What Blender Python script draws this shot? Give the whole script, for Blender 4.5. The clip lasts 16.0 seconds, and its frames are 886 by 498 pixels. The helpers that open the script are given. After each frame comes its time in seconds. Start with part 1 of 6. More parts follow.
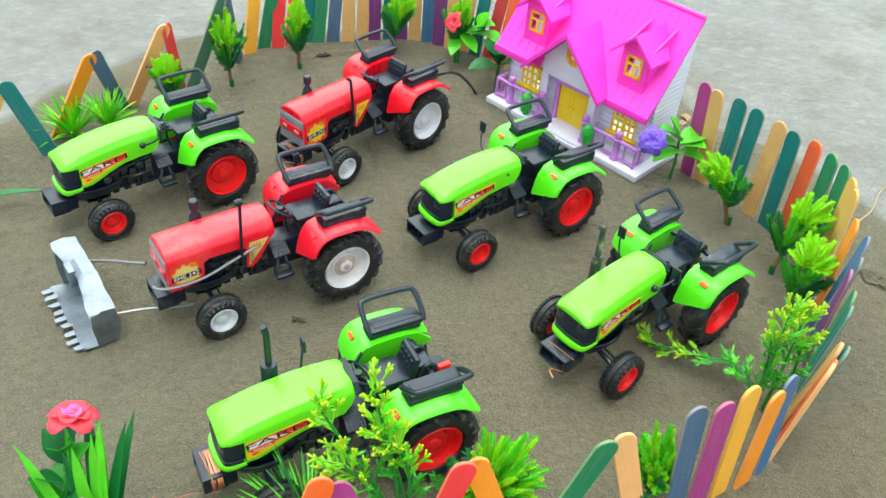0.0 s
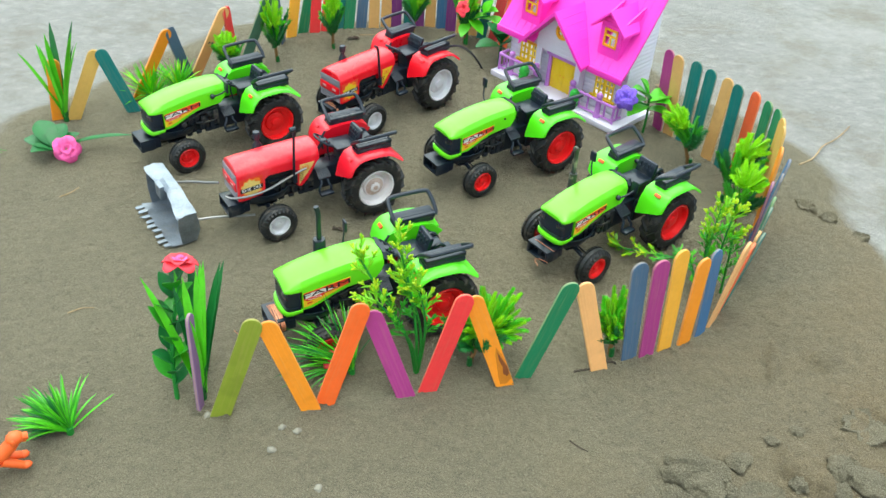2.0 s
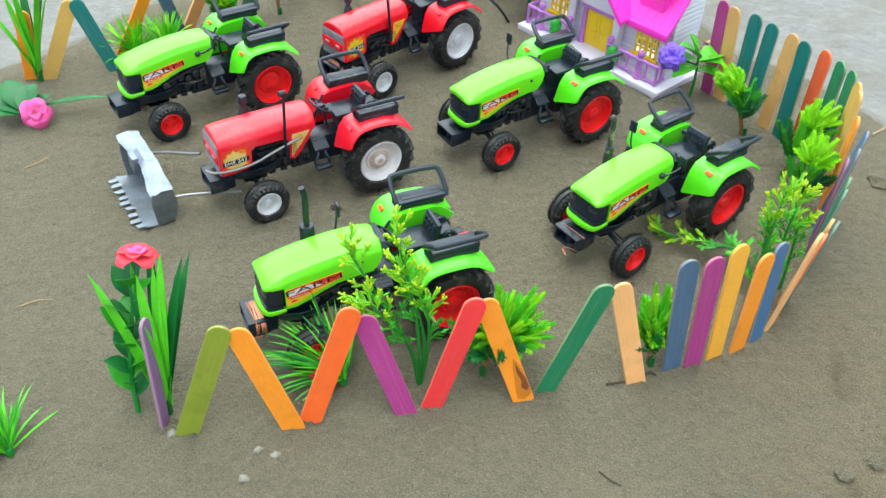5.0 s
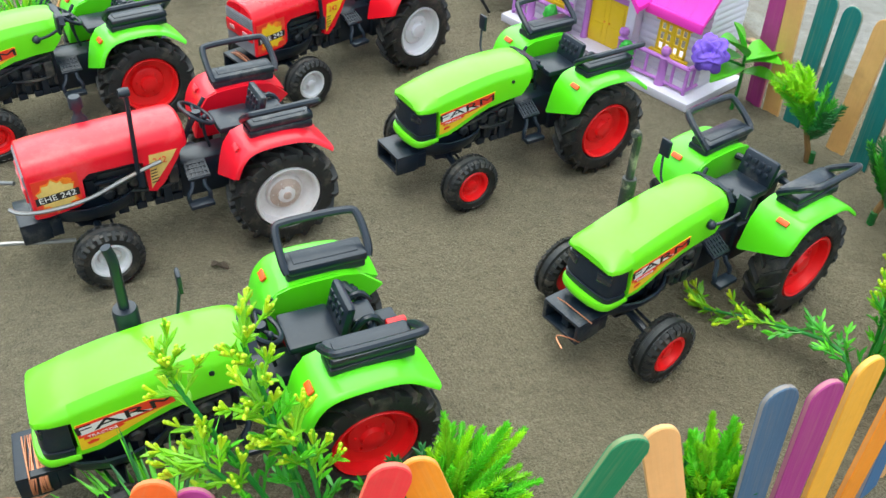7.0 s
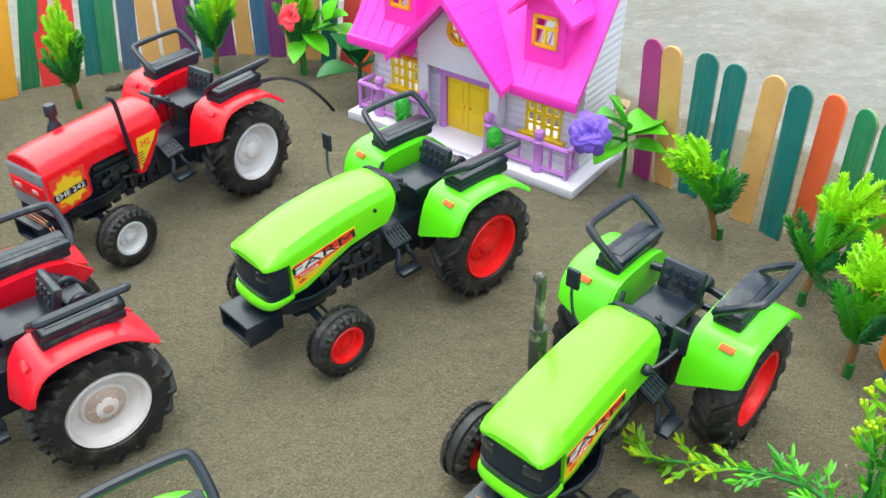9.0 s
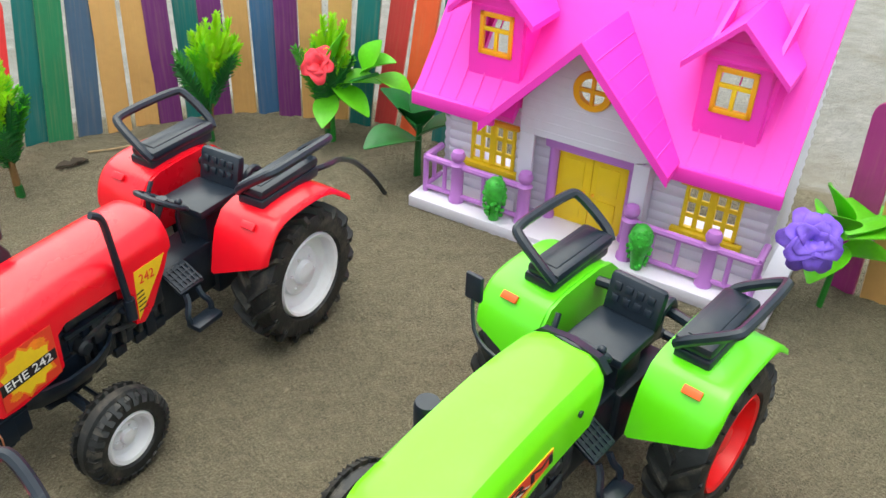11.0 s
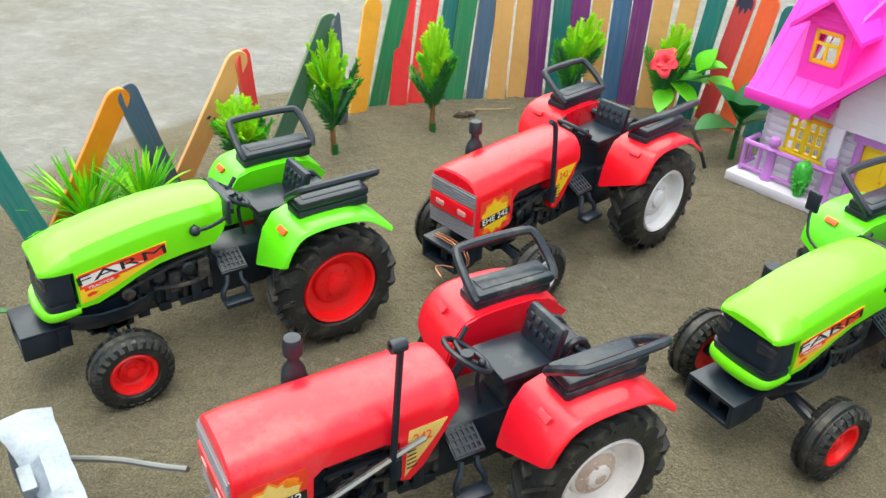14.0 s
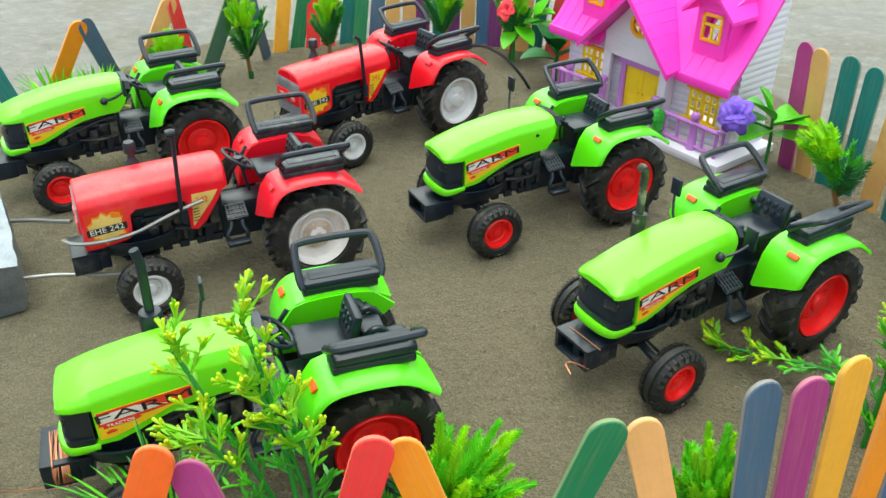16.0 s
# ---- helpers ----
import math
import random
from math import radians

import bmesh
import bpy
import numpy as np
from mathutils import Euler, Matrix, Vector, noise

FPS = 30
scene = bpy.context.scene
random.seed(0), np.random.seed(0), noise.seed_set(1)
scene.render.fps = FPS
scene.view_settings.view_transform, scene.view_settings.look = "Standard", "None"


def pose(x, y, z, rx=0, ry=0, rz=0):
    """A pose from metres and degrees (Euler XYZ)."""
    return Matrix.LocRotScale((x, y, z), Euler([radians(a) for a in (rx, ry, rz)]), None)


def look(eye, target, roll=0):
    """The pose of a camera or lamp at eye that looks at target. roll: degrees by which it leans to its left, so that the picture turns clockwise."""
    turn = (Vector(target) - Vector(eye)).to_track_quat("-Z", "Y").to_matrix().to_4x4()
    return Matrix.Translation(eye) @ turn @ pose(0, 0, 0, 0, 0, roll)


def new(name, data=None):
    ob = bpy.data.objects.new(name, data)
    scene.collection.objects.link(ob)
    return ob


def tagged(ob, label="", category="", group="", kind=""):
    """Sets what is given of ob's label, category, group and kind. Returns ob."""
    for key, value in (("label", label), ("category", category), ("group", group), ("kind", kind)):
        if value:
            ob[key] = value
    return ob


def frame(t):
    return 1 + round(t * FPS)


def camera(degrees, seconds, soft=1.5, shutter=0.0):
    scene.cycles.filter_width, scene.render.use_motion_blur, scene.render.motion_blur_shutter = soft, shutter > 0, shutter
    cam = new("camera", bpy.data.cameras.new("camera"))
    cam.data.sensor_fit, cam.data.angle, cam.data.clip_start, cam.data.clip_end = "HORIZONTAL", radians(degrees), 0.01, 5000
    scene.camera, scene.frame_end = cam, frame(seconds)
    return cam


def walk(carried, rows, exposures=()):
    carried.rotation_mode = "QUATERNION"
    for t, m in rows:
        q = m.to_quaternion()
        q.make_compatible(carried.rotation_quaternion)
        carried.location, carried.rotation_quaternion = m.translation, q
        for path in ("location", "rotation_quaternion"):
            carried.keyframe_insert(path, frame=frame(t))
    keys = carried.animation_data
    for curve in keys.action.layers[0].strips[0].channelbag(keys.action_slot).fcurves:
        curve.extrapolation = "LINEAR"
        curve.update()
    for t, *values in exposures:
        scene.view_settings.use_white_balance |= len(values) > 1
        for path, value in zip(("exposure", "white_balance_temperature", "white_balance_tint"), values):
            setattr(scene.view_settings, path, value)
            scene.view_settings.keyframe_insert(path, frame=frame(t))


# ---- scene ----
cam = camera(53.74, 16.0)
METRES, EYE, TILT, LEAN, TURN = 1.12, 0.315, -37.0, -2.9, 0.0
PATH = [
    (0, (-0.0656, -0.4308, 0.3750), (0.0138, 0.3386, -0.2588), 5.29),
    (0.5, (-0.0688, -0.5109, 0.3996), (-0.0029, 0.2773, -0.2122), 5.79),
    (1, (-0.0719, -0.5504, 0.4088), (-0.0010, 0.2444, -0.1940), 5.69),
    (1.5, (-0.0736, -0.5727, 0.3944), (-0.0044, 0.2189, -0.2127), 5.29),
    (2, (-0.0677, -0.5844, 0.4010), (-0.0094, 0.2043, -0.2109), 4.21),
    (2.5, (-0.0667, -0.5880, 0.4064), (-0.0216, 0.1976, -0.2107), 3.11),
    (3, (-0.0678, -0.5924, 0.4087), (-0.0327, 0.1909, -0.2120), 2.31),
    (3.2, (-0.0685, -0.5901, 0.4065), (-0.0333, 0.1919, -0.2158), 2.36),
    (5.3, (-0.0494, -0.4732, 0.3453), (-0.0274, 0.2832, -0.3085), 3.24),
    (5.5, (-0.0492, -0.4491, 0.3323), (-0.0223, 0.3073, -0.3213), 3.35),
    (6, (-0.0452, -0.4013, 0.3139), (-0.0263, 0.3610, -0.3330), 3.46),
    (6.5, (-0.0336, -0.3703, 0.3095), (-0.0331, 0.4021, -0.3256), 3.19),
    (7, (-0.0199, -0.3439, 0.2582), (0.0040, 0.4304, -0.3742), 3.73),
    (7.5, (-0.0235, -0.3131, 0.2249), (0.0549, 0.4583, -0.4066), 4.05),
    (8, (-0.0204, -0.2922, 0.2151), (0.1108, 0.4830, -0.4030), 2.88),
    (8.5, (-0.0116, -0.2850, 0.2456), (0.1332, 0.5069, -0.3477), 1.07),
    (8.7, (-0.0099, -0.2753, 0.2487), (0.1394, 0.5195, -0.3394), 0.58),
    (10.8, (-0.0452, -0.1114, 0.1989), (0.1989, 0.6803, -0.3612), 2.26),
    (11, (-0.0561, -0.0950, 0.1986), (0.1922, 0.6979, -0.3578), 2.36),
    (11.5, (-0.0859, -0.0761, 0.1977), (0.1538, 0.7275, -0.3471), 2.46),
    (12, (-0.1147, -0.0913, 0.2007), (0.0837, 0.7264, -0.3397), 1.98),
    (12.5, (-0.1251, -0.1113, 0.2047), (0.0204, 0.7230, -0.3270), 2.14),
    (13, (-0.1407, -0.1392, 0.2042), (-0.0520, 0.7065, -0.3220), 2.59),
    (13.5, (-0.1457, -0.1740, 0.2053), (-0.0961, 0.6734, -0.3235), 2.86),
    (14, (-0.1346, -0.2073, 0.2140), (-0.1167, 0.6426, -0.3127), 3.10),
    (14.5, (-0.0988, -0.2497, 0.2137), (-0.0961, 0.5970, -0.3184), 3.61),
    (15, (-0.0521, -0.2901, 0.2251), (-0.0589, 0.5533, -0.3121), 3.38),
    (15.5, (-0.0179, -0.3272, 0.2355), (-0.0352, 0.5173, -0.2997), 2.34),
    (16, (0.0058, -0.3753, 0.2415), (-0.0613, 0.4693, -0.2896), 0.78),
]
EXPOSURES = [(0, 1.38, 6160, -4), (0.5, 1.25, 6160, -4), (3, 1.35, 6160, -4), (5.5, 1.36, 5990, 0), (7, 1.29, 6180, 0), (8.5, 1.45, 6320, -1), (11, 1.25, 6660, 2), (12.5, 1.49, 6860, 1), (14, 1.41, 6700, 1), (14.5, 1.45, 6720, 1), (15.5, 1.40, 6670, -3), (16, 1.22, 6600, -5)]
walk(cam, [(t, look(eye, target, roll)) for t, eye, target, roll in PATH], exposures=EXPOSURES)

# ---- light ----
world = bpy.data.worlds.new("overcast_sky")
scene.world = world
world.use_nodes = True
_wn = world.node_tree.nodes
_sky = _wn.new("ShaderNodeTexSky")
_sky.sky_type = "NISHITA"
_sky.sun_disc = False
_sky.sun_elevation = radians(80)
_sky.sun_rotation = radians(200)
_sky.air_density, _sky.dust_density, _sky.ozone_density = 1.0, 3.0, 1.0
_wn["Background"].inputs["Strength"].default_value = 0.15
_haze = _wn.new("ShaderNodeHueSaturation")
_haze.inputs["Saturation"].default_value = 0.45
world.node_tree.links.new(_sky.outputs["Color"], _haze.inputs["Color"])
world.node_tree.links.new(_haze.outputs["Color"], _wn["Background"].inputs["Color"])
_sun = bpy.data.lights.new("sun", "SUN")
_sun.energy, _sun.angle, _sun.color = 1.3, radians(70), (1.0, 0.97, 0.92)
new("sun", _sun).matrix_world = look((-0.3, 1.5, 2.0), (0, 0, 0))

# ---- materials ----
MATS = {}


def material(name, colour, rough=0.5, metal=0.0, vary=0.12, scale=60.0, bump=0.0, bump_scale=400.0, spec=0.5, dirt=None, dirt_amount=0.0, dirt_scale=40.0, coat=0.0, trans=0.0):
    """A base colour with two scales of variation, a worn roughness and fine relief."""
    if name in MATS:
        return MATS[name]
    m = bpy.data.materials.new(name)
    m.use_nodes = True
    nt = m.node_tree
    n, l = nt.nodes, nt.links
    p = n["Principled BSDF"]
    co = n.new("ShaderNodeTexCoord")
    info = n.new("ShaderNodeObjectInfo")
    add = n.new("ShaderNodeVectorMath")
    add.operation = "ADD"
    mulr = n.new("ShaderNodeMath")
    mulr.operation = "MULTIPLY"
    mulr.inputs[1].default_value = 7.0
    l.new(info.outputs["Random"], mulr.inputs[0])
    l.new(co.outputs["Object"], add.inputs[0])
    l.new(mulr.outputs[0], add.inputs[1])
    big = n.new("ShaderNodeTexNoise")
    big.inputs["Scale"].default_value, big.inputs["Detail"].default_value = scale, 5
    fine = n.new("ShaderNodeTexNoise")
    fine.inputs["Scale"].default_value, fine.inputs["Detail"].default_value = scale * 9, 3
    for t in (big, fine):
        l.new(add.outputs[0], t.inputs["Vector"])
    mixn = n.new("ShaderNodeMath")
    mixn.operation = "MULTIPLY_ADD"
    mixn.inputs[1].default_value = 0.4
    l.new(fine.outputs["Fac"], mixn.inputs[0])
    l.new(big.outputs["Fac"], mixn.inputs[2])
    ramp = n.new("ShaderNodeMapRange")
    ramp.inputs["From Min"].default_value, ramp.inputs["From Max"].default_value = 0.35, 1.05
    ramp.inputs["To Min"].default_value, ramp.inputs["To Max"].default_value = 1 - vary, 1 + vary
    l.new(mixn.outputs[0], ramp.inputs["Value"])
    mul = n.new("ShaderNodeVectorMath")
    mul.operation = "SCALE"
    mul.inputs[0].default_value = colour
    l.new(ramp.outputs[0], mul.inputs["Scale"])
    out = mul.outputs[0]
    if dirt:
        dn = n.new("ShaderNodeTexNoise")
        dn.inputs["Scale"].default_value, dn.inputs["Detail"].default_value = dirt_scale, 8
        dn.inputs["Roughness"].default_value = 0.7
        l.new(add.outputs[0], dn.inputs["Vector"])
        dr = n.new("ShaderNodeMapRange")
        dr.inputs["From Min"].default_value, dr.inputs["From Max"].default_value = 0.52, 0.72
        dr.inputs["To Max"].default_value = dirt_amount
        l.new(dn.outputs["Fac"], dr.inputs["Value"])
        mx = n.new("ShaderNodeMix")
        mx.data_type = "RGBA"
        mx.inputs["B"].default_value = (*dirt, 1)
        l.new(dr.outputs[0], mx.inputs["Factor"])
        l.new(out, mx.inputs["A"])
        out = mx.outputs["Result"]
    l.new(out, p.inputs["Base Color"])
    rr = n.new("ShaderNodeMapRange")
    rr.inputs["To Min"].default_value, rr.inputs["To Max"].default_value = max(rough - 0.12, 0.03), min(rough + 0.15, 1)
    l.new(big.outputs["Fac"], rr.inputs["Value"])
    l.new(rr.outputs[0], p.inputs["Roughness"])
    p.inputs["Metallic"].default_value = metal
    p.inputs["Specular IOR Level"].default_value = spec
    p.inputs["Coat Weight"].default_value = coat
    if trans:
        p.inputs["Subsurface Weight"].default_value = trans
        p.inputs["Subsurface Radius"].default_value = (0.004, 0.004, 0.002)
    if bump:
        bn = n.new("ShaderNodeTexNoise")
        bn.inputs["Scale"].default_value, bn.inputs["Detail"].default_value = bump_scale, 6
        l.new(add.outputs[0], bn.inputs["Vector"])
        b = n.new("ShaderNodeBump")
        b.inputs["Strength"].default_value, b.inputs["Distance"].default_value = bump, 0.001
        l.new(bn.outputs["Fac"], b.inputs["Height"])
        l.new(b.outputs[0], p.inputs["Normal"])
    MATS[name] = m
    return m


DUST = (0.30, 0.25, 0.18)
M_GREEN = material("lime_green_plastic", (0.125, 0.68, 0.007), 0.32, vary=0.05, scale=25, dirt=DUST, dirt_amount=0.06, dirt_scale=70, spec=0.55, coat=0.25)
# same lime plastic, yellowed: the sky's sheen on the hood painted into the colour
M_GREEN_SKYLIT = material("skylit_lime_green_plastic", (0.172, 0.70, 0.008), 0.34, vary=0.06, scale=22, dirt=DUST, dirt_amount=0.06, dirt_scale=70, spec=0.5, coat=0.22)
M_RED = material("red_plastic", (0.76, 0.003, 0.016), 0.27, vary=0.06, scale=25, dirt=DUST, dirt_amount=0.05, dirt_scale=70, coat=0.1)
M_RED_WORN = material("worn_red_plastic", (0.74, 0.005, 0.022), 0.32, vary=0.08, scale=30, dirt=(0.75, 0.40, 0.36), dirt_amount=0.16, dirt_scale=45, coat=0.2)
M_BLACK = material("black_plastic", (0.0075, 0.0140, 0.0240), 0.33, vary=0.25, scale=50, spec=0.5, bump=0.10, bump_scale=330, dirt=DUST, dirt_amount=0.04, dirt_scale=120)
M_BLACK_DUSTY = material("dusty_black_plastic", (0.008, 0.0145, 0.0245), 0.30, vary=0.3, scale=50, spec=0.5, bump=0.16, bump_scale=330, dirt=(0.36, 0.33, 0.27), dirt_amount=0.22, dirt_scale=110)
M_CHIPPED = material("chipped_black_plastic", (0.03, 0.035, 0.03), 0.45, vary=0.3, scale=50, dirt=(0.55, 0.50, 0.34), dirt_amount=0.9, dirt_scale=75)
M_RUBBER = material("tyre_rubber", (0.0125, 0.0140, 0.0140), 0.52, vary=0.3, scale=60, bump=0.3, dirt=DUST, dirt_amount=0.30, dirt_scale=110)
M_RIM_RED = material("red_rim_plastic", (0.82, 0.008, 0.012), 0.35, vary=0.05, scale=40, dirt=DUST, dirt_amount=0.06, dirt_scale=120)
M_RIM_WHITE = material("white_rim_plastic", (0.72, 0.72, 0.74), 0.4, vary=0.06, scale=40, dirt=DUST, dirt_amount=0.15, dirt_scale=100)
M_RIM_DIRTY = material("dirty_white_rim_plastic", (0.74, 0.70, 0.69), 0.5, vary=0.1, scale=60, dirt=(0.48, 0.36, 0.30), dirt_amount=0.4, dirt_scale=110)
M_LAMP = material("pink_tinted_headlamp_plastic", (0.62, 0.30, 0.30), 0.15, vary=0.1)
M_LAMP_DARK = material("smoked_headlamp_plastic", (0.018, 0.022, 0.028), 0.1, vary=0.2, coat=0.5)
M_ORANGE = material("orange_reflector", (0.85, 0.10, 0.01), 0.3, vary=0.1)
M_GRILLE = material("grey_grille_plastic", (0.22, 0.21, 0.23), 0.5, vary=0.15)
M_PAPER_WHITE = material("white_sticker", (0.75, 0.74, 0.70), 0.4, vary=0.05)
M_PAPER_YELLOW = material("yellow_sticker", (0.85, 0.55, 0.02), 0.4, vary=0.12, scale=120)
M_PAPER_FADED = material("faded_yellow_sticker", (0.72, 0.50, 0.14), 0.5, vary=0.2, scale=120)
M_PAPER_RED = material("red_sticker", (0.75, 0.05, 0.02), 0.4, vary=0.1)
M_INK = material("black_ink", (0.015, 0.012, 0.012), 0.5)
M_STEEL = material("galvanised_sheet_steel", (0.26, 0.292, 0.33), 0.52, 0.92, vary=0.40, scale=85, bump=0.75, bump_scale=95, dirt=(0.30, 0.28, 0.25), dirt_amount=0.55, dirt_scale=75)
M_WIRE = material("grey_steel_wire", (0.30, 0.30, 0.29), 0.36, 0.7, vary=0.12, dirt=(0.30, 0.18, 0.08), dirt_amount=0.5)
M_COPPER = material("copper_wire", (0.62, 0.26, 0.14), 0.35, 0.7, vary=0.15)
M_PINK = material("hot_pink_plastic", (0.88, 0.040, 0.50), 0.45, vary=0.05, scale=20, bump=0.05)
M_WHITE = material("white_plastic", (0.70, 0.675, 0.765), 0.36, vary=0.05, scale=25, dirt=(0.62, 0.5, 0.52), dirt_amount=0.2)
M_PURPLE = material("lilac_plastic", (0.50, 0.20, 0.60), 0.4, vary=0.06, scale=30)
M_YELLOW = material("yellow_plastic", (0.85, 0.60, 0.015), 0.4, vary=0.06, scale=30)
M_AMBER = material("orange_yellow_plastic", (0.85, 0.40, 0.012), 0.4, vary=0.06, scale=30)
M_TOPIARY = material("green_topiary_plastic", (0.05, 0.42, 0.04), 0.45, vary=0.5, scale=500)
M_LEAF = material("mid_green_leaf_plastic", (0.05, 0.30, 0.015), 0.4, vary=0.3, scale=80, trans=0.15)
M_LEAF_DARK = material("dark_green_leaf_plastic", (0.012, 0.13, 0.022), 0.42, vary=0.35, scale=80, trans=0.1)
M_LEAF_LIME = material("lime_leaf_plastic", (0.32, 0.68, 0.008), 0.42, vary=0.25, scale=80, trans=0.2)
M_LEAF_BRIGHT = material("bright_green_leaf_plastic", (0.12, 0.52, 0.012), 0.4, vary=0.25, scale=80, trans=0.15)
M_BUD = material("yellow_green_bud_plastic", (0.44, 0.62, 0.010), 0.42, vary=0.25, scale=90, trans=0.2)
M_TIP = material("yellow_green_leaf_plastic", (0.20, 0.50, 0.010), 0.42, vary=0.3, scale=90, trans=0.2)
M_STEM = material("green_stem_plastic", (0.02, 0.20, 0.02), 0.45, vary=0.3)
M_STEM_BROWN = material("brown_stem_tape", (0.20, 0.11, 0.035), 0.6, vary=0.35)
M_PETAL_RED = material("coral_red_petal_cloth", (0.80, 0.045, 0.07), 0.65, vary=0.3, scale=90, trans=0.15)
M_PETAL_PINK = material("pink_petal_cloth", (0.82, 0.10, 0.34), 0.65, vary=0.35, scale=90, trans=0.15)
M_PETAL_VIOLET = material("violet_petal_cloth", (0.20, 0.10, 0.62), 0.65, vary=0.4, scale=90, trans=0.15)
M_DOG = material("orange_toy_plastic", (0.85, 0.13, 0.02), 0.45, vary=0.08)
M_PEBBLE = material("sand_crumb", (0.235, 0.205, 0.135), 0.95, vary=0.35, scale=200, bump=0.5)
M_CHIP = material("pale_stone_chip", (0.23, 0.215, 0.165), 0.9, vary=0.3, scale=200, bump=0.5)
M_DRY = material("dry_straw", (0.38, 0.27, 0.14), 0.8, vary=0.3)


def wood(name, colour, wear=0.35):
    """Paint rubbed into bare wood, with streaks along the stick."""
    if name in MATS:
        return MATS[name]
    m = material(name, colour, 0.62, vary=0.12, scale=40, bump=0.0)
    nt = m.node_tree
    n, l = nt.nodes, nt.links
    p = n["Principled BSDF"]
    src = p.inputs["Base Color"].links[0].from_socket
    addv = next(x for x in n if x.type == "VECT_MATH" and x.operation == "ADD")
    mp = n.new("ShaderNodeMapping")
    mp.inputs["Scale"].default_value = (900, 900, 35)
    l.new(addv.outputs[0], mp.inputs["Vector"])
    gr = n.new("ShaderNodeTexNoise")
    gr.inputs["Scale"].default_value, gr.inputs["Detail"].default_value = 1.0, 5
    l.new(mp.outputs[0], gr.inputs["Vector"])
    mr = n.new("ShaderNodeMapRange")
    mr.inputs["From Min"].default_value, mr.inputs["From Max"].default_value = 0.48, 0.80
    mr.inputs["To Max"].default_value = wear
    l.new(gr.outputs["Fac"], mr.inputs["Value"])
    mx = n.new("ShaderNodeMix")
    mx.data_type = "RGBA"
    mx.inputs["B"].default_value = tuple(0.55 * c + 0.45 * w for c, w in zip(colour, (0.55, 0.36, 0.17))) + (1,)
    l.new(mr.outputs[0], mx.inputs["Factor"])
    l.new(src, mx.inputs["A"])
    blot = n.new("ShaderNodeTexNoise")
    blot.inputs["Scale"].default_value, blot.inputs["Detail"].default_value = 55, 4
    l.new(addv.outputs[0], blot.inputs["Vector"])
    br = n.new("ShaderNodeMapRange")
    br.inputs["From Min"].default_value, br.inputs["From Max"].default_value = 0.60, 0.78
    br.inputs["To Max"].default_value = 0.35
    l.new(blot.outputs["Fac"], br.inputs["Value"])
    mx2 = n.new("ShaderNodeMix")
    mx2.data_type = "RGBA"
    mx2.inputs["B"].default_value = tuple(0.35 * c for c in colour) + (1,)
    l.new(br.outputs[0], mx2.inputs["Factor"])
    l.new(mx.outputs["Result"], mx2.inputs["A"])
    l.new(mx2.outputs["Result"], p.inputs["Base Color"])
    b = n.new("ShaderNodeBump")
    b.inputs["Strength"].default_value, b.inputs["Distance"].default_value = 0.35, 0.0006
    l.new(gr.outputs["Fac"], b.inputs["Height"])
    l.new(b.outputs[0], p.inputs["Normal"])
    return m


# ---- mesh tools (all in millimetres until part() scales them) ----
MESHES = {}


def finish(name, bm, mat, angle=38):
    bmesh.ops.recalc_face_normals(bm, faces=bm.faces)
    for v in bm.verts:
        v.co *= 0.001
    me = bpy.data.meshes.new(name)
    for f in bm.faces:
        f.smooth = True
    bm.to_mesh(me)
    bm.free()
    me.set_sharp_from_angle(angle=radians(angle))
    for x in (mat if isinstance(mat, (list, tuple)) else [mat]):
        me.materials.append(x)
    return me


def part(name, bm, mat, parent=None, label="", at=None, angle=38):
    """Links a bmesh (or a ready mesh) as one mesh object under a thing or a part."""
    me = bm if isinstance(bm, bpy.types.Mesh) else finish(name, bm, mat, angle)
    ob = new(name, me)
    ob.parent = parent
    if at is not None:
        ob.matrix_basis = at
    return tagged(ob, label)


def cached(key, build, mat, angle=38):
    k = (key, mat.name)
    if k not in MESHES:
        MESHES[k] = finish(key, build(), mat, angle)
    return MESHES[k]


def root(name, m, label, category, group="", kind=""):
    e = new(name)
    e.empty_display_size = 0.01
    e.matrix_world = m
    return tagged(e, label, category, group, kind)


def box(bm, x0, x1, y0, y1, z0, z1, bevel=0.0, m=None):
    vs = [bm.verts.new((x, y, z)) for x in (x0, x1) for y in (y0, y1) for z in (z0, z1)]
    fs = [bm.faces.new([vs[i] for i in q]) for q in ((0, 1, 3, 2), (4, 6, 7, 5), (0, 4, 5, 1), (2, 3, 7, 6), (0, 2, 6, 4), (1, 5, 7, 3))]
    if bevel:
        es = {e for f in fs for e in f.edges}
        r = bmesh.ops.bevel(bm, geom=list(es), offset=bevel, segments=2, affect="EDGES", profile=0.5)
        vs = list({v for f in r["faces"] for v in f.verts} | {v for v in vs if v.is_valid})
    if m is not None:
        bmesh.ops.transform(bm, matrix=m, verts=[v for v in vs if v.is_valid])
    return bm


def loft(bm, sections, closed=True, cap=True):
    """Skin through rings of equal length."""
    rings = [[bm.verts.new(p) for p in s] for s in sections]
    n = len(rings[0])
    for a, b in zip(rings, rings[1:]):
        for i in range(n if closed else n - 1):
            j = (i + 1) % n
            bm.faces.new((a[i], a[j], b[j], b[i]))
    if cap and closed:
        bm.faces.new(rings[0][::-1])
        bm.faces.new(rings[-1])
    return bm


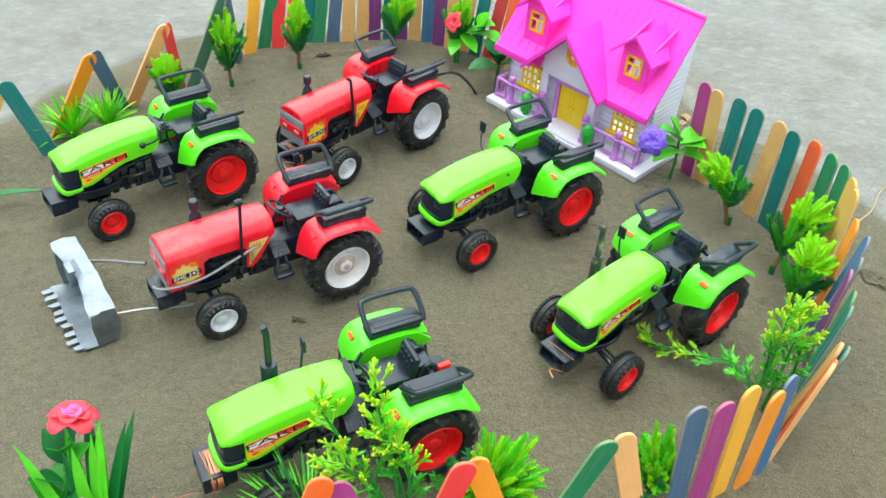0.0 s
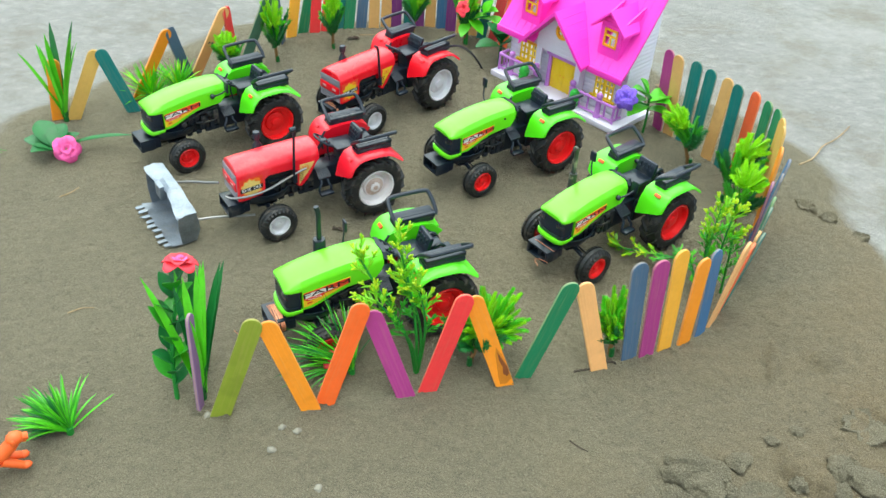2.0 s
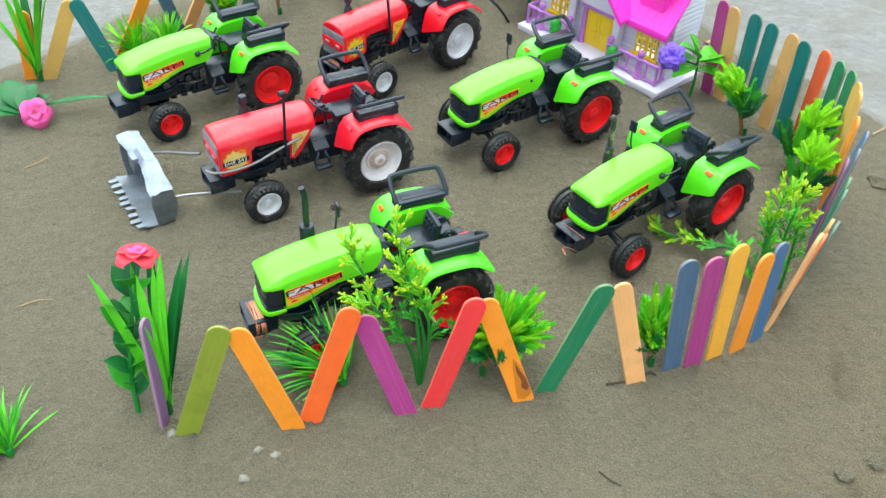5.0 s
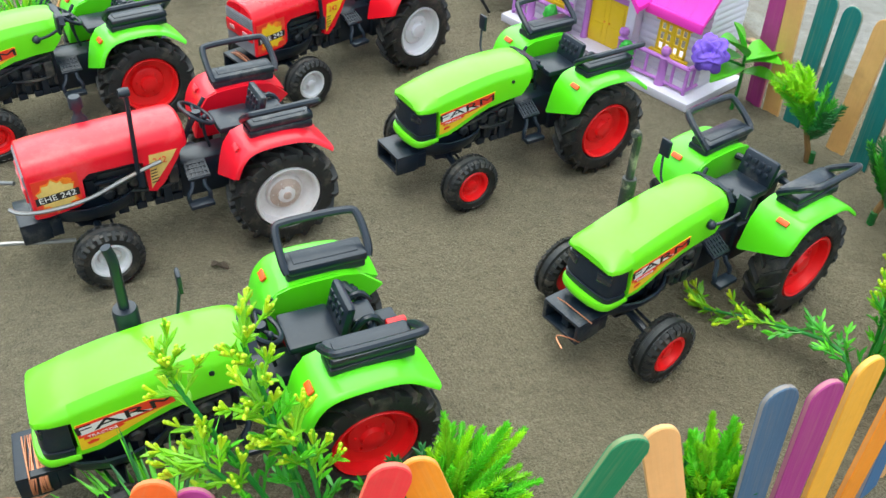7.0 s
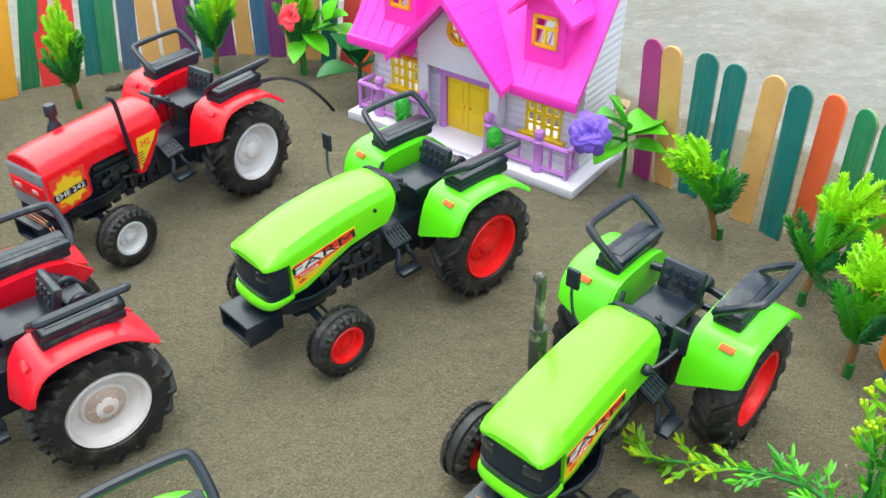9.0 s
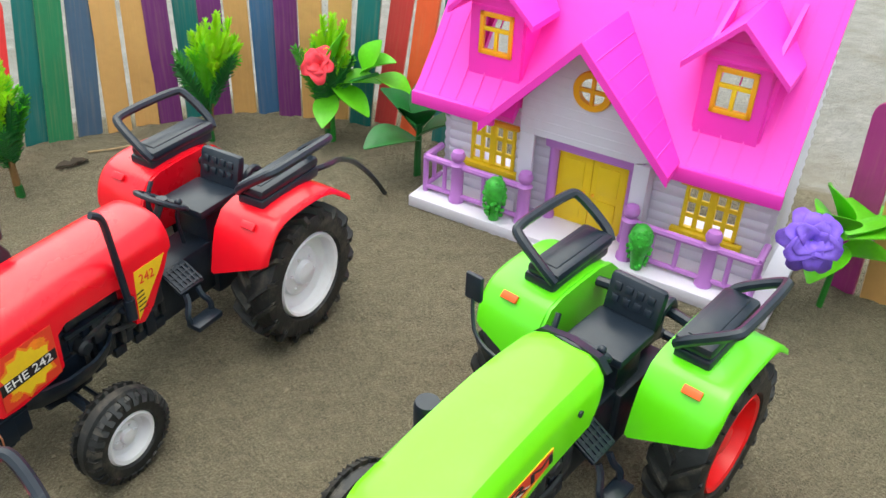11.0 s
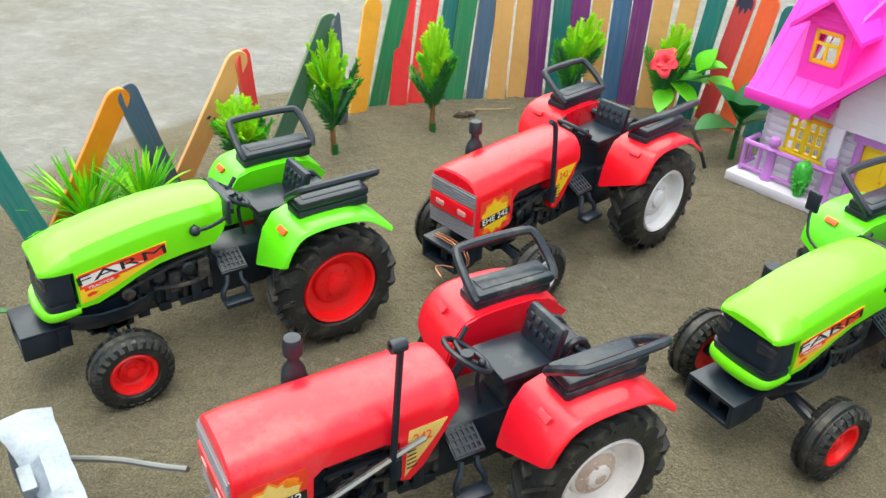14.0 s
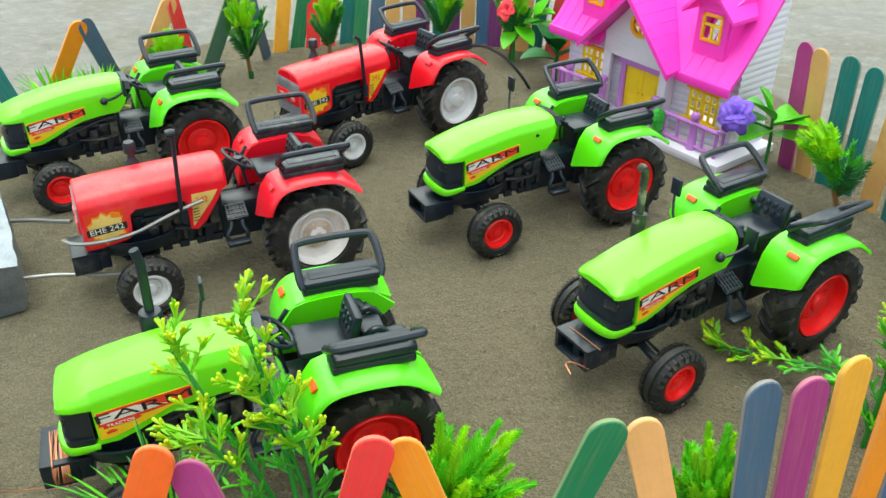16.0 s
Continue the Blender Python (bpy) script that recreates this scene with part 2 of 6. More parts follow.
def lathe(bm, profile, n=32, axis="y", centre=(0, 0, 0), a0=0.0):
    """Turns a profile of (radius, height) round an axis; closed into a solid when it begins and ends at radius 0 or as a ring."""
    c = Vector(centre)
    rings = []
    for k in range(n):
        a = a0 + 2 * math.pi * k / n
        row = []
        for r, h in profile:
            x, y = r * math.cos(a), r * math.sin(a)
            p = {"y": (x, h, y), "z": (x, y, h), "x": (h, x, y)}[axis]
            row.append(bm.verts.new(c + Vector(p)))
        rings.append(row)
    for k in range(n):
        a, b = rings[k], rings[(k + 1) % n]
        for i in range(len(profile) - 1):
            if profile[i][0] < 1e-6 and profile[i + 1][0] < 1e-6:
                continue
            bm.faces.new((a[i], a[i + 1], b[i + 1], b[i]))
    bmesh.ops.remove_doubles(bm, verts=[v for r in rings for v in r], dist=1e-5)
    return bm


def smooth_line(pts, times=2, closed=False):
    p = [Vector(q) for q in pts]
    for _ in range(times):
        q = [] if closed else [p[0]]
        pairs = list(zip(p, p[1:] + ([p[0]] if closed else [])))
        for a, b in pairs[: None if closed else len(p) - 1]:
            q += [a * 0.75 + b * 0.25, a * 0.25 + b * 0.75]
        if not closed:
            q.append(p[-1])
        p = q
    return p


def tube(bm, pts, r, n=8, closed=False, taper=None, flat=1.0):
    """A round bar along a line; r may shrink to taper at the end."""
    p = [Vector(q) for q in pts]
    rings = []
    ref = None
    m = len(p)
    for i in range(m):
        a = p[(i - 1) % m] if (closed or i) else p[0]
        b = p[(i + 1) % m] if (closed or i < m - 1) else p[-1]
        d = (b - a)
        d = d.normalized() if d.length > 1e-9 else Vector((0, 0, 1))
        if ref is None:
            ref = d.orthogonal().normalized()
        ref = (ref - d * ref.dot(d))
        ref = ref.normalized() if ref.length > 1e-6 else d.orthogonal().normalized()
        s = d.cross(ref)
        rr = r if taper is None else r + (taper - r) * i / max(m - 1, 1)
        rings.append([bm.verts.new(p[i] + ref * (rr * math.cos(2 * math.pi * k / n)) + s * (rr * flat * math.sin(2 * math.pi * k / n))) for k in range(n)])
    for i in range(m if closed else m - 1):
        a, b = rings[i], rings[(i + 1) % m]
        for k in range(n):
            j = (k + 1) % n
            bm.faces.new((a[k], a[j], b[j], b[k]))
    if not closed:
        bm.faces.new(rings[0][::-1])
        bm.faces.new(rings[-1])
    return bm


def slab(bm, outline, axis, h0, h1):
    """A flat outline of (a, b) pushed between two heights along an axis: y -> (a, h, b), z -> (a, b, h), x -> (h, a, b)."""
    f = {"y": lambda a, b, h: (a, h, b), "z": lambda a, b, h: (a, b, h), "x": lambda a, b, h: (h, a, b)}[axis]
    lo = [bm.verts.new(f(a, b, h0)) for a, b in outline]
    hi = [bm.verts.new(f(a, b, h1)) for a, b in outline]
    n = len(outline)
    bm.faces.new(lo[::-1])
    bm.faces.new(hi)
    for i in range(n):
        j = (i + 1) % n
        bm.faces.new((lo[i], lo[j], hi[j], hi[i]))
    return bm


def ball(bm, c, r, u=10, v=7, squash=(1, 1, 1)):
    bmesh.ops.create_uvsphere(bm, u_segments=u, v_segments=v, radius=1.0, matrix=Matrix.Translation(c) @ Matrix.Diagonal((r * squash[0], r * squash[1], r * squash[2], 1)))
    return bm


def words(text, size, mat, thick=0.06):
    """Lettering as a mesh in the x-z plane, centred, facing -y, in millimetres of cap height."""
    key = ("words", text, round(size, 3), mat.name)
    if key not in MESHES:
        cu = bpy.data.curves.new("lettering", "FONT")
        cu.body, cu.size, cu.extrude = text, size * 1.38 * 0.001, thick * 0.001
        cu.align_x, cu.align_y = "CENTER", "CENTER"
        cu.resolution_u = 3
        tmp = new("lettering", cu)
        bpy.context.view_layer.update()
        me = bpy.data.meshes.new_from_object(tmp.evaluated_get(bpy.context.evaluated_depsgraph_get()))
        bpy.data.objects.remove(tmp)
        me.transform(Matrix.Rotation(radians(90), 4, "X"))
        me.materials.clear()
        me.materials.append(mat)
        MESHES[key] = me
    return MESHES[key]


# ---- the ground ----
CENTRE = Vector((-0.02, 0.06))


EDGE_ANGLE = [-180, -155, -127, -100, -75, -58, -47, -35, -20, -2, 32, 70, 107, 135, 166, 180]
EDGE_RADIUS = [0.374, 0.460, 0.520, 0.540, 0.470, 0.429, 0.385, 0.356, 0.327, 0.314, 0.270, 0.274, 0.287, 0.323, 0.337, 0.374]


def patch_edge(a):
    """Radius of the raised sand patch in a direction."""
    return float(np.interp(math.degrees(a), EDGE_ANGLE, EDGE_RADIUS)) + 0.008 * math.sin(9 * a) + 0.005 * math.sin(17 * a + 1)


def sand_height(x, y):
    d = Vector((x, y)) - CENTRE
    r, a = d.length, math.atan2(d.y, d.x)
    e = patch_edge(a)
    k = min(max((r - e + 0.01) / 0.07, 0.0), 1.0)
    k = k * k * (3 - 2 * k)
    z = -0.016 * k
    p = Vector((x, y, 0))
    n1 = noise.noise(p * 9) * 0.0012 + noise.noise(p * 40 + Vector((3, 1, 0))) * 0.0007
    n2 = abs(noise.noise(p * 95)) * 0.0017 + noise.noise(p * 230) * 0.0010
    z += n1 * (1 - 0.5 * k) + n2 * (1 - 0.6 * k)
    # broken crust where the slope runs out
    if r > e - 0.07:
        c = noise.noise(p * 26 + Vector((7, 2, 0)))
        if c > 0.22 and -1.6 < a < -0.5 and r < e + 0.2:
            z += 0.006 * min((c - 0.22) / 0.05, 1.0) + 0.002 * noise.noise(p * 90)
    return z


def build_ground():
    xs = [-60, -20, -6, -2.5, -1.3]
    fine = np.arange(-0.66, 0.661, 0.003)
    gx = xs + [-0.95, -0.75] + list(fine) + [0.75, 0.95] + [-v for v in xs[::-1]]
    gy = xs + [-0.95, -0.75] + list(fine) + [0.75, 0.95] + [-v for v in xs[::-1]]
    verts = [(x, y + 0.0, sand_height(x, y) if abs(x) < 0.9 and abs(y) < 0.9 else -0.016) for y in gy for x in gx]
    w = len(gx)
    faces = [(j * w + i, j * w + i + 1, (j + 1) * w + i + 1, (j + 1) * w + i) for j in range(len(gy) - 1) for i in range(w - 1)]
    me = bpy.data.meshes.new("ground")
    me.from_pydata(verts, [], faces)
    me.polygons.foreach_set("use_smooth", [True] * len(faces))
    m = bpy.data.materials.new("fine_sand_over_dusty_concrete")
    m.use_nodes = True
    nt = m.node_tree
    n, l = nt.nodes, nt.links
    p = n["Principled BSDF"]
    co = n.new("ShaderNodeTexCoord")

    def tex(scale, detail, rough=0.6):
        t = n.new("ShaderNodeTexNoise")
        t.inputs["Scale"].default_value, t.inputs["Detail"].default_value, t.inputs["Roughness"].default_value = scale, detail, rough
        l.new(co.outputs["Object"], t.inputs["Vector"])
        return t

    def remap(s, a, b, c=0.0, d=1.0):
        r = n.new("ShaderNodeMapRange")
        for k, v in zip(("From Min", "From Max", "To Min", "To Max"), (a, b, c, d)):
            r.inputs[k].default_value = v
        l.new(s, r.inputs["Value"])
        return r.outputs[0]

    def mix(f, a, b):
        x = n.new("ShaderNodeMix")
        x.data_type = "RGBA"
        for s, v in (("Factor", f), ("A", a), ("B", b)):
            if isinstance(v, tuple):
                x.inputs[s].default_value = (*v, 1)
            else:
                l.new(v, x.inputs[s])
        return x.outputs["Result"]

    grain = tex(620, 5, 0.75)
    clump = tex(170, 6, 0.7)
    warp = n.new("ShaderNodeVectorMath")
    warp.operation = "MULTIPLY_ADD"
    warp.inputs[1].default_value = (0.0011, 0.0011, 0.0011)
    l.new(grain.outputs["Color"], warp.inputs[0])
    l.new(co.outputs["Object"], warp.inputs[2])

    def grains(scale):
        v = n.new("ShaderNodeTexVoronoi")
        v.inputs["Scale"].default_value = scale
        l.new(warp.outputs[0], v.inputs["Vector"])
        return v

    pit = tex(1250, 2, 0.65)
    grit = grains(330)
    stain = tex(14, 5, 0.6)
    broad = tex(4, 4, 0.6)
    sand = mix(remap(stain.outputs["Fac"], 0.35, 0.7), (0.118, 0.105, 0.066), (0.147, 0.131, 0.080))
    sand = mix(remap(broad.outputs["Fac"], 0.47, 0.66, 0, 0.6), sand, (0.158, 0.130, 0.073))
    sand = mix(remap(clump.outputs["Fac"], 0.45, 0.70, 0, 0.8), sand, (0.194, 0.174, 0.108))
    sand = mix(remap(clump.outputs["Fac"], 0.47, 0.30, 0, 0.4), sand, (0.075, 0.066, 0.041))
    sand = mix(remap(pit.outputs["Fac"], 0.51, 0.70, 0, 0.8), sand, (0.277, 0.251, 0.163))
    sand = mix(remap(pit.outputs["Fac"], 0.47, 0.30, 0, 0.85), sand, (0.067, 0.058, 0.035))
    sand = mix(remap(grit.outputs["Distance"], 0.30, 0.05, 0, 0.12), sand, (0.220, 0.201, 0.129))
    sand = mix(remap(grain.outputs["Fac"], 0.55, 0.70, 0, 0.38), sand, (0.311, 0.286, 0.194))
    sand = mix(remap(grain.outputs["Fac"], 0.46, 0.33, 0, 0.25), sand, (0.061, 0.055, 0.037))
    # browner earth was tipped outside the picket fence
    place = n.new("ShaderNodeSeparateXYZ")
    l.new(co.outputs["Object"], place.inputs[0])
    slant = n.new("ShaderNodeMath")
    slant.operation = "MULTIPLY_ADD"
    slant.inputs[1].default_value = -0.8
    l.new(place.outputs["Y"], slant.inputs[0])
    l.new(place.outputs["X"], slant.inputs[2])
    ragged = n.new("ShaderNodeMath")
    ragged.operation = "MULTIPLY_ADD"
    ragged.inputs[1].default_value = 0.30
    l.new(stain.outputs["Fac"], ragged.inputs[0])
    l.new(slant.outputs[0], ragged.inputs[2])
    tint = n.new("ShaderNodeMix")
    tint.data_type, tint.blend_type = "RGBA", "MULTIPLY"
    l.new(remap(ragged.outputs[0], 0.40, 0.62, 0, 1.0), tint.inputs["Factor"])
    l.new(sand, tint.inputs["A"])
    tint.inputs["B"].default_value = (1.0, 0.84, 0.68, 1)
    sand = tint.outputs["Result"]
    scuff = n.new("ShaderNodeMapping")
    scuff.inputs["Scale"].default_value, scuff.inputs["Rotation"].default_value = (52, 74, 1), (0, 0, 0.5)
    l.new(co.outputs["Object"], scuff.inputs["Vector"])
    streak = n.new("ShaderNodeTexNoise")
    streak.inputs["Scale"].default_value, streak.inputs["Detail"].default_value, streak.inputs["Roughness"].default_value = 1.0, 8, 0.75
    l.new(scuff.outputs[0], streak.inputs["Vector"])
    slabc = mix(remap(broad.outputs["Fac"], 0.35, 0.7), (0.33, 0.335, 0.322), (0.43, 0.435, 0.42))
    slabc = mix(remap(streak.outputs["Fac"], 0.50, 0.66, 0, 0.7), slabc, (0.55, 0.555, 0.535))
    slabc = mix(remap(streak.outputs["Fac"], 0.45, 0.33, 0, 0.6), slabc, (0.26, 0.255, 0.23))
    slabc = mix(remap(stain.outputs["Fac"], 0.55, 0.75, 0, 0.6), slabc, (0.32, 0.295, 0.245))
    slabc = mix(remap(grain.outputs["Fac"], 0.58, 0.8, 0, 0.35), slabc, (0.593, 0.583, 0.552))
    sep = n.new("ShaderNodeSeparateXYZ")
    l.new(co.outputs["Object"], sep.inputs[0])
    off = n.new("ShaderNodeMath")
    off.operation = "MULTIPLY_ADD"
    off.inputs[1].default_value = 0.014
    edge = n.new("ShaderNodeMath")
    edge.operation = "MULTIPLY_ADD"
    edge.inputs[1].default_value = 0.45
    l.new(clump.outputs["Fac"], edge.inputs[0])
    l.new(stain.outputs["Fac"], edge.inputs[2])
    l.new(edge.outputs[0], off.inputs[0])
    l.new(sep.outputs["Z"], off.inputs[2])
    k = remap(off.outputs[0], -0.0065, 0.003)
    l.new(mix(k, slabc, sand), p.inputs["Base Color"])
    p.inputs["Roughness"].default_value = 0.9
    p.inputs["Specular IOR Level"].default_value = 0.3
    p.inputs["Sheen Weight"].default_value, p.inputs["Sheen Roughness"].default_value = 0.20, 0.55
    p.inputs["Sheen Tint"].default_value = (1.0, 0.86, 0.62, 1)
    def add(a, w, c):
        s = n.new("ShaderNodeMath")
        s.operation = "MULTIPLY_ADD"
        s.inputs[1].default_value = w
        l.new(a, s.inputs[0])
        if c is not None:
            l.new(c, s.inputs[2])
        return s.outputs[0]

    height = add(pit.outputs["Fac"], 0.8, add(grit.outputs["Distance"], -0.15, add(clump.outputs["Fac"], 1.5, add(stain.outputs["Fac"], 6.0, grain.outputs["Fac"]))))
    trowel = n.new("ShaderNodeMath")
    trowel.operation = "MULTIPLY"
    l.new(remap(k, 0.0, 1.0, 5.0, 0.0), trowel.inputs[0])
    l.new(streak.outputs["Fac"], trowel.inputs[1])
    height = add(trowel.outputs[0], 1.0, height)
    b = n.new("ShaderNodeBump")
    b.inputs["Strength"].default_value, b.inputs["Distance"].default_value = 1.0, 0.0026
    l.new(height, b.inputs["Height"])
    l.new(b.outputs[0], p.inputs["Normal"])
    me.materials.append(m)
    MATS["sand"] = m
    return tagged(new("ground", me), "fine grey-brown sand spread over pale dusty concrete", "ground", kind="structure")


build_ground()

# ---- toy tractors: x ahead, y to the tractor's left, z up, origin on the ground under the rear axle ----
M_PAPER_FLAME = material("orange_flame_print", (0.85, 0.22, 0.015), 0.4, vary=0.25, scale=200)
M_ENGINE = material("dusty_engine_moulding", (0.014, 0.017, 0.020), 0.5, vary=0.3, scale=60, dirt=DUST, dirt_amount=0.45, dirt_scale=80)


def tyre_mesh(R, rim, w, lug_h):
    """Bare carcass of the rear tyre."""
    h = w / 2
    prof = [(rim, -h * 0.72), (rim + 1.2, -h * 0.95), (R * 0.80, -h), (R - lug_h - 0.4, -h * 0.90), (R - lug_h, -h * 0.6), (R - lug_h + 0.2, 0), (R - lug_h, h * 0.6), (R - lug_h - 0.4, h * 0.90), (R * 0.80, h), (rim + 1.2, h * 0.95), (rim, h * 0.72), (rim, -h * 0.72)]
    return lathe(bmesh.new(), prof, 40)


def lug_mesh(R, w, lugs, lug_h, side):
    """One slanting lug with its shoulder running down the sidewall."""
    bm = bmesh.new()
    h = w / 2
    secs = []
    for t, yy, drop in ((0.0, 0.04, 0), (0.5, 0.52, 0), (0.92, 0.94, lug_h * 0.25), (1.0, 1.06, lug_h * 1.1), (1.08, 1.05, R * 0.14), (1.1, 0.9, R * 0.15)):
        ang = t * 2 * math.pi / lugs * 0.85
        s = 14.0 / R
        base = 1.0 if t < 0.95 else 0.4
        secs.append([(rr * math.cos(ang + da * s), side * yy * h * (1 if q else 0.93), rr * math.sin(ang + da * s)) for rr, da, q in ((R - lug_h - base - drop, -0.085, 0), (R - drop, -0.058, 1), (R - drop, 0.058, 1), (R - lug_h - base - drop, 0.085, 0))])
    return loft(bm, secs)


def ribbed_tyre_mesh(R, rim, w):
    """Front tyre: rings round the tread."""
    h = w / 2
    prof = [(rim, -h * 0.75), (rim + 1, -h * 0.95), (R * 0.82, -h), (R - 0.7, -h * 0.85), (R - 0.2, -h * 0.62), (R - 1.0, -h * 0.5), (R - 1.0, -h * 0.34), (R, -h * 0.22), (R, h * 0.22), (R - 1.0, h * 0.34), (R - 1.0, h * 0.5), (R - 0.2, h * 0.62), (R - 0.7, h * 0.85), (R * 0.82, h), (rim + 1, h * 0.95), (rim, h * 0.75), (rim, -h * 0.75)]
    return lathe(bmesh.new(), prof, 40)


def tread_block_mesh(R, w, side):
    """One shoulder block of the front tyre."""
    h = w / 2
    q = [(rr * math.cos(d), side * yy * h, rr * math.sin(d)) for rr, yy in ((R + 0.3, 0.52), (R * 0.97, 0.98), (R * 0.82, 1.10)) for d in (-0.07, 0.07)]
    q2 = [(rr * math.cos(d), side * yy * h, rr * math.sin(d)) for rr, yy in ((R - 1.0, 0.50), (R * 0.88, 0.8), (R * 0.80, 0.92)) for d in (-0.075, 0.075)]
    bm = bmesh.new()
    return loft(bm, [[q2[0], q2[1], q2[3], q2[5], q2[4], q2[2]], [q[0], q[1], q[3], q[5], q[4], q[2]]])


def rim_mesh(r, w, out):
    """Dished rim whose open face looks along +y (out = 1) or -y."""
    bm = bmesh.new()
    h = w / 2
    prof = [(r + 0.3, h * 0.80), (r - 0.3, h * 0.92), (r - 1.3, h * 0.84), (r - 1.9, h * 0.30), (r * 0.60, h * 0.12), (r * 0.56, h * 0.30), (r * 0.50, h * 0.36), (r * 0.30, h * 0.40), (r * 0.26, h * 0.62), (r * 0.12, h * 0.68), (0, h * 0.70), (0, -h * 0.4), (r * 0.5, -h * 0.4), (r + 0.3, -h * 0.8), (r + 0.3, h * 0.80)]
    lathe(bm, [(a, out * b) for a, b in prof], 36)
    for k in range(6):
        a = 2 * math.pi * k / 6
        lathe(bm, [(0, out * h * 0.50), (0.55, out * h * 0.48), (0.6, out * h * 0.2), (0, out * h * 0.2)], 6, centre=(r * 0.40 * math.cos(a), 0, r * 0.40 * math.sin(a)))
    return bm


M_HUB = material("brown_stained_hub", (0.50, 0.38, 0.31), 0.5, vary=0.3, scale=150, dirt=(0.66, 0.58, 0.52), dirt_amount=0.8, dirt_scale=160)


def hub_cap_mesh(s):
    def build():
        bm = lathe(bmesh.new(), [(0, s * 5.6), (1.8, s * 5.4), (2.4, s * 4.2), (6.6, s * 3.6), (7.6, s * 2.6), (7.6, s * 1.0), (0, s * 1.0)], 20)
        for k in range(6):
            ball(bm, (4.4 * math.cos(k * 1.047), s * 4.1, 4.4 * math.sin(k * 1.047)), 0.8, 6, 4)
        return bm
    return build


def add_wheels(t, rim_mat, rim_front_mat, steer=0.0):
    for name, x, y, R, rim, w, lugs in (("rear_wheel", 0, 29.4, 25.0, 15.0, 15.0, 17), ("front_wheel", 78.5, 28.4, 14.2, 8.1, 10.0, 0)):
        for s in (1, -1):
            at = Matrix.Translation((x * 0.001, s * y * 0.001, R * 0.001)) @ Matrix.Rotation(radians(17 * s + 31 * (lugs > 0)), 4, "Y")
            if not lugs:
                at = Matrix.Translation((x * 0.001, s * y * 0.001, R * 0.001)) @ Matrix.Rotation(radians(steer), 4, "Z")
            wheel = part(name, cached(name + "_hub", lambda: lathe(bmesh.new(), [(0, -w * 0.9), (2.2, -w * 0.9), (2.2, 0), (0, 0)] if s > 0 else [(0, w * 0.9), (2.2, w * 0.9), (2.2, 0), (0, 0)], 12), M_BLACK) if s > 0 else cached(name + "_hub_right", lambda: lathe(bmesh.new(), [(0, w * 0.9), (2.2, w * 0.9), (2.2, 0), (0, 0)], 12), M_BLACK), None, t, at=at)
            if lugs:
                part("tyre", cached("lugged_tyre", lambda: tyre_mesh(R, rim, w, 2.5), M_RUBBER), None, wheel, "black rubber tyre with chevron lugs")
                for k in range(2 * lugs):
                    side = 1 if k % 2 else -1
                    part("lug", cached("lug%d" % side, lambda: lug_mesh(R, w, lugs, 2.5, side), M_RUBBER), None, wheel, at=Matrix.Rotation(-math.pi * k / lugs, 4, "Y"))
            else:
                part("tyre", cached("ribbed_tyre", lambda: ribbed_tyre_mesh(R, rim, w), M_RUBBER), None, wheel, "black ribbed front tyre")
                for k in range(52):
                    side = 1 if k % 2 else -1
                    part("tread_block", cached("tread_block%d" % side, lambda: tread_block_mesh(R, w, side), M_RUBBER), None, wheel, at=Matrix.Rotation(math.pi * k / 26, 4, "Y"))
            if lugs and rim_mat is M_RIM_DIRTY:
                part("hub_cap", cached("hub_cap%d" % s, hub_cap_mesh(s), M_HUB), None, wheel, "brown stained hub")
            part("rim", cached(name + "_rim" + ("" if s > 0 else "_right"), lambda: rim_mesh(rim, w, s), rim_mat if lugs else rim_front_mat), None, wheel)


def fender_mesh(s):
    """Mudguard shell that curves from a slanted front apron over a flat top to a down-turned tail, with an inner wall."""
    bm = bmesh.new()
    inner = smooth_line([(25.2, 0, 33), (23.6, 0, 41), (21.5, 0, 48), (17.5, 0, 53.4), (12, 0, 55.0), (3, 0, 55.4), (-7, 0, 55.4), (-12.5, 0, 53.8), (-17.5, 0, 50.0), (-21.5, 0, 46.8)], 2)
    outer = smooth_line([(23.4, 0, 41.8), (22.6, 0, 45), (20.6, 0, 49.4), (17.0, 0, 53.4), (11.6, 0, 55.2), (3, 0, 55.6), (-7, 0, 55.0), (-12.8, 0, 53.2), (-18.0, 0, 49.4), (-22.4, 0, 46.0)], 2)
    n = len(inner)
    secs = []
    for i, (a, b) in enumerate(zip(inner, outer)):
        p0, p1 = inner[max(i - 1, 0)], inner[min(i + 1, n - 1)]
        d = (p1 - p0).normalized()
        nrm = Vector((-d.z, 0, d.x))
        if nrm.z < 0 or (abs(nrm.z) < 0.3 and nrm.x < 0 and i < n / 2):
            nrm = -nrm
        k = i / (n - 1)
        yi = 16.4 + (4.0 * max(0, (k - 0.75) / 0.25))
        yo = 37.6 - 0.8 * max(0, (0.2 - k) / 0.2)
        def at(f, y, down):
            q = a.lerp(b, f) - nrm * down
            return (q.x, s * y, q.z)
        secs.append([at(0, yi, 0), at(0.5, (yi + yo) / 2, -0.15), at(0.9, yo - 1.8, 0.0), at(0.97, yo - 0.5, 0.5), at(1, yo, 1.8), at(1, yo - 0.9, 2.0), at(0.95, yo - 1.6, 1.4), at(0.5, (yi + yo) / 2, 1.2), at(0, yi, 1.3)])
    loft(bm, secs)
    slab(bm, [(24.9, 33.2), (23.2, 41), (21.2, 47.6), (17.2, 53.0), (12, 54.6), (3, 55.0), (-7, 55.0), (-13.4, 53.6), (-21.6, 46.2), (-12.5, 39.0), (-4, 36.5), (8, 33)], "y", s * 15.4, s * 16.8)
    return bm


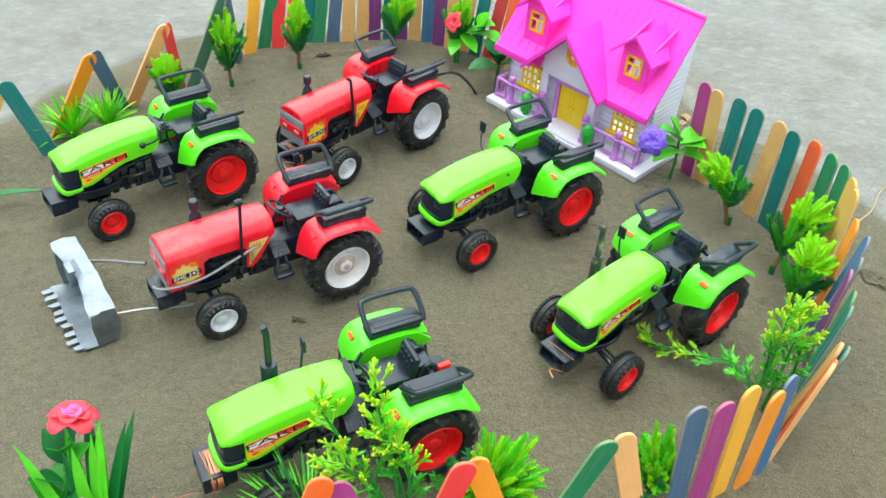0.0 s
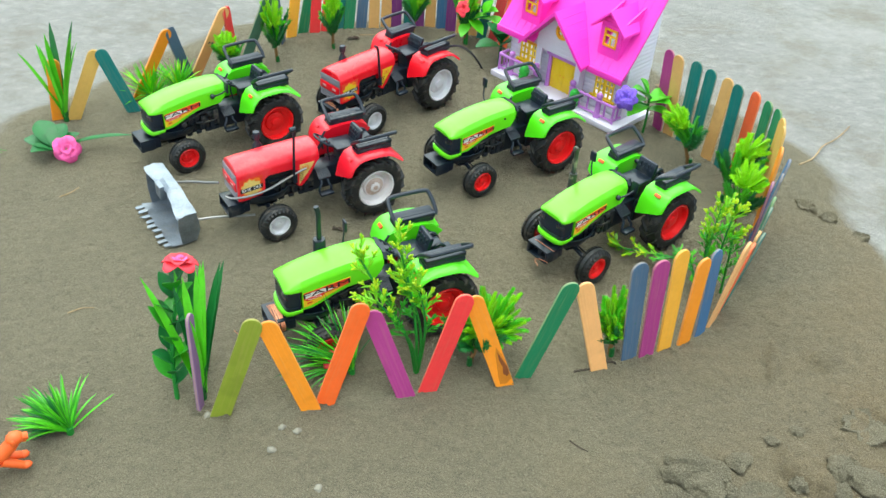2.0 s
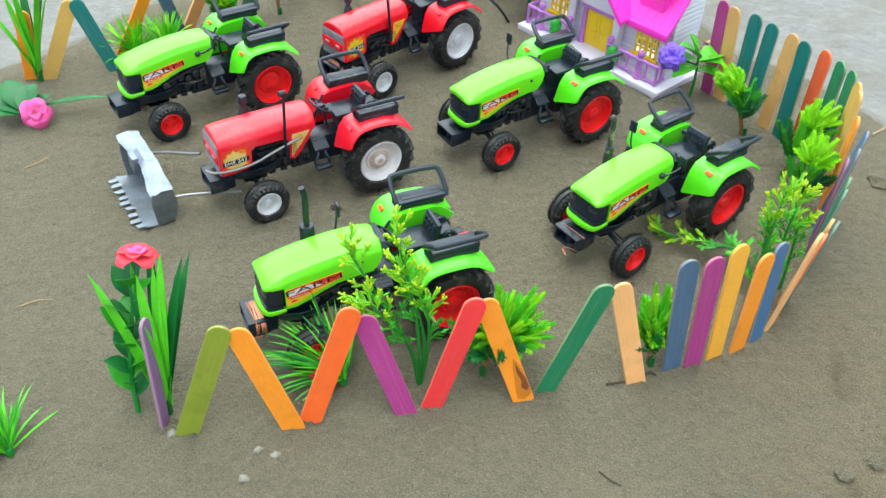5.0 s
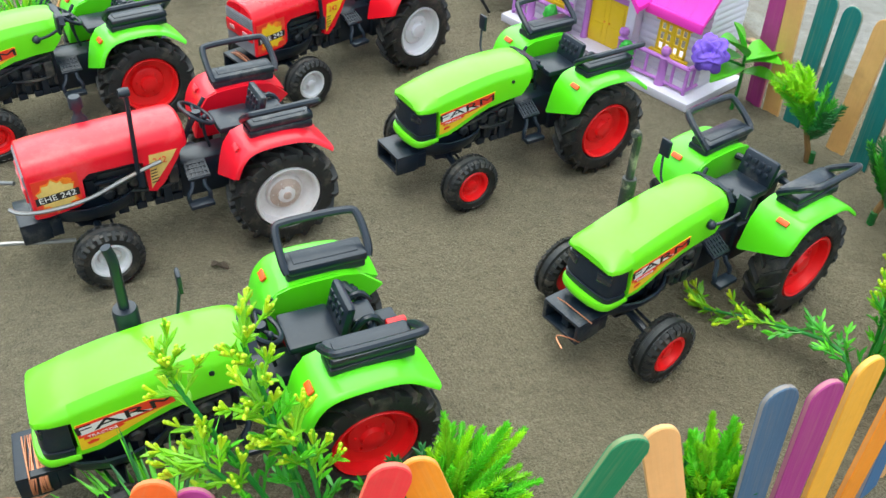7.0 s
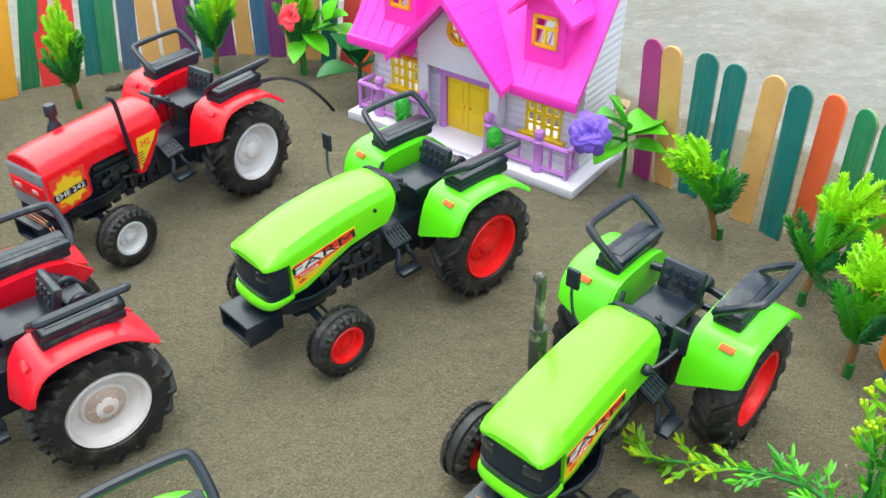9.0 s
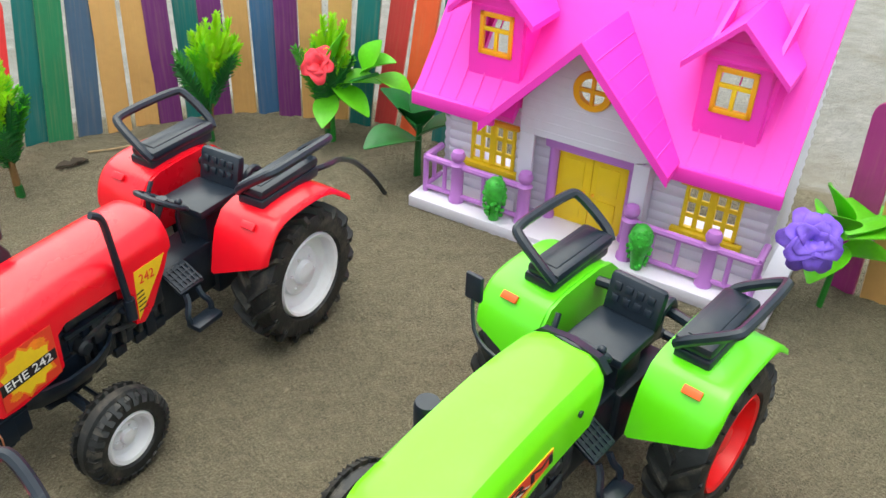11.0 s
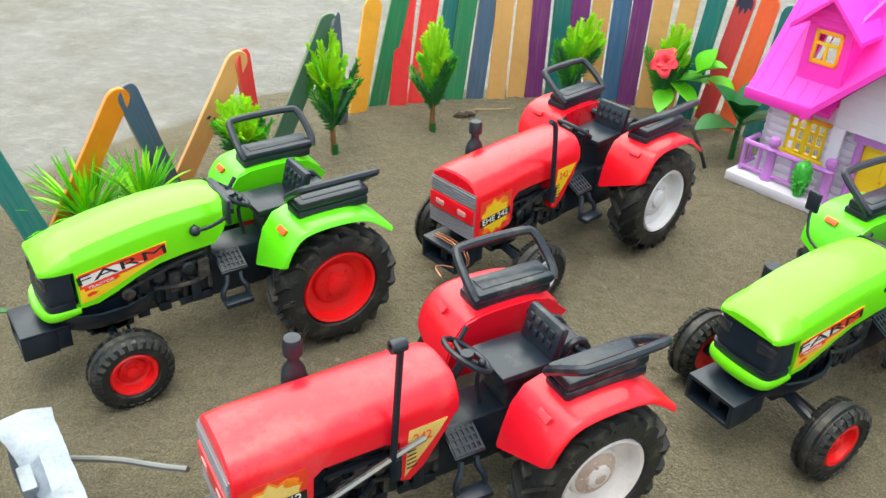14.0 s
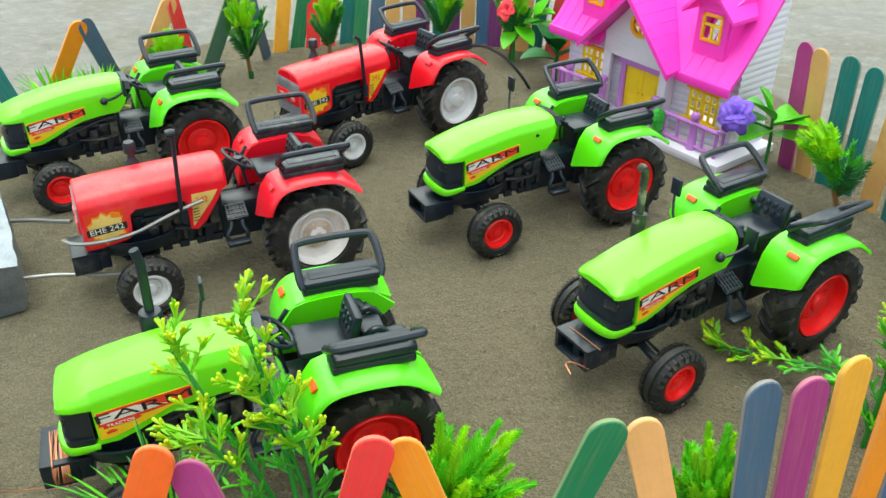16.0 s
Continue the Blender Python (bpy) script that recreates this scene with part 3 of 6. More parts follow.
def add_side_seat(t, s, tail, black):
    """Box seat on the mudguard: a tray with a long rounded lid, an oblong pad let into it and a rail."""
    def yy(a, b):
        return min(s * a, s * b), max(s * a, s * b)
    seat = part("side_seat", cached("side_seat" + tail, lambda: box(bmesh.new(), -16.2, 12.6, *yy(18.4, 28.8), 53.8, 57.6, 1.0), black), None, t)
    part("lid", cached("side_seat_lid" + tail, lambda: box(bmesh.new(), -17.0, 12.2, *yy(17.6, 28.4), 57.0, 60.8, 1.4), black), None, seat)
    part("pad", cached("side_seat_pad" + tail, lambda: box(bmesh.new(), -14.0, 9.6, *yy(20.0, 26.0), 60.4, 61.2, 0.4), black), None, seat)
    part("grab_rail", cached("grab_rail" + tail, lambda: grab_rail_mesh(s), black), None, seat)


def grab_rail_mesh(s):
    pts = [(12.2, s * 18.8, 58.2), (13.2, s * 21.0, 60.8), (12.8, s * 32.0, 68.3), (10.8, s * 33.8, 69.4), (-15.2, s * 33.8, 69.4), (-18.0, s * 32.0, 68.3), (-18.4, s * 21.0, 60.8), (-17.0, s * 18.8, 58.2)]
    return tube(bmesh.new(), smooth_line(pts, 2), 1.5, 8)


def seat_mesh():
    bm = bmesh.new()
    box(bm, 2, 20, -9, 9, 47.4, 50.8, 1.2)
    m = Matrix.Translation((1.2, 0, 49)) @ Matrix.Rotation(radians(-14), 4, "Y")
    box(bm, -2.0, 1.6, -8.6, 8.6, -1, 12.5, 1.6, m)
    for y in (-5.2, -1.7, 1.8, 5.2):
        for z in (5.2, 8.8):
            box(bm, 1.2, 2.2, y - 1.1, y + 1.1, z - 1.2, z + 1.2, 0.3, m)
    box(bm, 3, 16, -6.5, 6.5, 33, 47.8, 1.0)
    return bm


def chassis_mesh():
    """Gearbox, clutch housing, engine sump and rear axle."""
    bm = bmesh.new()
    box(bm, -10, 16, -9, 9, 16, 36, 1.6)
    box(bm, 14, 40, -7, 7, 18, 37, 1.4)
    box(bm, 38, 86, -6.5, 6.5, 20, 44, 1.0)
    lathe(bm, [(0, -23), (4.4, -23), (4.4, -12), (6.5, -8), (6.5, 8), (4.4, 12), (4.4, 23), (0, 23)], 16, centre=(0, 0, 25))
    rng = random.Random(4)
    for s in (1, -1):
        for k in range(9):
            x = 42 + k * 4.4
            z = rng.uniform(24, 36)
            w, hh = rng.uniform(1.4, 2.6), rng.uniform(2.5, 5.5)
            y0, y1 = sorted((s * 6.0, s * rng.uniform(7.4, 9.6)))
            box(bm, x - w, x + w, y0, y1, z - hh, z + hh, 0.5)
        for k in range(5):
            y0, y1 = sorted((s * 5.5, s * 8.2))
            box(bm, 40 + k * 8, 44.5 + k * 8, y0, y1, 19, 22.5, 0.4)
    tube(bm, [(44, 8.6, 37), (60, 9.4, 38.5), (76, 8.6, 38)], 1.1, 6)
    return bm


def front_axle_mesh():
    """Bolster under the nose, steering beam and track rod."""
    bm = bmesh.new()
    for s in (1, -1):
        slab(bm, [(70, 31), (90, 31), (90, 25), (86, 20), (80, 17.5), (74, 18.5), (69, 23)], "y", s * 4.0, s * 9.0)
    box(bm, 70, 86, -9, 9, 18, 26, 1)
    tube(bm, [(78.5, -25, 14.2), (78.5, -10, 18.5), (78.5, 10, 18.5), (78.5, 25, 14.2)], 1.7, 8)
    tube(bm, [(73, -24, 14.5), (72, 0, 16.5), (73, 24, 14.5)], 0.7, 6)
    return bm


def under_tray_mesh():
    """Hollow boat-shaped tray below the nose, wider than the hood."""
    bm = bmesh.new()
    secs = []
    for x, w in ((58, 5), (61, 10), (66, 14.0), (73, 16.6), (82, 16.8), (89, 14.6), (94, 9.5), (97, 4.5)):
        k = w / 15.6
        outer = [(w, 31.4), (w * 0.97, 29.0), (w * 0.72, 25.0 - 2 * k), (w * 0.35, 22.5 - 3 * k)]
        inner = [(w - 1.1, 31.4), (w - 1.3, 29.2), (w * 0.66, 26.2 - 2 * k), (w * 0.30, 24.0 - 3 * k)]
        ring = [(x, y, z) for y, z in outer] + [(x, -y, z) for y, z in outer[::-1]] + [(x, -y, z) for y, z in inner] + [(x, y, z) for y, z in inner[::-1]]
        secs.append(ring)
    return loft(bm, secs)


def add_engine_side(t, s):
    """Lumpy side of the engine: cylinders, boxes, a finned sump edge and two pipes on a plate."""
    tail = "" if s > 0 else "_right"
    def yy(a, b):
        return min(s * a, s * b), max(s * a, s * b)
    base = part("engine_side", cached("engine_side" + tail, lambda: box(bmesh.new(), 40, 74, *yy(5.5, 7.2), 27, 41, 0.4), M_ENGINE), None, t)
    for k in range(6):
        x, z = 43 + k * 5.6, 34 + 2.5 * math.sin(k * 2.3)
        if k % 2:
            part("cylinder", cached("engine_cylinder" + tail, lambda: lathe(bmesh.new(), [(0, s * 6.8), (2.6, s * 6.8), (2.6, s * 10.2), (1.8, s * 11.0), (0, s * 11.2)], 10, "y"), M_ENGINE), None, base, at=Matrix.Translation((x * 0.001, 0, z * 0.001)))
        else:
            part("engine_box", cached("engine_box" + tail, lambda: box(bmesh.new(), -2.4, 2.2, *yy(6.8, 10.2), -4.5, 4, 0.9), M_ENGINE), None, base, at=Matrix.Translation((x * 0.001, 0, z * 0.001)))
    for k in range(11):
        part("fin", cached("engine_fin" + tail, lambda: box(bmesh.new(), 0, 1.7, *yy(6.4, 9.2), -3.5, 3.5, 0.35), M_ENGINE), None, base, at=Matrix.Translation(((40 + k * 3.3) * 0.001, s * 0.0006 * math.sin(k * 2.9), (27.6 + 0.8 * math.sin(k * 1.9)) * 0.001)))
    for i, pts in enumerate(([(42, s * 9.6, 41), (52, s * 11.0, 40.5), (66, s * 10.8, 36), (72, s * 9, 33)], [(40, s * 8.6, 30), (50, s * 10.6, 29), (62, s * 9.8, 31)])):
        part("pipe", cached("engine_pipe%d" % i + tail, lambda: tube(bmesh.new(), smooth_line(pts, 2), 0.85, 6), M_ENGINE), None, base)


def nose_weight_mesh():
    """Hollow front weight carrier, a box open to the front with a post inside."""
    bm = bmesh.new()
    box(bm, 92, 108.5, -10, 10, 25.0, 26.6, 0.5)
    box(bm, 98, 108.5, -10, 10, 16.5, 18.0, 0.5)
    for y0, y1 in ((-10, -8.2), (8.2, 10)):
        box(bm, 96.5, 108.5, y0, y1, 17, 26.2, 0.4)
    box(bm, 92, 100, -9.6, 9.6, 17.4, 25.8, 0.4)
    box(bm, 100, 105.5, -2.0, 2.0, 18, 25.2, 0.5)
    return bm


def add_step(t, s, tail):
    """Small ribbed foot plate that slopes outward, with a lyre-shaped stirrup below it."""
    m = Matrix.Translation((33, s * 6.5, 36.4)) @ Matrix.Rotation(radians(-28 * s), 4, "X")
    def yy(a, b):
        return min(s * a, s * b), max(s * a, s * b)
    step = part("step", cached("step" + tail, lambda: box(bmesh.new(), -5.2, 5.2, *yy(0, 9.6), -0.8, 0.5, 0.4, m), M_BLACK), None, t)
    for i in range(6):
        cx = -4.4 + 1.75 * i
        part("rib", cached("step_rib%d" % i + tail, lambda: box(bmesh.new(), cx - 0.35, cx + 0.35, *yy(0.8, 9.0), 0.4, 1.0, 0, m), M_BLACK), None, step)
    for k in range(4):
        part("rib", cached("step_bar%d" % k + tail, lambda: box(bmesh.new(), -4.8, 4.8, *yy(1.2 + 2.3 * k, 1.9 + 2.3 * k), 0.4, 0.95, 0, m), M_BLACK), None, step)

    def stirrup():
        bm = bmesh.new()
        for a in (-1, 1):
            tube(bm, smooth_line([(34 + a * 2.6, s * 15.4, 31.5), (34.5 + a * 2.8, s * 17.0, 29), (35 + a * 5.0, s * 18.6, 26.5), (35 + a * 4.6, s * 19.2, 23.4)], 1), 1.05, 6)
        return box(bm, 29.6, 40.4, *yy(17.8, 23.4), 21.8, 23.9, 0.5)

    part("stirrup", cached("stirrup" + tail, stirrup, M_BLACK), None, step)


def steering_mesh():
    bm = bmesh.new()
    c = Vector((27.0, 0, 55.8))
    tilt = Matrix.Translation(c) @ Matrix.Rotation(radians(-36), 4, "Y")
    ring = [tilt @ Vector((8.0 * math.cos(2 * math.pi * k / 28), 8.0 * math.sin(2 * math.pi * k / 28), 0)) for k in range(28)]
    tube(bm, ring, 0.9, 7, closed=True)
    for k in range(3):
        a = 2 * math.pi * k / 3 + 0.5
        tube(bm, [c + Vector((0.6, 0, -1)), tilt @ Vector((8.4 * math.cos(a), 8.4 * math.sin(a), 0))], 0.75, 6)
    tube(bm, [c, (31, 0, 50), (34, 0, 44)], 1.3, 8)
    lathe(bm, [(0, -0.8), (2.0, -0.8), (2.0, 0.8), (0, 0.8)], 12, "z", c)
    return bm


def hitch_mesh():
    """Lift arms behind the seat with a cross bar and a towing hook."""
    bm = bmesh.new()
    tube(bm, [(-6, -17, 51), (-9, -8, 50), (-9, 8, 50), (-6, 17, 51)], 1.6, 8)
    box(bm, -12, -3, -5, 5, 38, 52, 1.2)
    for s in (1, -1):
        tube(bm, smooth_line([(-3, s * 6.0, 48), (-6, s * 6.4, 53), (-10, s * 6.4, 53.6), (-13, s * 6.0, 49)], 1), 1.3, 8)
    tube(bm, [(-10, 0, 40), (-17, 0, 33), (-22, 0, 31)], 2.0, 8)
    tube(bm, [(-22, -5, 31), (-22, 5, 31)], 1.5, 8)
    return bm


def lever_mesh():
    """Gear lever and side lever between the seat and the dash."""
    bm = bmesh.new()
    tube(bm, smooth_line([(24, 4, 40), (26, 4.4, 50), (25, 5.2, 55)], 1), 0.7, 6)
    ball(bm, (25, 5.2, 56), 1.3, 8, 6)
    tube(bm, smooth_line([(23, -9.5, 42), (24, -10.5, 51), (20, -11.5, 56)], 1), 0.9, 6)
    return bm


def muffler_mesh(kind):
    bm = bmesh.new()
    if kind == "full":
        lathe(bm, [(0, 38), (3.8, 38), (4.1, 39), (4.1, 61), (3.7, 62), (2.0, 62.3), (0, 62.3)], 18, "z", (66, -17, 0))
        tube(bm, smooth_line([(66, -17, 61), (66, -17, 76), (66, -17, 82), (67.2, -17.2, 87)], 1), 1.7, 10)
    elif kind == "stub":
        lathe(bm, [(0, 38), (3.1, 38), (3.4, 39), (3.4, 51.4), (3.0, 52.4), (0, 52.4)], 18, "z", (66, -17, 0))
    else:
        tube(bm, [(62, -17, 40), (62, -17.5, 52), (61.6, -18, 62)], 3.0, 10)
        tube(bm, smooth_line([(61.8, -18, 60), (61.2, -18.6, 70), (61.4, -18.3, 80), (63.5, -17.4, 84), (66, -17, 84.6)], 2), 1.7, 8)
    tube(bm, [(66 if kind != "bent" else 62, -6, 42), (66 if kind != "bent" else 62, -16, 41)], 1.6, 8)
    return bm


def mirror_mesh(s, spread):
    bm = bmesh.new()
    if spread < 0:
        # folded low beside the seat
        ball(bm, (46, s * 14.0, 52.6), 2.1, 8, 6)
        tube(bm, smooth_line([(46, s * 14.2, 52.6), (41, s * 17.0, 54.4), (36, s * 18.6, 57.5)], 2), 0.7, 6)
        y0, y1 = sorted((s * 15.6, s * 21.4))
        return box(bm, 34.6, 36.2, y0, y1, 55.6, 65.4, 0.7)
    ball(bm, (41.5, s * 11.8, 50.5), 1.6, 8, 6)
    tube(bm, smooth_line([(41.5, s * 12, 50.5), (41, s * (14 + spread), 53), (39, s * (17 + spread), 60), (38.2, s * (17.5 + spread), 64)], 2), 0.6, 6)
    y0, y1 = sorted((s * (14.8 + spread), s * (20.2 + spread)))
    box(bm, 37.2, 38.8, y0, y1, 62.5, 70.5, 0.7)
    return bm


def green_hood_mesh():
    """(x, half width, crown height, shoulder height, lower edge)"""
    bm = bmesh.new()
    rows = [(95.0, 10.6, 48.6, 47.6, 46.8), (94.2, 12.0, 49.4, 47.9, 46.6), (91, 12.9, 50.8, 48.5, 46.4), (85.5, 13.1, 52.7, 49.4, 46.2), (85.3, 13.1, 52.7, 49.2, 33.2), (80, 13.1, 54.2, 50.4, 33.4), (74, 13.1, 55.6, 51.6, 36.0), (67, 13.0, 56.8, 52.8, 39.6), (60, 12.9, 57.8, 53.8, 42.2), (59.4, 12.9, 57.9, 53.9, 42.4), (50, 12.7, 58.4, 54.4, 43.6), (42, 12.3, 58.4, 54.4, 43.8), (38.4, 11.8, 58.0, 54.2, 46.5), (36.8, 11.2, 57.2, 53.6, 50.5)]
    secs = []
    for x, w, zt, zs, zb in rows:
        x, zt, zs, zb = 33.0 + (x - 36.8) * 1.13, zt + 3.2, zs + 2.6, zb + (0.6 if zb < 45 else 2.2)
        half = [(w, zb), (w, zs - 1.6), (w - 0.5, zs), (w - 2.4, zt - 1.5), (w * 0.55, zt - 0.35)]
        ring = [(x, y, z) for y, z in half] + [(x, 0, zt)] + [(x, -y, z) for y, z in half[::-1]]
        secs.append(ring)
    loft(bm, secs)
    return bm


def green_chin_mesh():
    """Rounded band below the grille that runs back along both sides."""
    bm = bmesh.new()
    line = [(84, 13.1), (90, 13.0), (94, 11.8), (96.4, 8.0), (97.2, 0), (96.4, -8.0), (94, -11.8), (90, -13.0), (84, -13.1)]
    pts = smooth_line([(x + 3.9, y, 0) for x, y in line], 2)
    secs = []
    for p in pts:
        k = min(max((p.x - 88) / 10, 0), 1)
        z1 = 34.2 - 0.4 * k
        z0 = 31.8 - 1.6 * k
        n = Vector((p.x - 88, p.y, 0)).normalized()
        i = p - n * 3.0
        o = p + n * 0.5
        secs.append([(i.x, i.y, z0), (p.x, p.y, z0), (o.x, o.y, z0 + 0.9), (o.x, o.y, z1 - 0.9), (p.x, p.y, z1), (i.x, i.y, z1)])
    loft(bm, secs)
    return bm


def green_grille_mesh():
    bm = bmesh.new()
    line = [(85.2, 12.7), (91, 12.5), (93.8, 11.4), (94.8, 8.0), (95.2, 0), (94.8, -8.0), (93.8, -11.4), (91, -12.5), (85.2, -12.7)]
    pts = smooth_line([(x + 3.9, y, 0) for x, y in line], 2)
    rows = [(33.4, 0), (36.4, 0.2), (36.6, -0.5), (38.2, -0.5), (38.4, 0.2), (40.2, 0.0), (49.4, -0.8)]
    secs = []
    for p in pts:
        n = Vector((p.x - 88, p.y, 0)).normalized()
        secs.append([tuple(p + n * d + Vector((0, 0, z))) for z, d in rows] + [(p.x - n.x * 5, p.y - n.y * 5, 49.4), (p.x - n.x * 5, p.y - n.y * 5, 33.4)])
    loft(bm, secs)
    return bm


def side_label(t, y, s):
    """Name sticker on a flank: it narrows to the rear along the hood's lower edge."""
    def flat(outline, d0, d1):
        y0, y1 = sorted((s * (y + d0), s * (y + d1)))
        return slab(bmesh.new(), [(33.0 + (x - 36.8) * 1.13, z) for x, z in outline], "y", y0, y1)
    def top(x):
        return 47.0 + (84.5 - x) * 0.15
    low = [(84.9, 35.6), (81, 36.0), (77, 37.6), (72, 40.0), (67, 42.4), (62, 44.8), (57.5, 46.6)]
    st = part("sticker", flat(low + [(57.5, top(57.5)), (84.9, top(84.9))], -0.3, 0.08), M_PAPER_YELLOW, t, "yellow, red and white name sticker")
    part("red_field", flat([(57.9, top(57.9) - 4.5), (70, top(70) - 5.6), (84.6, top(84.6) - 6.0), (84.6, top(84.6) - 0.2), (57.9, top(57.9) - 0.2)], 0.08, 0.14), M_PAPER_RED, st)
    part("white_field", flat([(64.5, top(64.5) - 4.3), (84.0, top(84.0) - 4.9), (84.0, top(84.0) - 1.3), (73.5, top(73.5) - 1.2)], 0.14, 0.18), M_PAPER_WHITE, st)
    part("word_bar", flat([(83.4, top(83.4) - 7.2), (83.4, top(83.4) - 5.4), (73.5, top(73.5) - 5.3), (72.5, top(72.5) - 6.3), (74, top(74) - 7.0)], 0.14, 0.18), M_PAPER_RED, st)
    part("red_mark", flat([(82.6, 37.6), (80.2, 38.2), (79.6, 39.0), (81.4, 39.4), (83.0, 38.6)], 0.08, 0.16), M_PAPER_RED, st)
    turn = Matrix.Rotation(radians(180) if s > 0 else 0, 4, "Z")
    tilt = -math.atan(0.135) * (1 if s > 0 else -1)
    for text, size, cx, drop, mat, sx in (("FARM", 3.5, 71.4, 2.75, M_INK, 2.7), ("TRACTOR", 1.1, 78.4, 6.3, M_PAPER_WHITE, 1.3)):
        at = Matrix.Translation(((33.0 + (cx - 36.8) * 1.13) * 0.001, s * (y + 0.24) * 0.001, (top(cx) - drop) * 0.001)) @ turn @ Matrix.Rotation(tilt, 4, "Y") @ Matrix.Diagonal((sx, 1, 1, 1))
        part("lettering", words(text, size, mat), None, st, at=at)


def fill_tractor(t, body, rims, rims_front, black=None, reflector=None):
    """Everything that the green and the red toys have in common."""
    black = black or M_BLACK
    part("chassis", cached("chassis", chassis_mesh, M_BLACK), None, t, "black moulded engine and gearbox block")
    part("front_axle", cached("front_axle", front_axle_mesh, M_BLACK), None, t)
    part("under_tray", cached("under_tray", under_tray_mesh, M_BLACK), None, t)
    part("gear_lever", cached("gear_lever", lever_mesh, M_BLACK), None, t)
    part("nose_weight", cached("nose_weight", nose_weight_mesh, black), None, t, "black hollow front weight box")
    for s, tail in ((1, ""), (-1, "_right")):
        f = part("fender", cached("fender" + tail, lambda: fender_mesh(s), body, 50), None, t)
        b = bmesh.new()
        y0, y1 = sorted((s * 25.6, s * 30.8))
        box(b, -0.5, 0.7, y0, y1, -1.2, 1.2, 0.3, Matrix.Translation((19.2, 0, 52.2)) @ Matrix.Rotation(radians(-47), 4, "Y"))
        part("reflector", b, reflector or M_ORANGE, f, "" if reflector else "orange reflector")
        b = lathe(ball(bmesh.new(), (-9.5, s * 13.0, 49.0), 1.8, 8, 6, (1, 0.8, 1)), [(0, s * 12.6), (1.2, s * 12.6), (1.2, s * 15.6), (0, s * 15.6)], 8, "y", (-9.5, 0, 49.0))
        tube(b, [(-9.5, s * 12.6, 49.0), (-12.6, s * 11.6, 45.4)], 1.3, 8, taper=1.5)
        part("lever", b, M_BLACK, f)
        add_side_seat(t, s, tail, black)
        add_engine_side(t, s)
        add_step(t, s, tail)
    part("seat", cached("driver_seat", seat_mesh, black), None, t, "black moulded driver seat")
    part("steering_wheel", cached("steering_wheel", steering_mesh, M_BLACK), None, t)
    part("hitch", cached("hitch", hitch_mesh, M_BLACK), None, t)
    add_wheels(t, rims, rims_front)


def green_tractor(x, y, yaw, label, muffler="stub", mirrors=(), wired=False):
    t = root("toy_tractor", pose(x, y, 0, 0, 0, yaw), label, "toy tractor", "toy tractors parked on the sand")
    h = part("hood", cached("green_hood", green_hood_mesh, M_GREEN_SKYLIT, 30), None, t, "lime green hood with rounded top")
    part("chin", cached("green_chin", green_chin_mesh, M_GREEN_SKYLIT), None, h)
    g = part("grille", cached("green_grille", green_grille_mesh, M_BLACK), None, h, "black grille with smoked headlamps")
    for s in (1, -1):
        b = bmesh.new()
        m = Matrix.Translation((97.5, s * 8.4, 44.6)) @ Matrix.Rotation(radians(s * 14), 4, "Z")
        box(b, -1.0, 1.0, -3.2, 3.2, -2.0, 2.2, 0.7, m)
        part("headlamp", b, M_LAMP_DARK, t)
    b = bmesh.new()
    secs = [[(x0, 11.6, z), (x0, 8.5, z + 3.6), (x0, 0, z + 4.8), (x0, -8.5, z + 3.6), (x0, -11.6, z), (x0, 0, z - 6)] for x0, z in ((30.2, 56.0), (33.1, 56.8))]
    loft(b, secs)
    part("dashboard", b, M_BLACK, t)
    for s in (1, -1):
        part("hood_catch", lathe(bmesh.new(), [(0, -0.5), (0.9, -0.5), (0.9, 0.5), (0, 0.5)], 8, "y", (45.6, s * 12.7, 53.6)), M_BLACK, h)
    for s in (1, -1):
        side_label(t, 13.12, s)
    if muffler:
        part("muffler", cached("muffler_" + muffler, lambda: muffler_mesh(muffler), M_BLACK if muffler != "bent" else M_CHIPPED), None, t)
    for s, spread, *ahead in mirrors:
        part("mirror", cached("mirror%d_%g" % (s, spread), lambda: mirror_mesh(s, spread), M_BLACK), None, t, at=Matrix.Translation((0.001 * sum(ahead), 0, 0)))
    fill_tractor(t, M_GREEN, M_RIM_RED, M_RIM_RED, M_BLACK_DUSTY if muffler == "bent" else None)
    return t


def red_hood_mesh():
    bm = bmesh.new()
    rows = [(101.6, 13.2, 56.6, 51.6, 31), (101.0, 13.6, 57.4, 52.4, 30.6), (96, 13.8, 58.0, 52.8, 30.6), (84.0, 13.8, 58.6, 53.4, 32.2), (80.8, 13.7, 58.8, 53.6, 34.0), (80.4, 13.7, 58.8, 53.6, 44.5), (77.5, 13.6, 59.0, 53.8, 46.6), (60, 13.4, 59.6, 54.4, 46.6), (55.4, 13.4, 59.7, 54.4, 45.6), (54.8, 13.4, 59.7, 54.4, 31.0), (51.8, 13.3, 59.8, 54.4, 30.0), (47.6, 13.2, 59.9, 54.4, 33.5), (40.8, 12.9, 60.0, 54.2, 43.5), (38.6, 12.6, 60.0, 54.0, 47.5), (36.6, 12.0, 59.4, 53.4, 48.5), (35.4, 10.6, 58.0, 52.4, 49)]
    secs = []
    for x, w, zt, zs, zb in rows:
        half = [(w, zb), (w, zs - 2.5), (w - 0.5, zs), (w - 2.3, zt - 2.8), (w * 0.62, zt - 1.0), (w * 0.3, zt - 0.2)]
        secs.append([(x, y, z) for y, z in half] + [(x, 0, zt)] + [(x, -y, z) for y, z in half[::-1]])
    loft(bm, secs)
    return bm


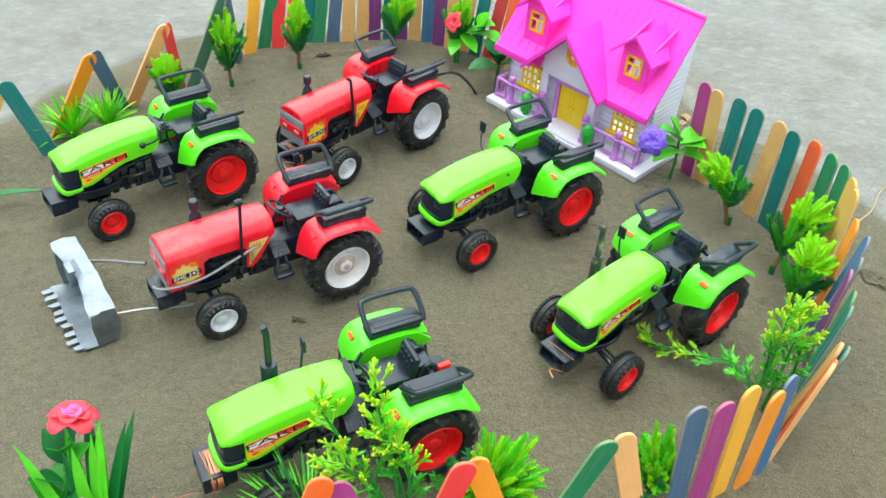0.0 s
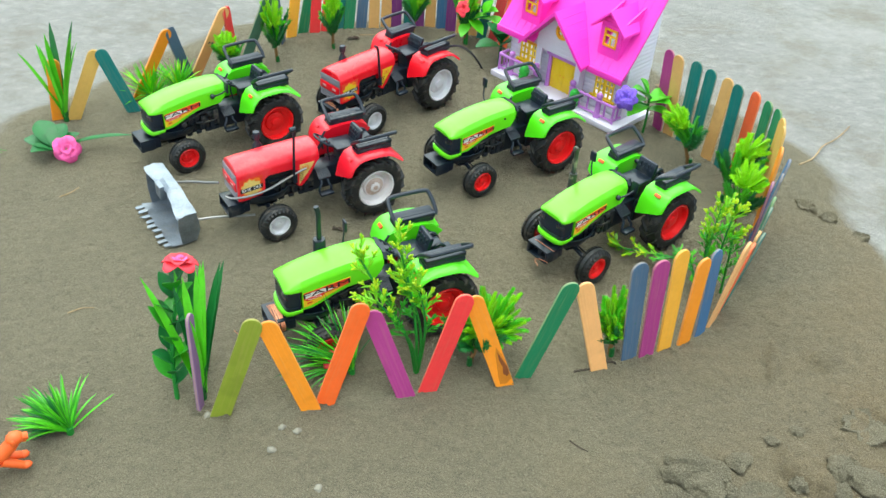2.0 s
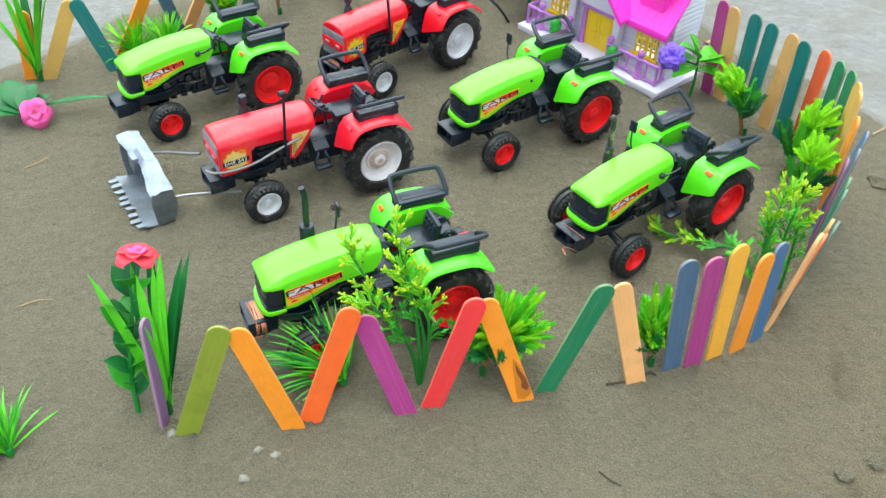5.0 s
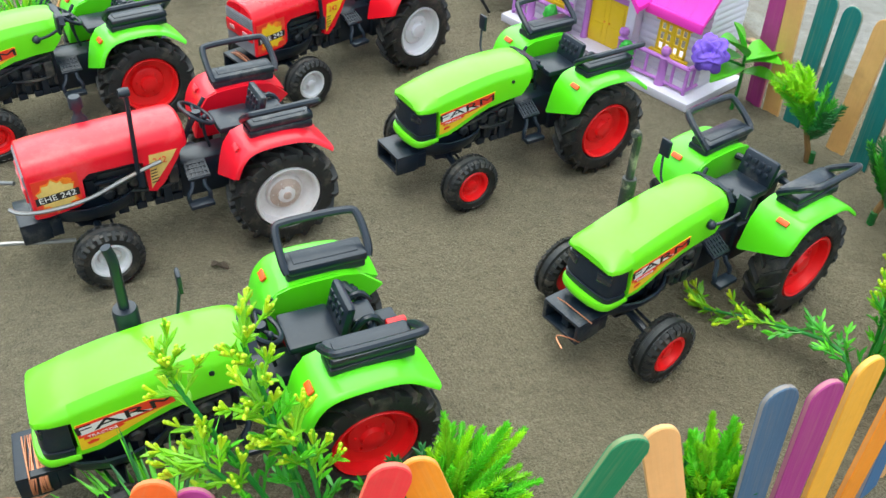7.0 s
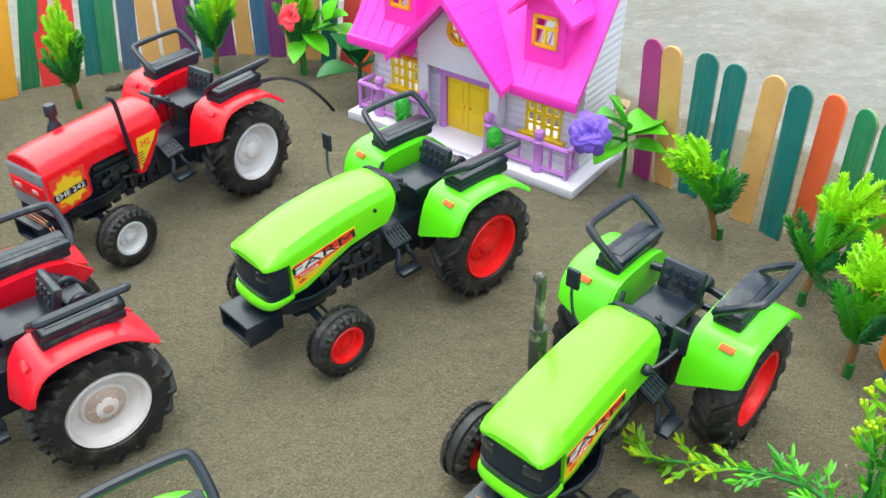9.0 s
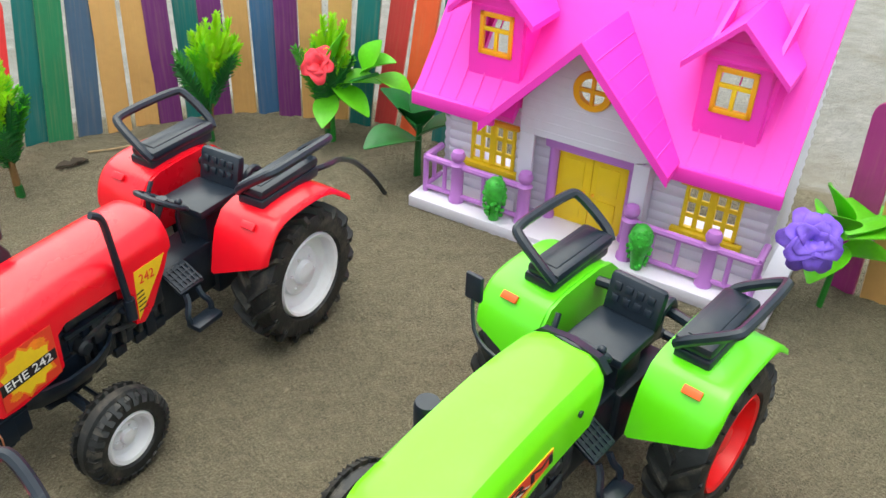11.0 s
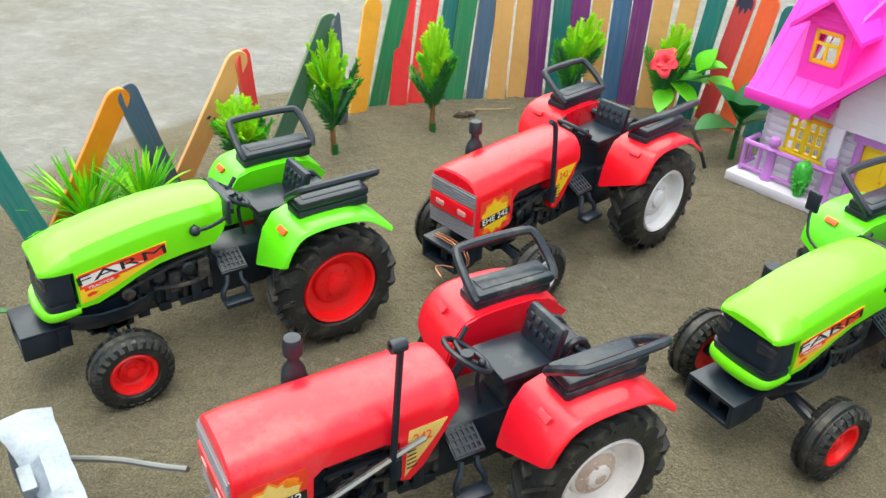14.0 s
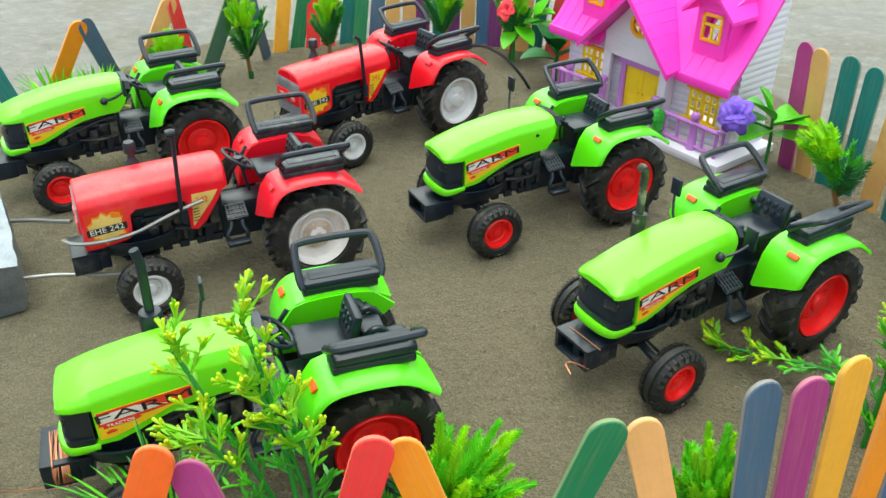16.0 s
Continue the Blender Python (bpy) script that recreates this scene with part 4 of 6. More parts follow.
def red_grille_mesh():
    """Grey ribbed front plate."""
    bm = bmesh.new()
    slab(bm, [(-12.8, 31.2), (12.8, 31.2), (12.8, 52.0), (-12.8, 52.0)], "x", 101.2, 101.9)
    for z in [31.6 + 1.15 * k for k in range(6)] + [46.0 + 1.15 * k for k in range(5)]:
        box(bm, 101.6, 102.4, -12.6, 12.6, z, z + 0.65, 0.15)
    return bm


def flame_label(t, s, faded):
    """Model sticker of red and yellow flames with a black number bar, and a triangular one behind it."""
    y = 13.82
    def flat(outline, d0, d1):
        y0, y1 = sorted((s * (y + d0), s * (y + d1)))
        return slab(bmesh.new(), outline, "y", y0, y1)
    st = part("sticker", flat([(82, 33), (100, 31.8), (100, 48.5), (82, 49.4)], 0, 0.1), M_PAPER_RED, t, "flame-patterned model sticker")
    rng = random.Random(7 if s > 0 else 8)
    for cx, cz, rx, rz, d, mat in ((91, 40.6, 9.6, 9.0, 0.13, M_PAPER_FLAME), (91.2, 40.4, 9.0, 7.9, 0.15, M_PAPER_FADED if faded else M_PAPER_YELLOW), (86.5, 46.2, 2.6, 1.8, 0.16, M_PAPER_FLAME), (96.2, 34.8, 2.2, 1.5, 0.16, M_PAPER_FLAME)):
        ring = []
        for k in range(22):
            a = 2 * math.pi * k / 22
            r = (1.0 if k % 2 else 0.80) * rng.uniform(0.88, 1.0)
            ring.append((cx + rx * r * math.cos(a), cz + rz * r * math.sin(a)))
        part("flame", flat(ring, 0.1, d), mat, st)
    part("number_bar", flat([(82.4, 38.5), (99.8, 37.1), (99.8, 40.6), (82.4, 42.0)], 0.16, 0.22), M_INK, st)
    turn = Matrix.Rotation(radians(180) if s > 0 else 0, 4, "Z")
    tilt = math.atan2(1.4, 18) * (1 if s > 0 else -1)
    at = Matrix.Translation((0.0912, s * (y + 0.3) * 0.001, 0.0396)) @ turn @ Matrix.Rotation(-tilt, 4, "Y") @ Matrix.Diagonal((1.15, 1, 1, 1))
    part("lettering", words("EHE 242", 2.7, M_PAPER_WHITE), None, st, at=at)
    y = 13.30
    tr = part("sticker", flat([(53.6, 31.8), (52.6, 48.6), (40.6, 48.9), (43.2, 44.6)], 0, 0.12), M_PAPER_FADED if faded else M_PAPER_YELLOW, t, "yellow triangular number sticker")
    at = Matrix.Translation((0.0484, s * (y + 0.22) * 0.001, 0.0450)) @ turn @ Matrix.Diagonal((0.9, 1, 1, 1))
    part("lettering", words("242", 3.2, M_PAPER_RED), None, tr, at=at)
    for k in range(5):
        z = 34.5 + 1.5 * k
        part("stripe", flat([(53.0, z), (53.0, z + 0.5), (49.5 + 0.2 * k, z + 0.9), (50.2, z + 0.4)], 0.12, 0.18), M_INK, tr)


def red_tractor(x, y, yaw, label, worn=False):
    t = root("toy_tractor", pose(x, y, 0, 0, 0, yaw), label, "toy tractor", "toy tractors parked on the sand")
    body = M_RED_WORN if worn else M_RED
    h = part("hood", cached("red_hood", red_hood_mesh, body, 30), None, t, "red hood with rounded shoulders")
    g = part("grille", cached("red_grille", red_grille_mesh, M_GRILLE), None, h, "grey ribbed grille")
    b = bmesh.new()
    box(b, 101.5, 102.9, -12.4, 12.4, 38.6, 45.4, 0.4)
    band = part("lamp_band", b, body, h)
    for s in (1, -1):
        b = bmesh.new()
        box(b, 102.4, 103.3, min(s * 4.0, s * 8.6), max(s * 4.0, s * 8.6), 40.8, 43.2, 0.4)
        part("headlamp", b, M_LAMP, t)
        flame_label(t, s, worn)
    b = tube(bmesh.new(), [(57.5, 15.4, 36), (57.5, 15.4, 43)], 1.7, 10)
    tube(b, [(57.5, 15.4, 38), (57.5, 6, 37)], 1.4, 8)
    if worn:
        tube(b, [(58.5, 15.4, 40), (57.0, 15.4, 80.0)], 1.0, 8)
        lathe(b, [(0.9, -1.8), (1.8, -2.0), (2.1, 0), (1.8, 2.2), (1.0, 2.2), (0.9, 1.0), (0.9, -1.8)], 12, "x", (57.6, 15.3, 80.8))
    else:
        tube(b, smooth_line([(57.5, 15.4, 40), (60.0, 15.4, 67), (60.8, 15.3, 72.5), (63.8, 15.0, 74.4)], 2), 1.1, 8)
    part("exhaust_pipe", b, M_BLACK, t)
    b = lathe(bmesh.new(), [(0, 44), (3.7, 44), (3.9, 52), (3.3, 55.2), (1.8, 57.5), (1.7, 60), (2.9, 60.6), (2.9, 64.6), (2.4, 65.8), (0, 66.2)], 16, "z", (73, -17.5, 0))
    tube(b, [(73, -17, 46), (73, -8, 46)], 1.8, 8)
    part("air_filter", b, M_BLACK, t)
    fill_tractor(t, body, M_RIM_DIRTY if worn else M_RIM_WHITE, M_RIM_WHITE, M_BLACK_DUSTY if worn else None, body)
    return t


G1 = green_tractor(-0.0469, -0.1289, -155.7, "lime green toy tractor with upright exhaust and red rims", "full", ((-1, 1, 10),))
part("lamp_housing", box(bmesh.new(), -21.0, -11.5, -5.0, 1.0, 38.5, 45.0, 1.0), M_BLACK, G1)
part("rear_lamp", box(bmesh.new(), -23.5, -16.0, 1.0, 4.0, 39.5, 45.5, 0.8), M_RIM_RED, G1, "red rear lamp")
G2 = green_tractor(0.0522, 0.0730, -147.2, "lime green toy tractor with red rims beside the toy house", "stub", ((-1, 9),))
G3 = green_tractor(0.1222, -0.0309, -143.2, "lime green toy tractor with dusty seats and bent exhaust", "bent", ((-1, 4), (1, -1)))
G4 = green_tractor(-0.1872, 0.0958, -145.1, "lime green toy tractor with red rims and one wing mirror", "stub", ((1, -1),))
R1 = red_tractor(-0.0986, 0.0042, -149.8, "worn red toy tractor with dirty white rims and wire loader arms", True)
R2 = red_tractor(-0.0514, 0.1733, -136.4, "glossy red toy tractor with clean white rims")

# ---- fences of painted craft sticks pushed into the sand ----
PAINT = {
    "olive": (0.2239, 0.2761, 0.01589), "amber": (0.86, 0.2746, 0.008289), "orange": (0.86, 0.1238, 0.01049), "magenta": (0.3608, 0.03318, 0.1949),
    "red": (0.86, 0.03717, 0.04146), "green": (0.0181, 0.2088, 0.08155), "peach": (0.8166, 0.4083, 0.145), "slate": (0.0631, 0.1195, 0.196),
    "yellow": (0.86, 0.4042, 0.03261), "blue": (0.04199, 0.1276, 0.2564), "teal": (0.00696, 0.1566, 0.1415), "tan": (0.631, 0.3503, 0.114),
    "plum": (0.1531, 0.02158, 0.1531), "lilac": (0.2239, 0.1183, 0.2494), "darkgreen": (0.065, 0.175, 0.110), "rust": (0.8329, 0.1195, 0.03202),
    "brick": (0.587, 0.04884, 0.04884), "gold": (0.6647, 0.3956, 0.08712),
}
WORD = {"darkgreen": "dark green", "slate": "slate blue", "plum": "dark purple", "gold": "golden tan", "brick": "brick red", "rust": "rusty orange", "tan": "bare tan", "peach": "pale peach"}


def stick_mesh(length, w=11.4, th=2.0):
    """A craft stick, round at the top and cut square at the foot, standing on z = 0 and facing y."""
    bm = bmesh.new()
    r = w / 2
    out = [(-r, 0), (r, 0)] + [(r * math.cos(a), length - r + r * math.sin(a)) for a in [math.pi * k / 10 for k in range(11)]]
    slab(bm, out, "y", -th / 2, th / 2)
    es = [e for e in bm.edges if abs(e.verts[0].co.y - e.verts[1].co.y) < 1e-6]
    bmesh.ops.bevel(bm, geom=es, offset=0.35, segments=1, affect="EDGES")
    bm.normal_update()
    for f in bm.faces:
        f.material_index = 1 if abs(f.normal.y) < 0.35 else 0
    return bm


def craft_stick(colour, foot, top, along, group, w=11.4, how=""):
    """foot, top: (x, y) and (x, y, z) in millimetres; along: direction in which the stick's width lies, in degrees."""
    b, t = Vector((foot[0], foot[1], 0)), Vector(top)
    axis = (t - b).normalized()
    length = (t - b).length + 5
    a = radians(along)
    x = Vector((math.cos(a), math.sin(a), 0))
    y = axis.cross(x).normalized()
    x = y.cross(axis)
    m = Matrix((x, y, axis)).transposed().to_4x4()
    m.translation = (b - axis * 5) * 0.001
    key = ("stick", round(length / 3), round(w * 2), colour)
    if key not in MESHES:
        MESHES[key] = finish("craft_stick", stick_mesh(round(length / 3) * 3, w), [wood("paint_" + colour, PAINT[colour]), wood("edge_" + colour, tuple(0.65 * a + 0.35 * b for a, b in zip(PAINT[colour], (0.52, 0.36, 0.19))))])
    ob = part("craft_stick", MESHES[key], None)
    ob.matrix_basis = m
    return tagged(ob, (WORD.get(colour, colour) + " painted wooden craft stick " + (how or "standing upright in the sand")).strip(), "craft stick", group)


M_SCORCH = material("scorched_wood", (0.20, 0.055, 0.010), 0.7, vary=0.4, scale=160)
M_SINGED = material("singed_amber_paint", (0.56, 0.18, 0.006), 0.6, vary=0.25, scale=120)
M_DARK_TIP = material("dark_blue_paint_drip", (0.03, 0.03, 0.07), 0.6, vary=0.3)


def mark(stick, outline, mat, name):
    """A stain on the near face of a stick: outline of (across, up) in millimetres from its buried foot."""
    return part(name, slab(bmesh.new(), outline, "y", -1.06, -0.9), mat, stick)


def row(group, how, sticks):
    for colour, bx, by, dx, dy, h, along in sticks:
        st = craft_stick(colour, (bx, by), (bx + dx, by + dy, h), along, group, how=how)
        if (colour, bx) == ("amber", 5.3):
            mark(st, [(-2.6, 8), (1.0, 6.5), (5.5, 9), (5.5, 22), (4.6, 30), (2.6, 37), (0.6, 30), (-0.6, 22), (-2.0, 14)], M_SINGED, "scorch_mark")
            part("scorch_core", slab(bmesh.new(), [(1.4, 15), (3.4, 12), (5.3, 14), (5.3, 20), (4.0, 26), (2.6, 33), (1.8, 26), (2.6, 20)], "y", -1.12, -1.0), M_SCORCH, st)
        if (colour, bx) == ("brick", 35.5):
            top = (Vector((dx, dy, h))).length + 5
            mark(st, [(-4.8, top - 4.5), (-4.6, top - 11), (-2.8, top - 8.5), (-1.4, top - 14), (0.2, top - 9), (1.8, top - 12.5), (3.0, top - 8), (4.8, top - 9.5), (4.8, top - 4.5), (2.6, top - 1.6), (0, top - 0.9), (-2.6, top - 1.6)], M_DARK_TIP, "paint_drip")
        if (colour, bx) == ("peach", -262.8):
            for k in (-1.6, 1.8):
                mark(st, [(k - 0.9, 42), (k + 0.9, 42.8), (k + 0.9, 44.8), (k - 0.9, 44)], M_DARK_TIP, "ink_mark")


row("front zigzag fence", "leaning in a zigzag fence", [
    ("olive", -165.9, -233.8, 23.9, 9.9, 69.3, 6), ("amber", -113.2, -228.2, -24.4, 5.8, 66.7, 6), ("orange", -105.7, -224.0, 22.9, 12.0, 72.4, 8),
    ("magenta", -56.2, -217.1, -22.7, 9.1, 62.2, 8), ("red", -43.6, -212.0, 19.6, 4.3, 76.6, 10), ("amber", 5.3, -204.9, -25.0, 5.0, 67.5, 10),
    ("green", 17.2, -198.0, 21.0, 0.0, 78.5, 12), ("peach", 67.7, -189.7, -20.0, 2.6, 70.0, 14)])
craft_stick("lilac", (-178.4, -228.3), (-178.4, -222.5, 69.8), 80, "front zigzag fence", 7.5)
row("right picket fence", "in a curved picket fence", [
    ("slate", 88.9, -179.5, -7.8, -1.3, 81.3, 20), ("magenta", 101.2, -176.4, -6.3, -1.7, 82.7, 22), ("yellow", 114.8, -169.7, -6.1, -1.5, 83.5, 28),
    ("amber", 129.6, -163.4, -2.2, -0.3, 73.7, 32), ("blue", 142.6, -154.8, -2.8, 4.5, 70.8, 38)])
row("right picket fence", "in a curved picket fence", [
    ("peach", 153.9, -143.8, 7.6, -1.6, 73.7, 50), ("rust", 162.2, -132.2, 8.5, -2.0, 64.5, 54), ("teal", 167.2, -126.2, 9.6, -4.2, 69.6, 54), ("tan", 167.4, -120.9, 9.3, -3.9, 67.5, 56),
    ("teal", 186.9, -95.6, 6.9, -1.1, 67.5, 58), ("green", 191.9, -87.3, 5.9, -1.1, 68.5, 60), ("plum", 198.1, -74.9, 2.5, 1.1, 72.6, 62),
    ("slate", 205.2, -61.3, 6.6, -0.9, 72.6, 62), ("blue", 212.2, -45.7, 9.7, -0.8, 76.7, 64)])
row("right picket fence", "in a curved picket fence", [
    ("amber", 219.3, -33.1, 2.2, 2.9, 74.6, 72), ("gold", 231.3, -5.0, -0.3, 1.0, 79.6, 82), ("gold", 235.2, 7.5, -0.3, 0.8, 77.6, 88), ("green", 238.0, 22.9, -1.3, 0.7, 77.5, 94),
    ("green", 235.9, 38.6, -2.8, -2.2, 78.8, 100), ("rust", 229.2, 53.9, -1.4, -2.2, 77.5, 108), ("teal", 217.4, 59.8, -3.3, -1.3, 80.7, 118),
    ("tan", 209.8, 74.9, 1.5, 0.2, 79.8, 122), ("teal", 203.0, 95.5, 0.5, 1.6, 76.5, 124), ("teal", 193.9, 103.9, -1.5, 1.6, 79.5, 126), ("tan", 184.7, 114.9, -6.0, 1.8, 79.8, 122), ("magenta", 177.2, 126.4, -3.9, 0.5, 79.8, 120)])
row("back picket fence", "in the tall back fence", [
    ("yellow", -181.0, 292.3, 9.5, 8.4, 70.2, 28), ("green", -170.0, 304.0, 14.1, 8.2, 70.8, 24), ("red", -157.3, 306.8, 4.8, 9.9, 75.7, 22), ("red", -146.1, 312.5, 7.5, 9.4, 70.5, 20),
    ("teal", -132.2, 320.6, 7.8, 9.3, 72.1, 14), ("green", -121.8, 320.8, 7.1, 8.6, 76.5, 12), ("slate", -108.6, 325.3, 6.2, 8.4, 76.6, 12), ("tan", -94.7, 326.3, 2.2, 7.5, 79.0, 8),
    ("tan", -81.5, 331.1, 2.3, 7.2, 79.1, 4), ("plum", -70.0, 332.4, 0.0, 4.6, 81.8, 0), ("teal", -56.4, 336.0, 0.0, 4.4, 79.9, 0), ("plum", -45.0, 335.4, 0.1, 4.3, 82.0, -2)])
row("back picket fence", "in the tall back fence", [
    ("tan", -32.5, 334.4, 0.1, 4.1, 80.0, -6), ("blue", -20.2, 331.9, 0.2, 3.9, 82.2, -10), ("plum", -10.3, 326.4, 1.7, 4.1, 79.9, -16), ("tan", 1.2, 321.3, 1.2, 2.3, 82.5, -22),
    ("tan", 12.7, 316.8, 4.6, 2.0, 80.4, -26), ("teal", 22.7, 307.4, 7.5, 0.1, 82.9, -32), ("brick", 35.5, 306.4, 10.6, -2.0, 81.0, -36), ("rust", 44.6, 290.3, 9.4, -2.6, 83.4, -42), ("teal", 58.1, 279.0, 5.2, -1.1, 80.6, -48)])
row("left zigzag fence", "leaning in a zigzag fence", [
    ("amber", -363.3, 103.1, 5.5, 0.6, 57.9, 20), ("gold", -351.2, 103.8, 25.4, 16.3, 59.4, 24), ("teal", -302.5, 120.7, -20.2, -1.6, 59.4, 24), ("amber", -305.7, 144.5, 32.7, 15.0, 63.9, 44),
    ("slate", -265.8, 186.7, -7.2, -26.2, 63.9, 60), ("peach", -262.8, 192.8, 34.0, 12.5, 68.2, 40), ("red", -228.9, 226.0, -0.9, -19.7, 66.1, 70), ("darkgreen", -220.7, 223.5, 32.1, 15.3, 78.3, 40), ("slate", -187.9, 278.1, 0.2, -38.3, 77.3, 80)])

# ---- the toy house: x along its front, y into it, z up ----
def house_roof_z(v):
    """Height of the main roof over depth, with a slight flare at the eaves."""
    k = (v - 9) / 49
    return 50 + 66 * k ** 1.12


def house():
    h = root("toy_house", pose(0.0275, 0.2242, 0, 0, 0, -47.7), "pink-roofed white plastic toy house with lilac railings", "toy house")
    b = box(bmesh.new(), -0.6, 155, 0, 58, 0, 5.4, 0.5)
    box(b, 55, 100, -1.2, 4, 0, 3.2, 0.4)
    part("base", b, M_WHITE, h, "white base plate")

    def siding(wall, x0, x1, z0, z1, y):
        """Rounded boards one above another on the front wall."""
        n = max(1, round((z1 - z0) / 4.2))
        d = (z1 - z0) / n
        for k in range(n):
            za, zb = z0 + k * d, z0 + (k + 1) * d
            part("board", loft(bmesh.new(), [[(x, y + 2.4, za), (x, y + 0.6, za), (x, y, za + d * 0.3), (x, y, za + d * 0.7), (x, y + 0.6, zb), (x, y + 2.4, zb)] for x in (x0, x1)]), M_WHITE, wall)

    # front wall with its two windows and the doorway left open
    wall = part("wall", box(box(bmesh.new(), 5, 59, 22.6, 23.6, 5.4, 19.4), 89, 146, 22.6, 23.6, 5.4, 18.4), M_WHITE, h, "white front wall of moulded boards")
    for x0, x1, z0, z1 in ((5, 18, 5.4, 52), (18, 39, 5.4, 19.5), (18, 39, 40, 52), (39, 59, 5.4, 52), (59, 89, 38, 52), (89, 112, 5.4, 52), (112, 134, 5.4, 18.5), (112, 134, 38.5, 52), (134, 146, 5.4, 52)):
        siding(wall, x0, x1, z0, z1, 21)
    for x in (5, 144):
        wall = part("wall", box(bmesh.new(), x + 0.4, x + 1.6, 30, 56, 5.4, 48), M_WHITE, h, "white gable wall of moulded boards")
        n = 26
        for k in range(n):
            za, zb = 5.4 + k * 4.2, 5.4 + (k + 1) * 4.2
            v0 = 21.0
            zm = (za + zb) / 2
            while house_roof_z(v0) < zm + 3 and v0 < 57:
                v0 += 0.5
            if v0 > 55:
                break
            o = 0.7 if x > 100 else -0.7
            part("board", loft(bmesh.new(), [[(x, y, za), (x + 2, y, za), (x + 2 + max(o, 0), y, zm), (x + 2, y, zb), (x, y, zb), (x + min(o, 0), y, zm)] for y in (v0, 56.5)]), M_WHITE, wall)
    # main roof: curved slope, open behind the dormers and under the porch gable
    b = bmesh.new()
    vs = [9, 14, 20, 27, 35, 43, 51, 58]
    us = [-4.5, 19, 36, 42, 59, 84, 101, 113, 130, 147.5]

    def solid(i, k):
        if not (0 <= i < 9 and 0 <= k < 7):
            return False
        return not ((i in (1, 7) and 2 <= k <= 4) or (i == 4 and k <= 2) or (i in (3, 5) and k == 0))

    top = [[b.verts.new((u, v, house_roof_z(v))) for v in vs] for u in us]
    low = [[b.verts.new((u, v + 1.2, house_roof_z(v) - 2.6)) for v in vs] for u in us]
    for i in range(9):
        for k in range(7):
            if not solid(i, k):
                continue
            q = ((i, k), (i + 1, k), (i + 1, k + 1), (i, k + 1))
            b.faces.new([top[a][c] for a, c in q])
            b.faces.new([low[a][c] for a, c in q[::-1]])
            for (a, c), (d, e), ni, nk in ((q[0], q[1], i, k - 1), (q[1], q[2], i + 1, k), (q[2], q[3], i, k + 1), (q[3], q[0], i - 1, k)):
                if not solid(ni, nk):
                    b.faces.new((top[a][c], low[a][c], low[d][e], top[d][e]))
    bmesh.ops.delete(b, geom=[v for v in b.verts if not v.link_faces], context="VERTS")
    roof = part("roof", b, M_PINK, h, "hot pink plastic roof")
    for x0, x1 in ((-5.0, 34), (108, 148)):
        part("fascia", box(bmesh.new(), x0, x1, 7.8, 10.2, 44.6, 50.6, 0.6), M_PINK, roof)
    for k in range(19):
        x = -1 + 8.1 * k
        inside = 34 < x < 107
        pts = [(x, v, house_roof_z(v) + 0.05) for v in vs if not (inside and v < 36) and not (13 < x < 42 and 18 < v < 50) and not (107 < x < 136 and 18 < v < 50)]
        if len(pts) > 1:
            part("seam", tube(bmesh.new(), pts, 0.36, 4), M_PINK, roof)
    b = bmesh.new()
    tube(b, [(-4.5, 58, 116.4), (147.5, 58, 116.4)], 1.6, 8)
    part("ridge", b, M_PINK, roof)
    # porch gable with its own two roof planes
    for s in (1, -1):
        b = bmesh.new()
        low, lowz = 71.5 + s * 38.5, 50.0
        gable_seams = []
        ridge = [(71.5, -1.5, 91.0), (71.5, 41.0, 91.0)]
        back = (low, 9.5, lowz)
        quad = [ridge[0], ridge[1], (low, 10.0, lowz + 1.5), (low, -1.5, lowz)]
        lo = [b.verts.new(q) for q in quad]
        hi = [b.verts.new((q[0], q[1], q[2] - 2.8)) for q in quad]
        b.faces.new(lo)
        b.faces.new(hi[::-1])
        for i in range(4):
            j = (i + 1) % 4
            b.faces.new((lo[i], lo[j], hi[j], hi[i]))
        # verge board along the front edge
        loft(b, [[(x, -2.6, z + 0.5), (x, -0.8, z + 0.5), (x, -0.8, z - 3.6), (x, -2.6, z - 3.6)] for x, z in ((71.5, 91.0), (low, lowz))])
        for k in range(1, 7):
            t = k / 7
            x, z = 71.5 + (low - 71.5) * t, 91.0 + (lowz - 91.0) * t
            yb = 41 + (10 - 41) * t
            gable_seams.append([(x, -2, z + 0.1), (x, yb - 1, z + 0.1 + 1.5 * t)])
        part("gable_roof", b, M_PINK, roof)
        for pts in gable_seams:
            part("seam", tube(bmesh.new(), pts, 0.36, 4), M_PINK, roof)
    # gable wall with a round window through it
    b = bmesh.new()
    c = Vector((72.6, 68.2))
    tri = [Vector((44, 44)), Vector((99, 44)), Vector((99, 58)), Vector((71.5, 88)), Vector((44, 58))]
    ring_in, ring_out = [], []
    for k in range(36):
        a = 2 * math.pi * k / 36
        d = Vector((math.cos(a), math.sin(a)))
        best = 1e9
        for p, q in zip(tri, tri[1:] + tri[:1]):
            e = q - p
            den = d.x * e.y - d.y * e.x
            if abs(den) > 1e-9:
                w = p - c
                t = (w.x * e.y - w.y * e.x) / den
                u = (w.x * d.y - w.y * d.x) / den
                if t > 0 and -0.001 <= u <= 1.001:
                    best = min(best, t)
        ring_in.append(c + d * min(6.4, best * 0.93))
        ring_out.append(c + d * best)
    loops = [[b.verts.new((p.x, y, p.y)) for p in r] for r, y in ((ring_in, 13), (ring_out, 13), (ring_out, 15), (ring_in, 15))]
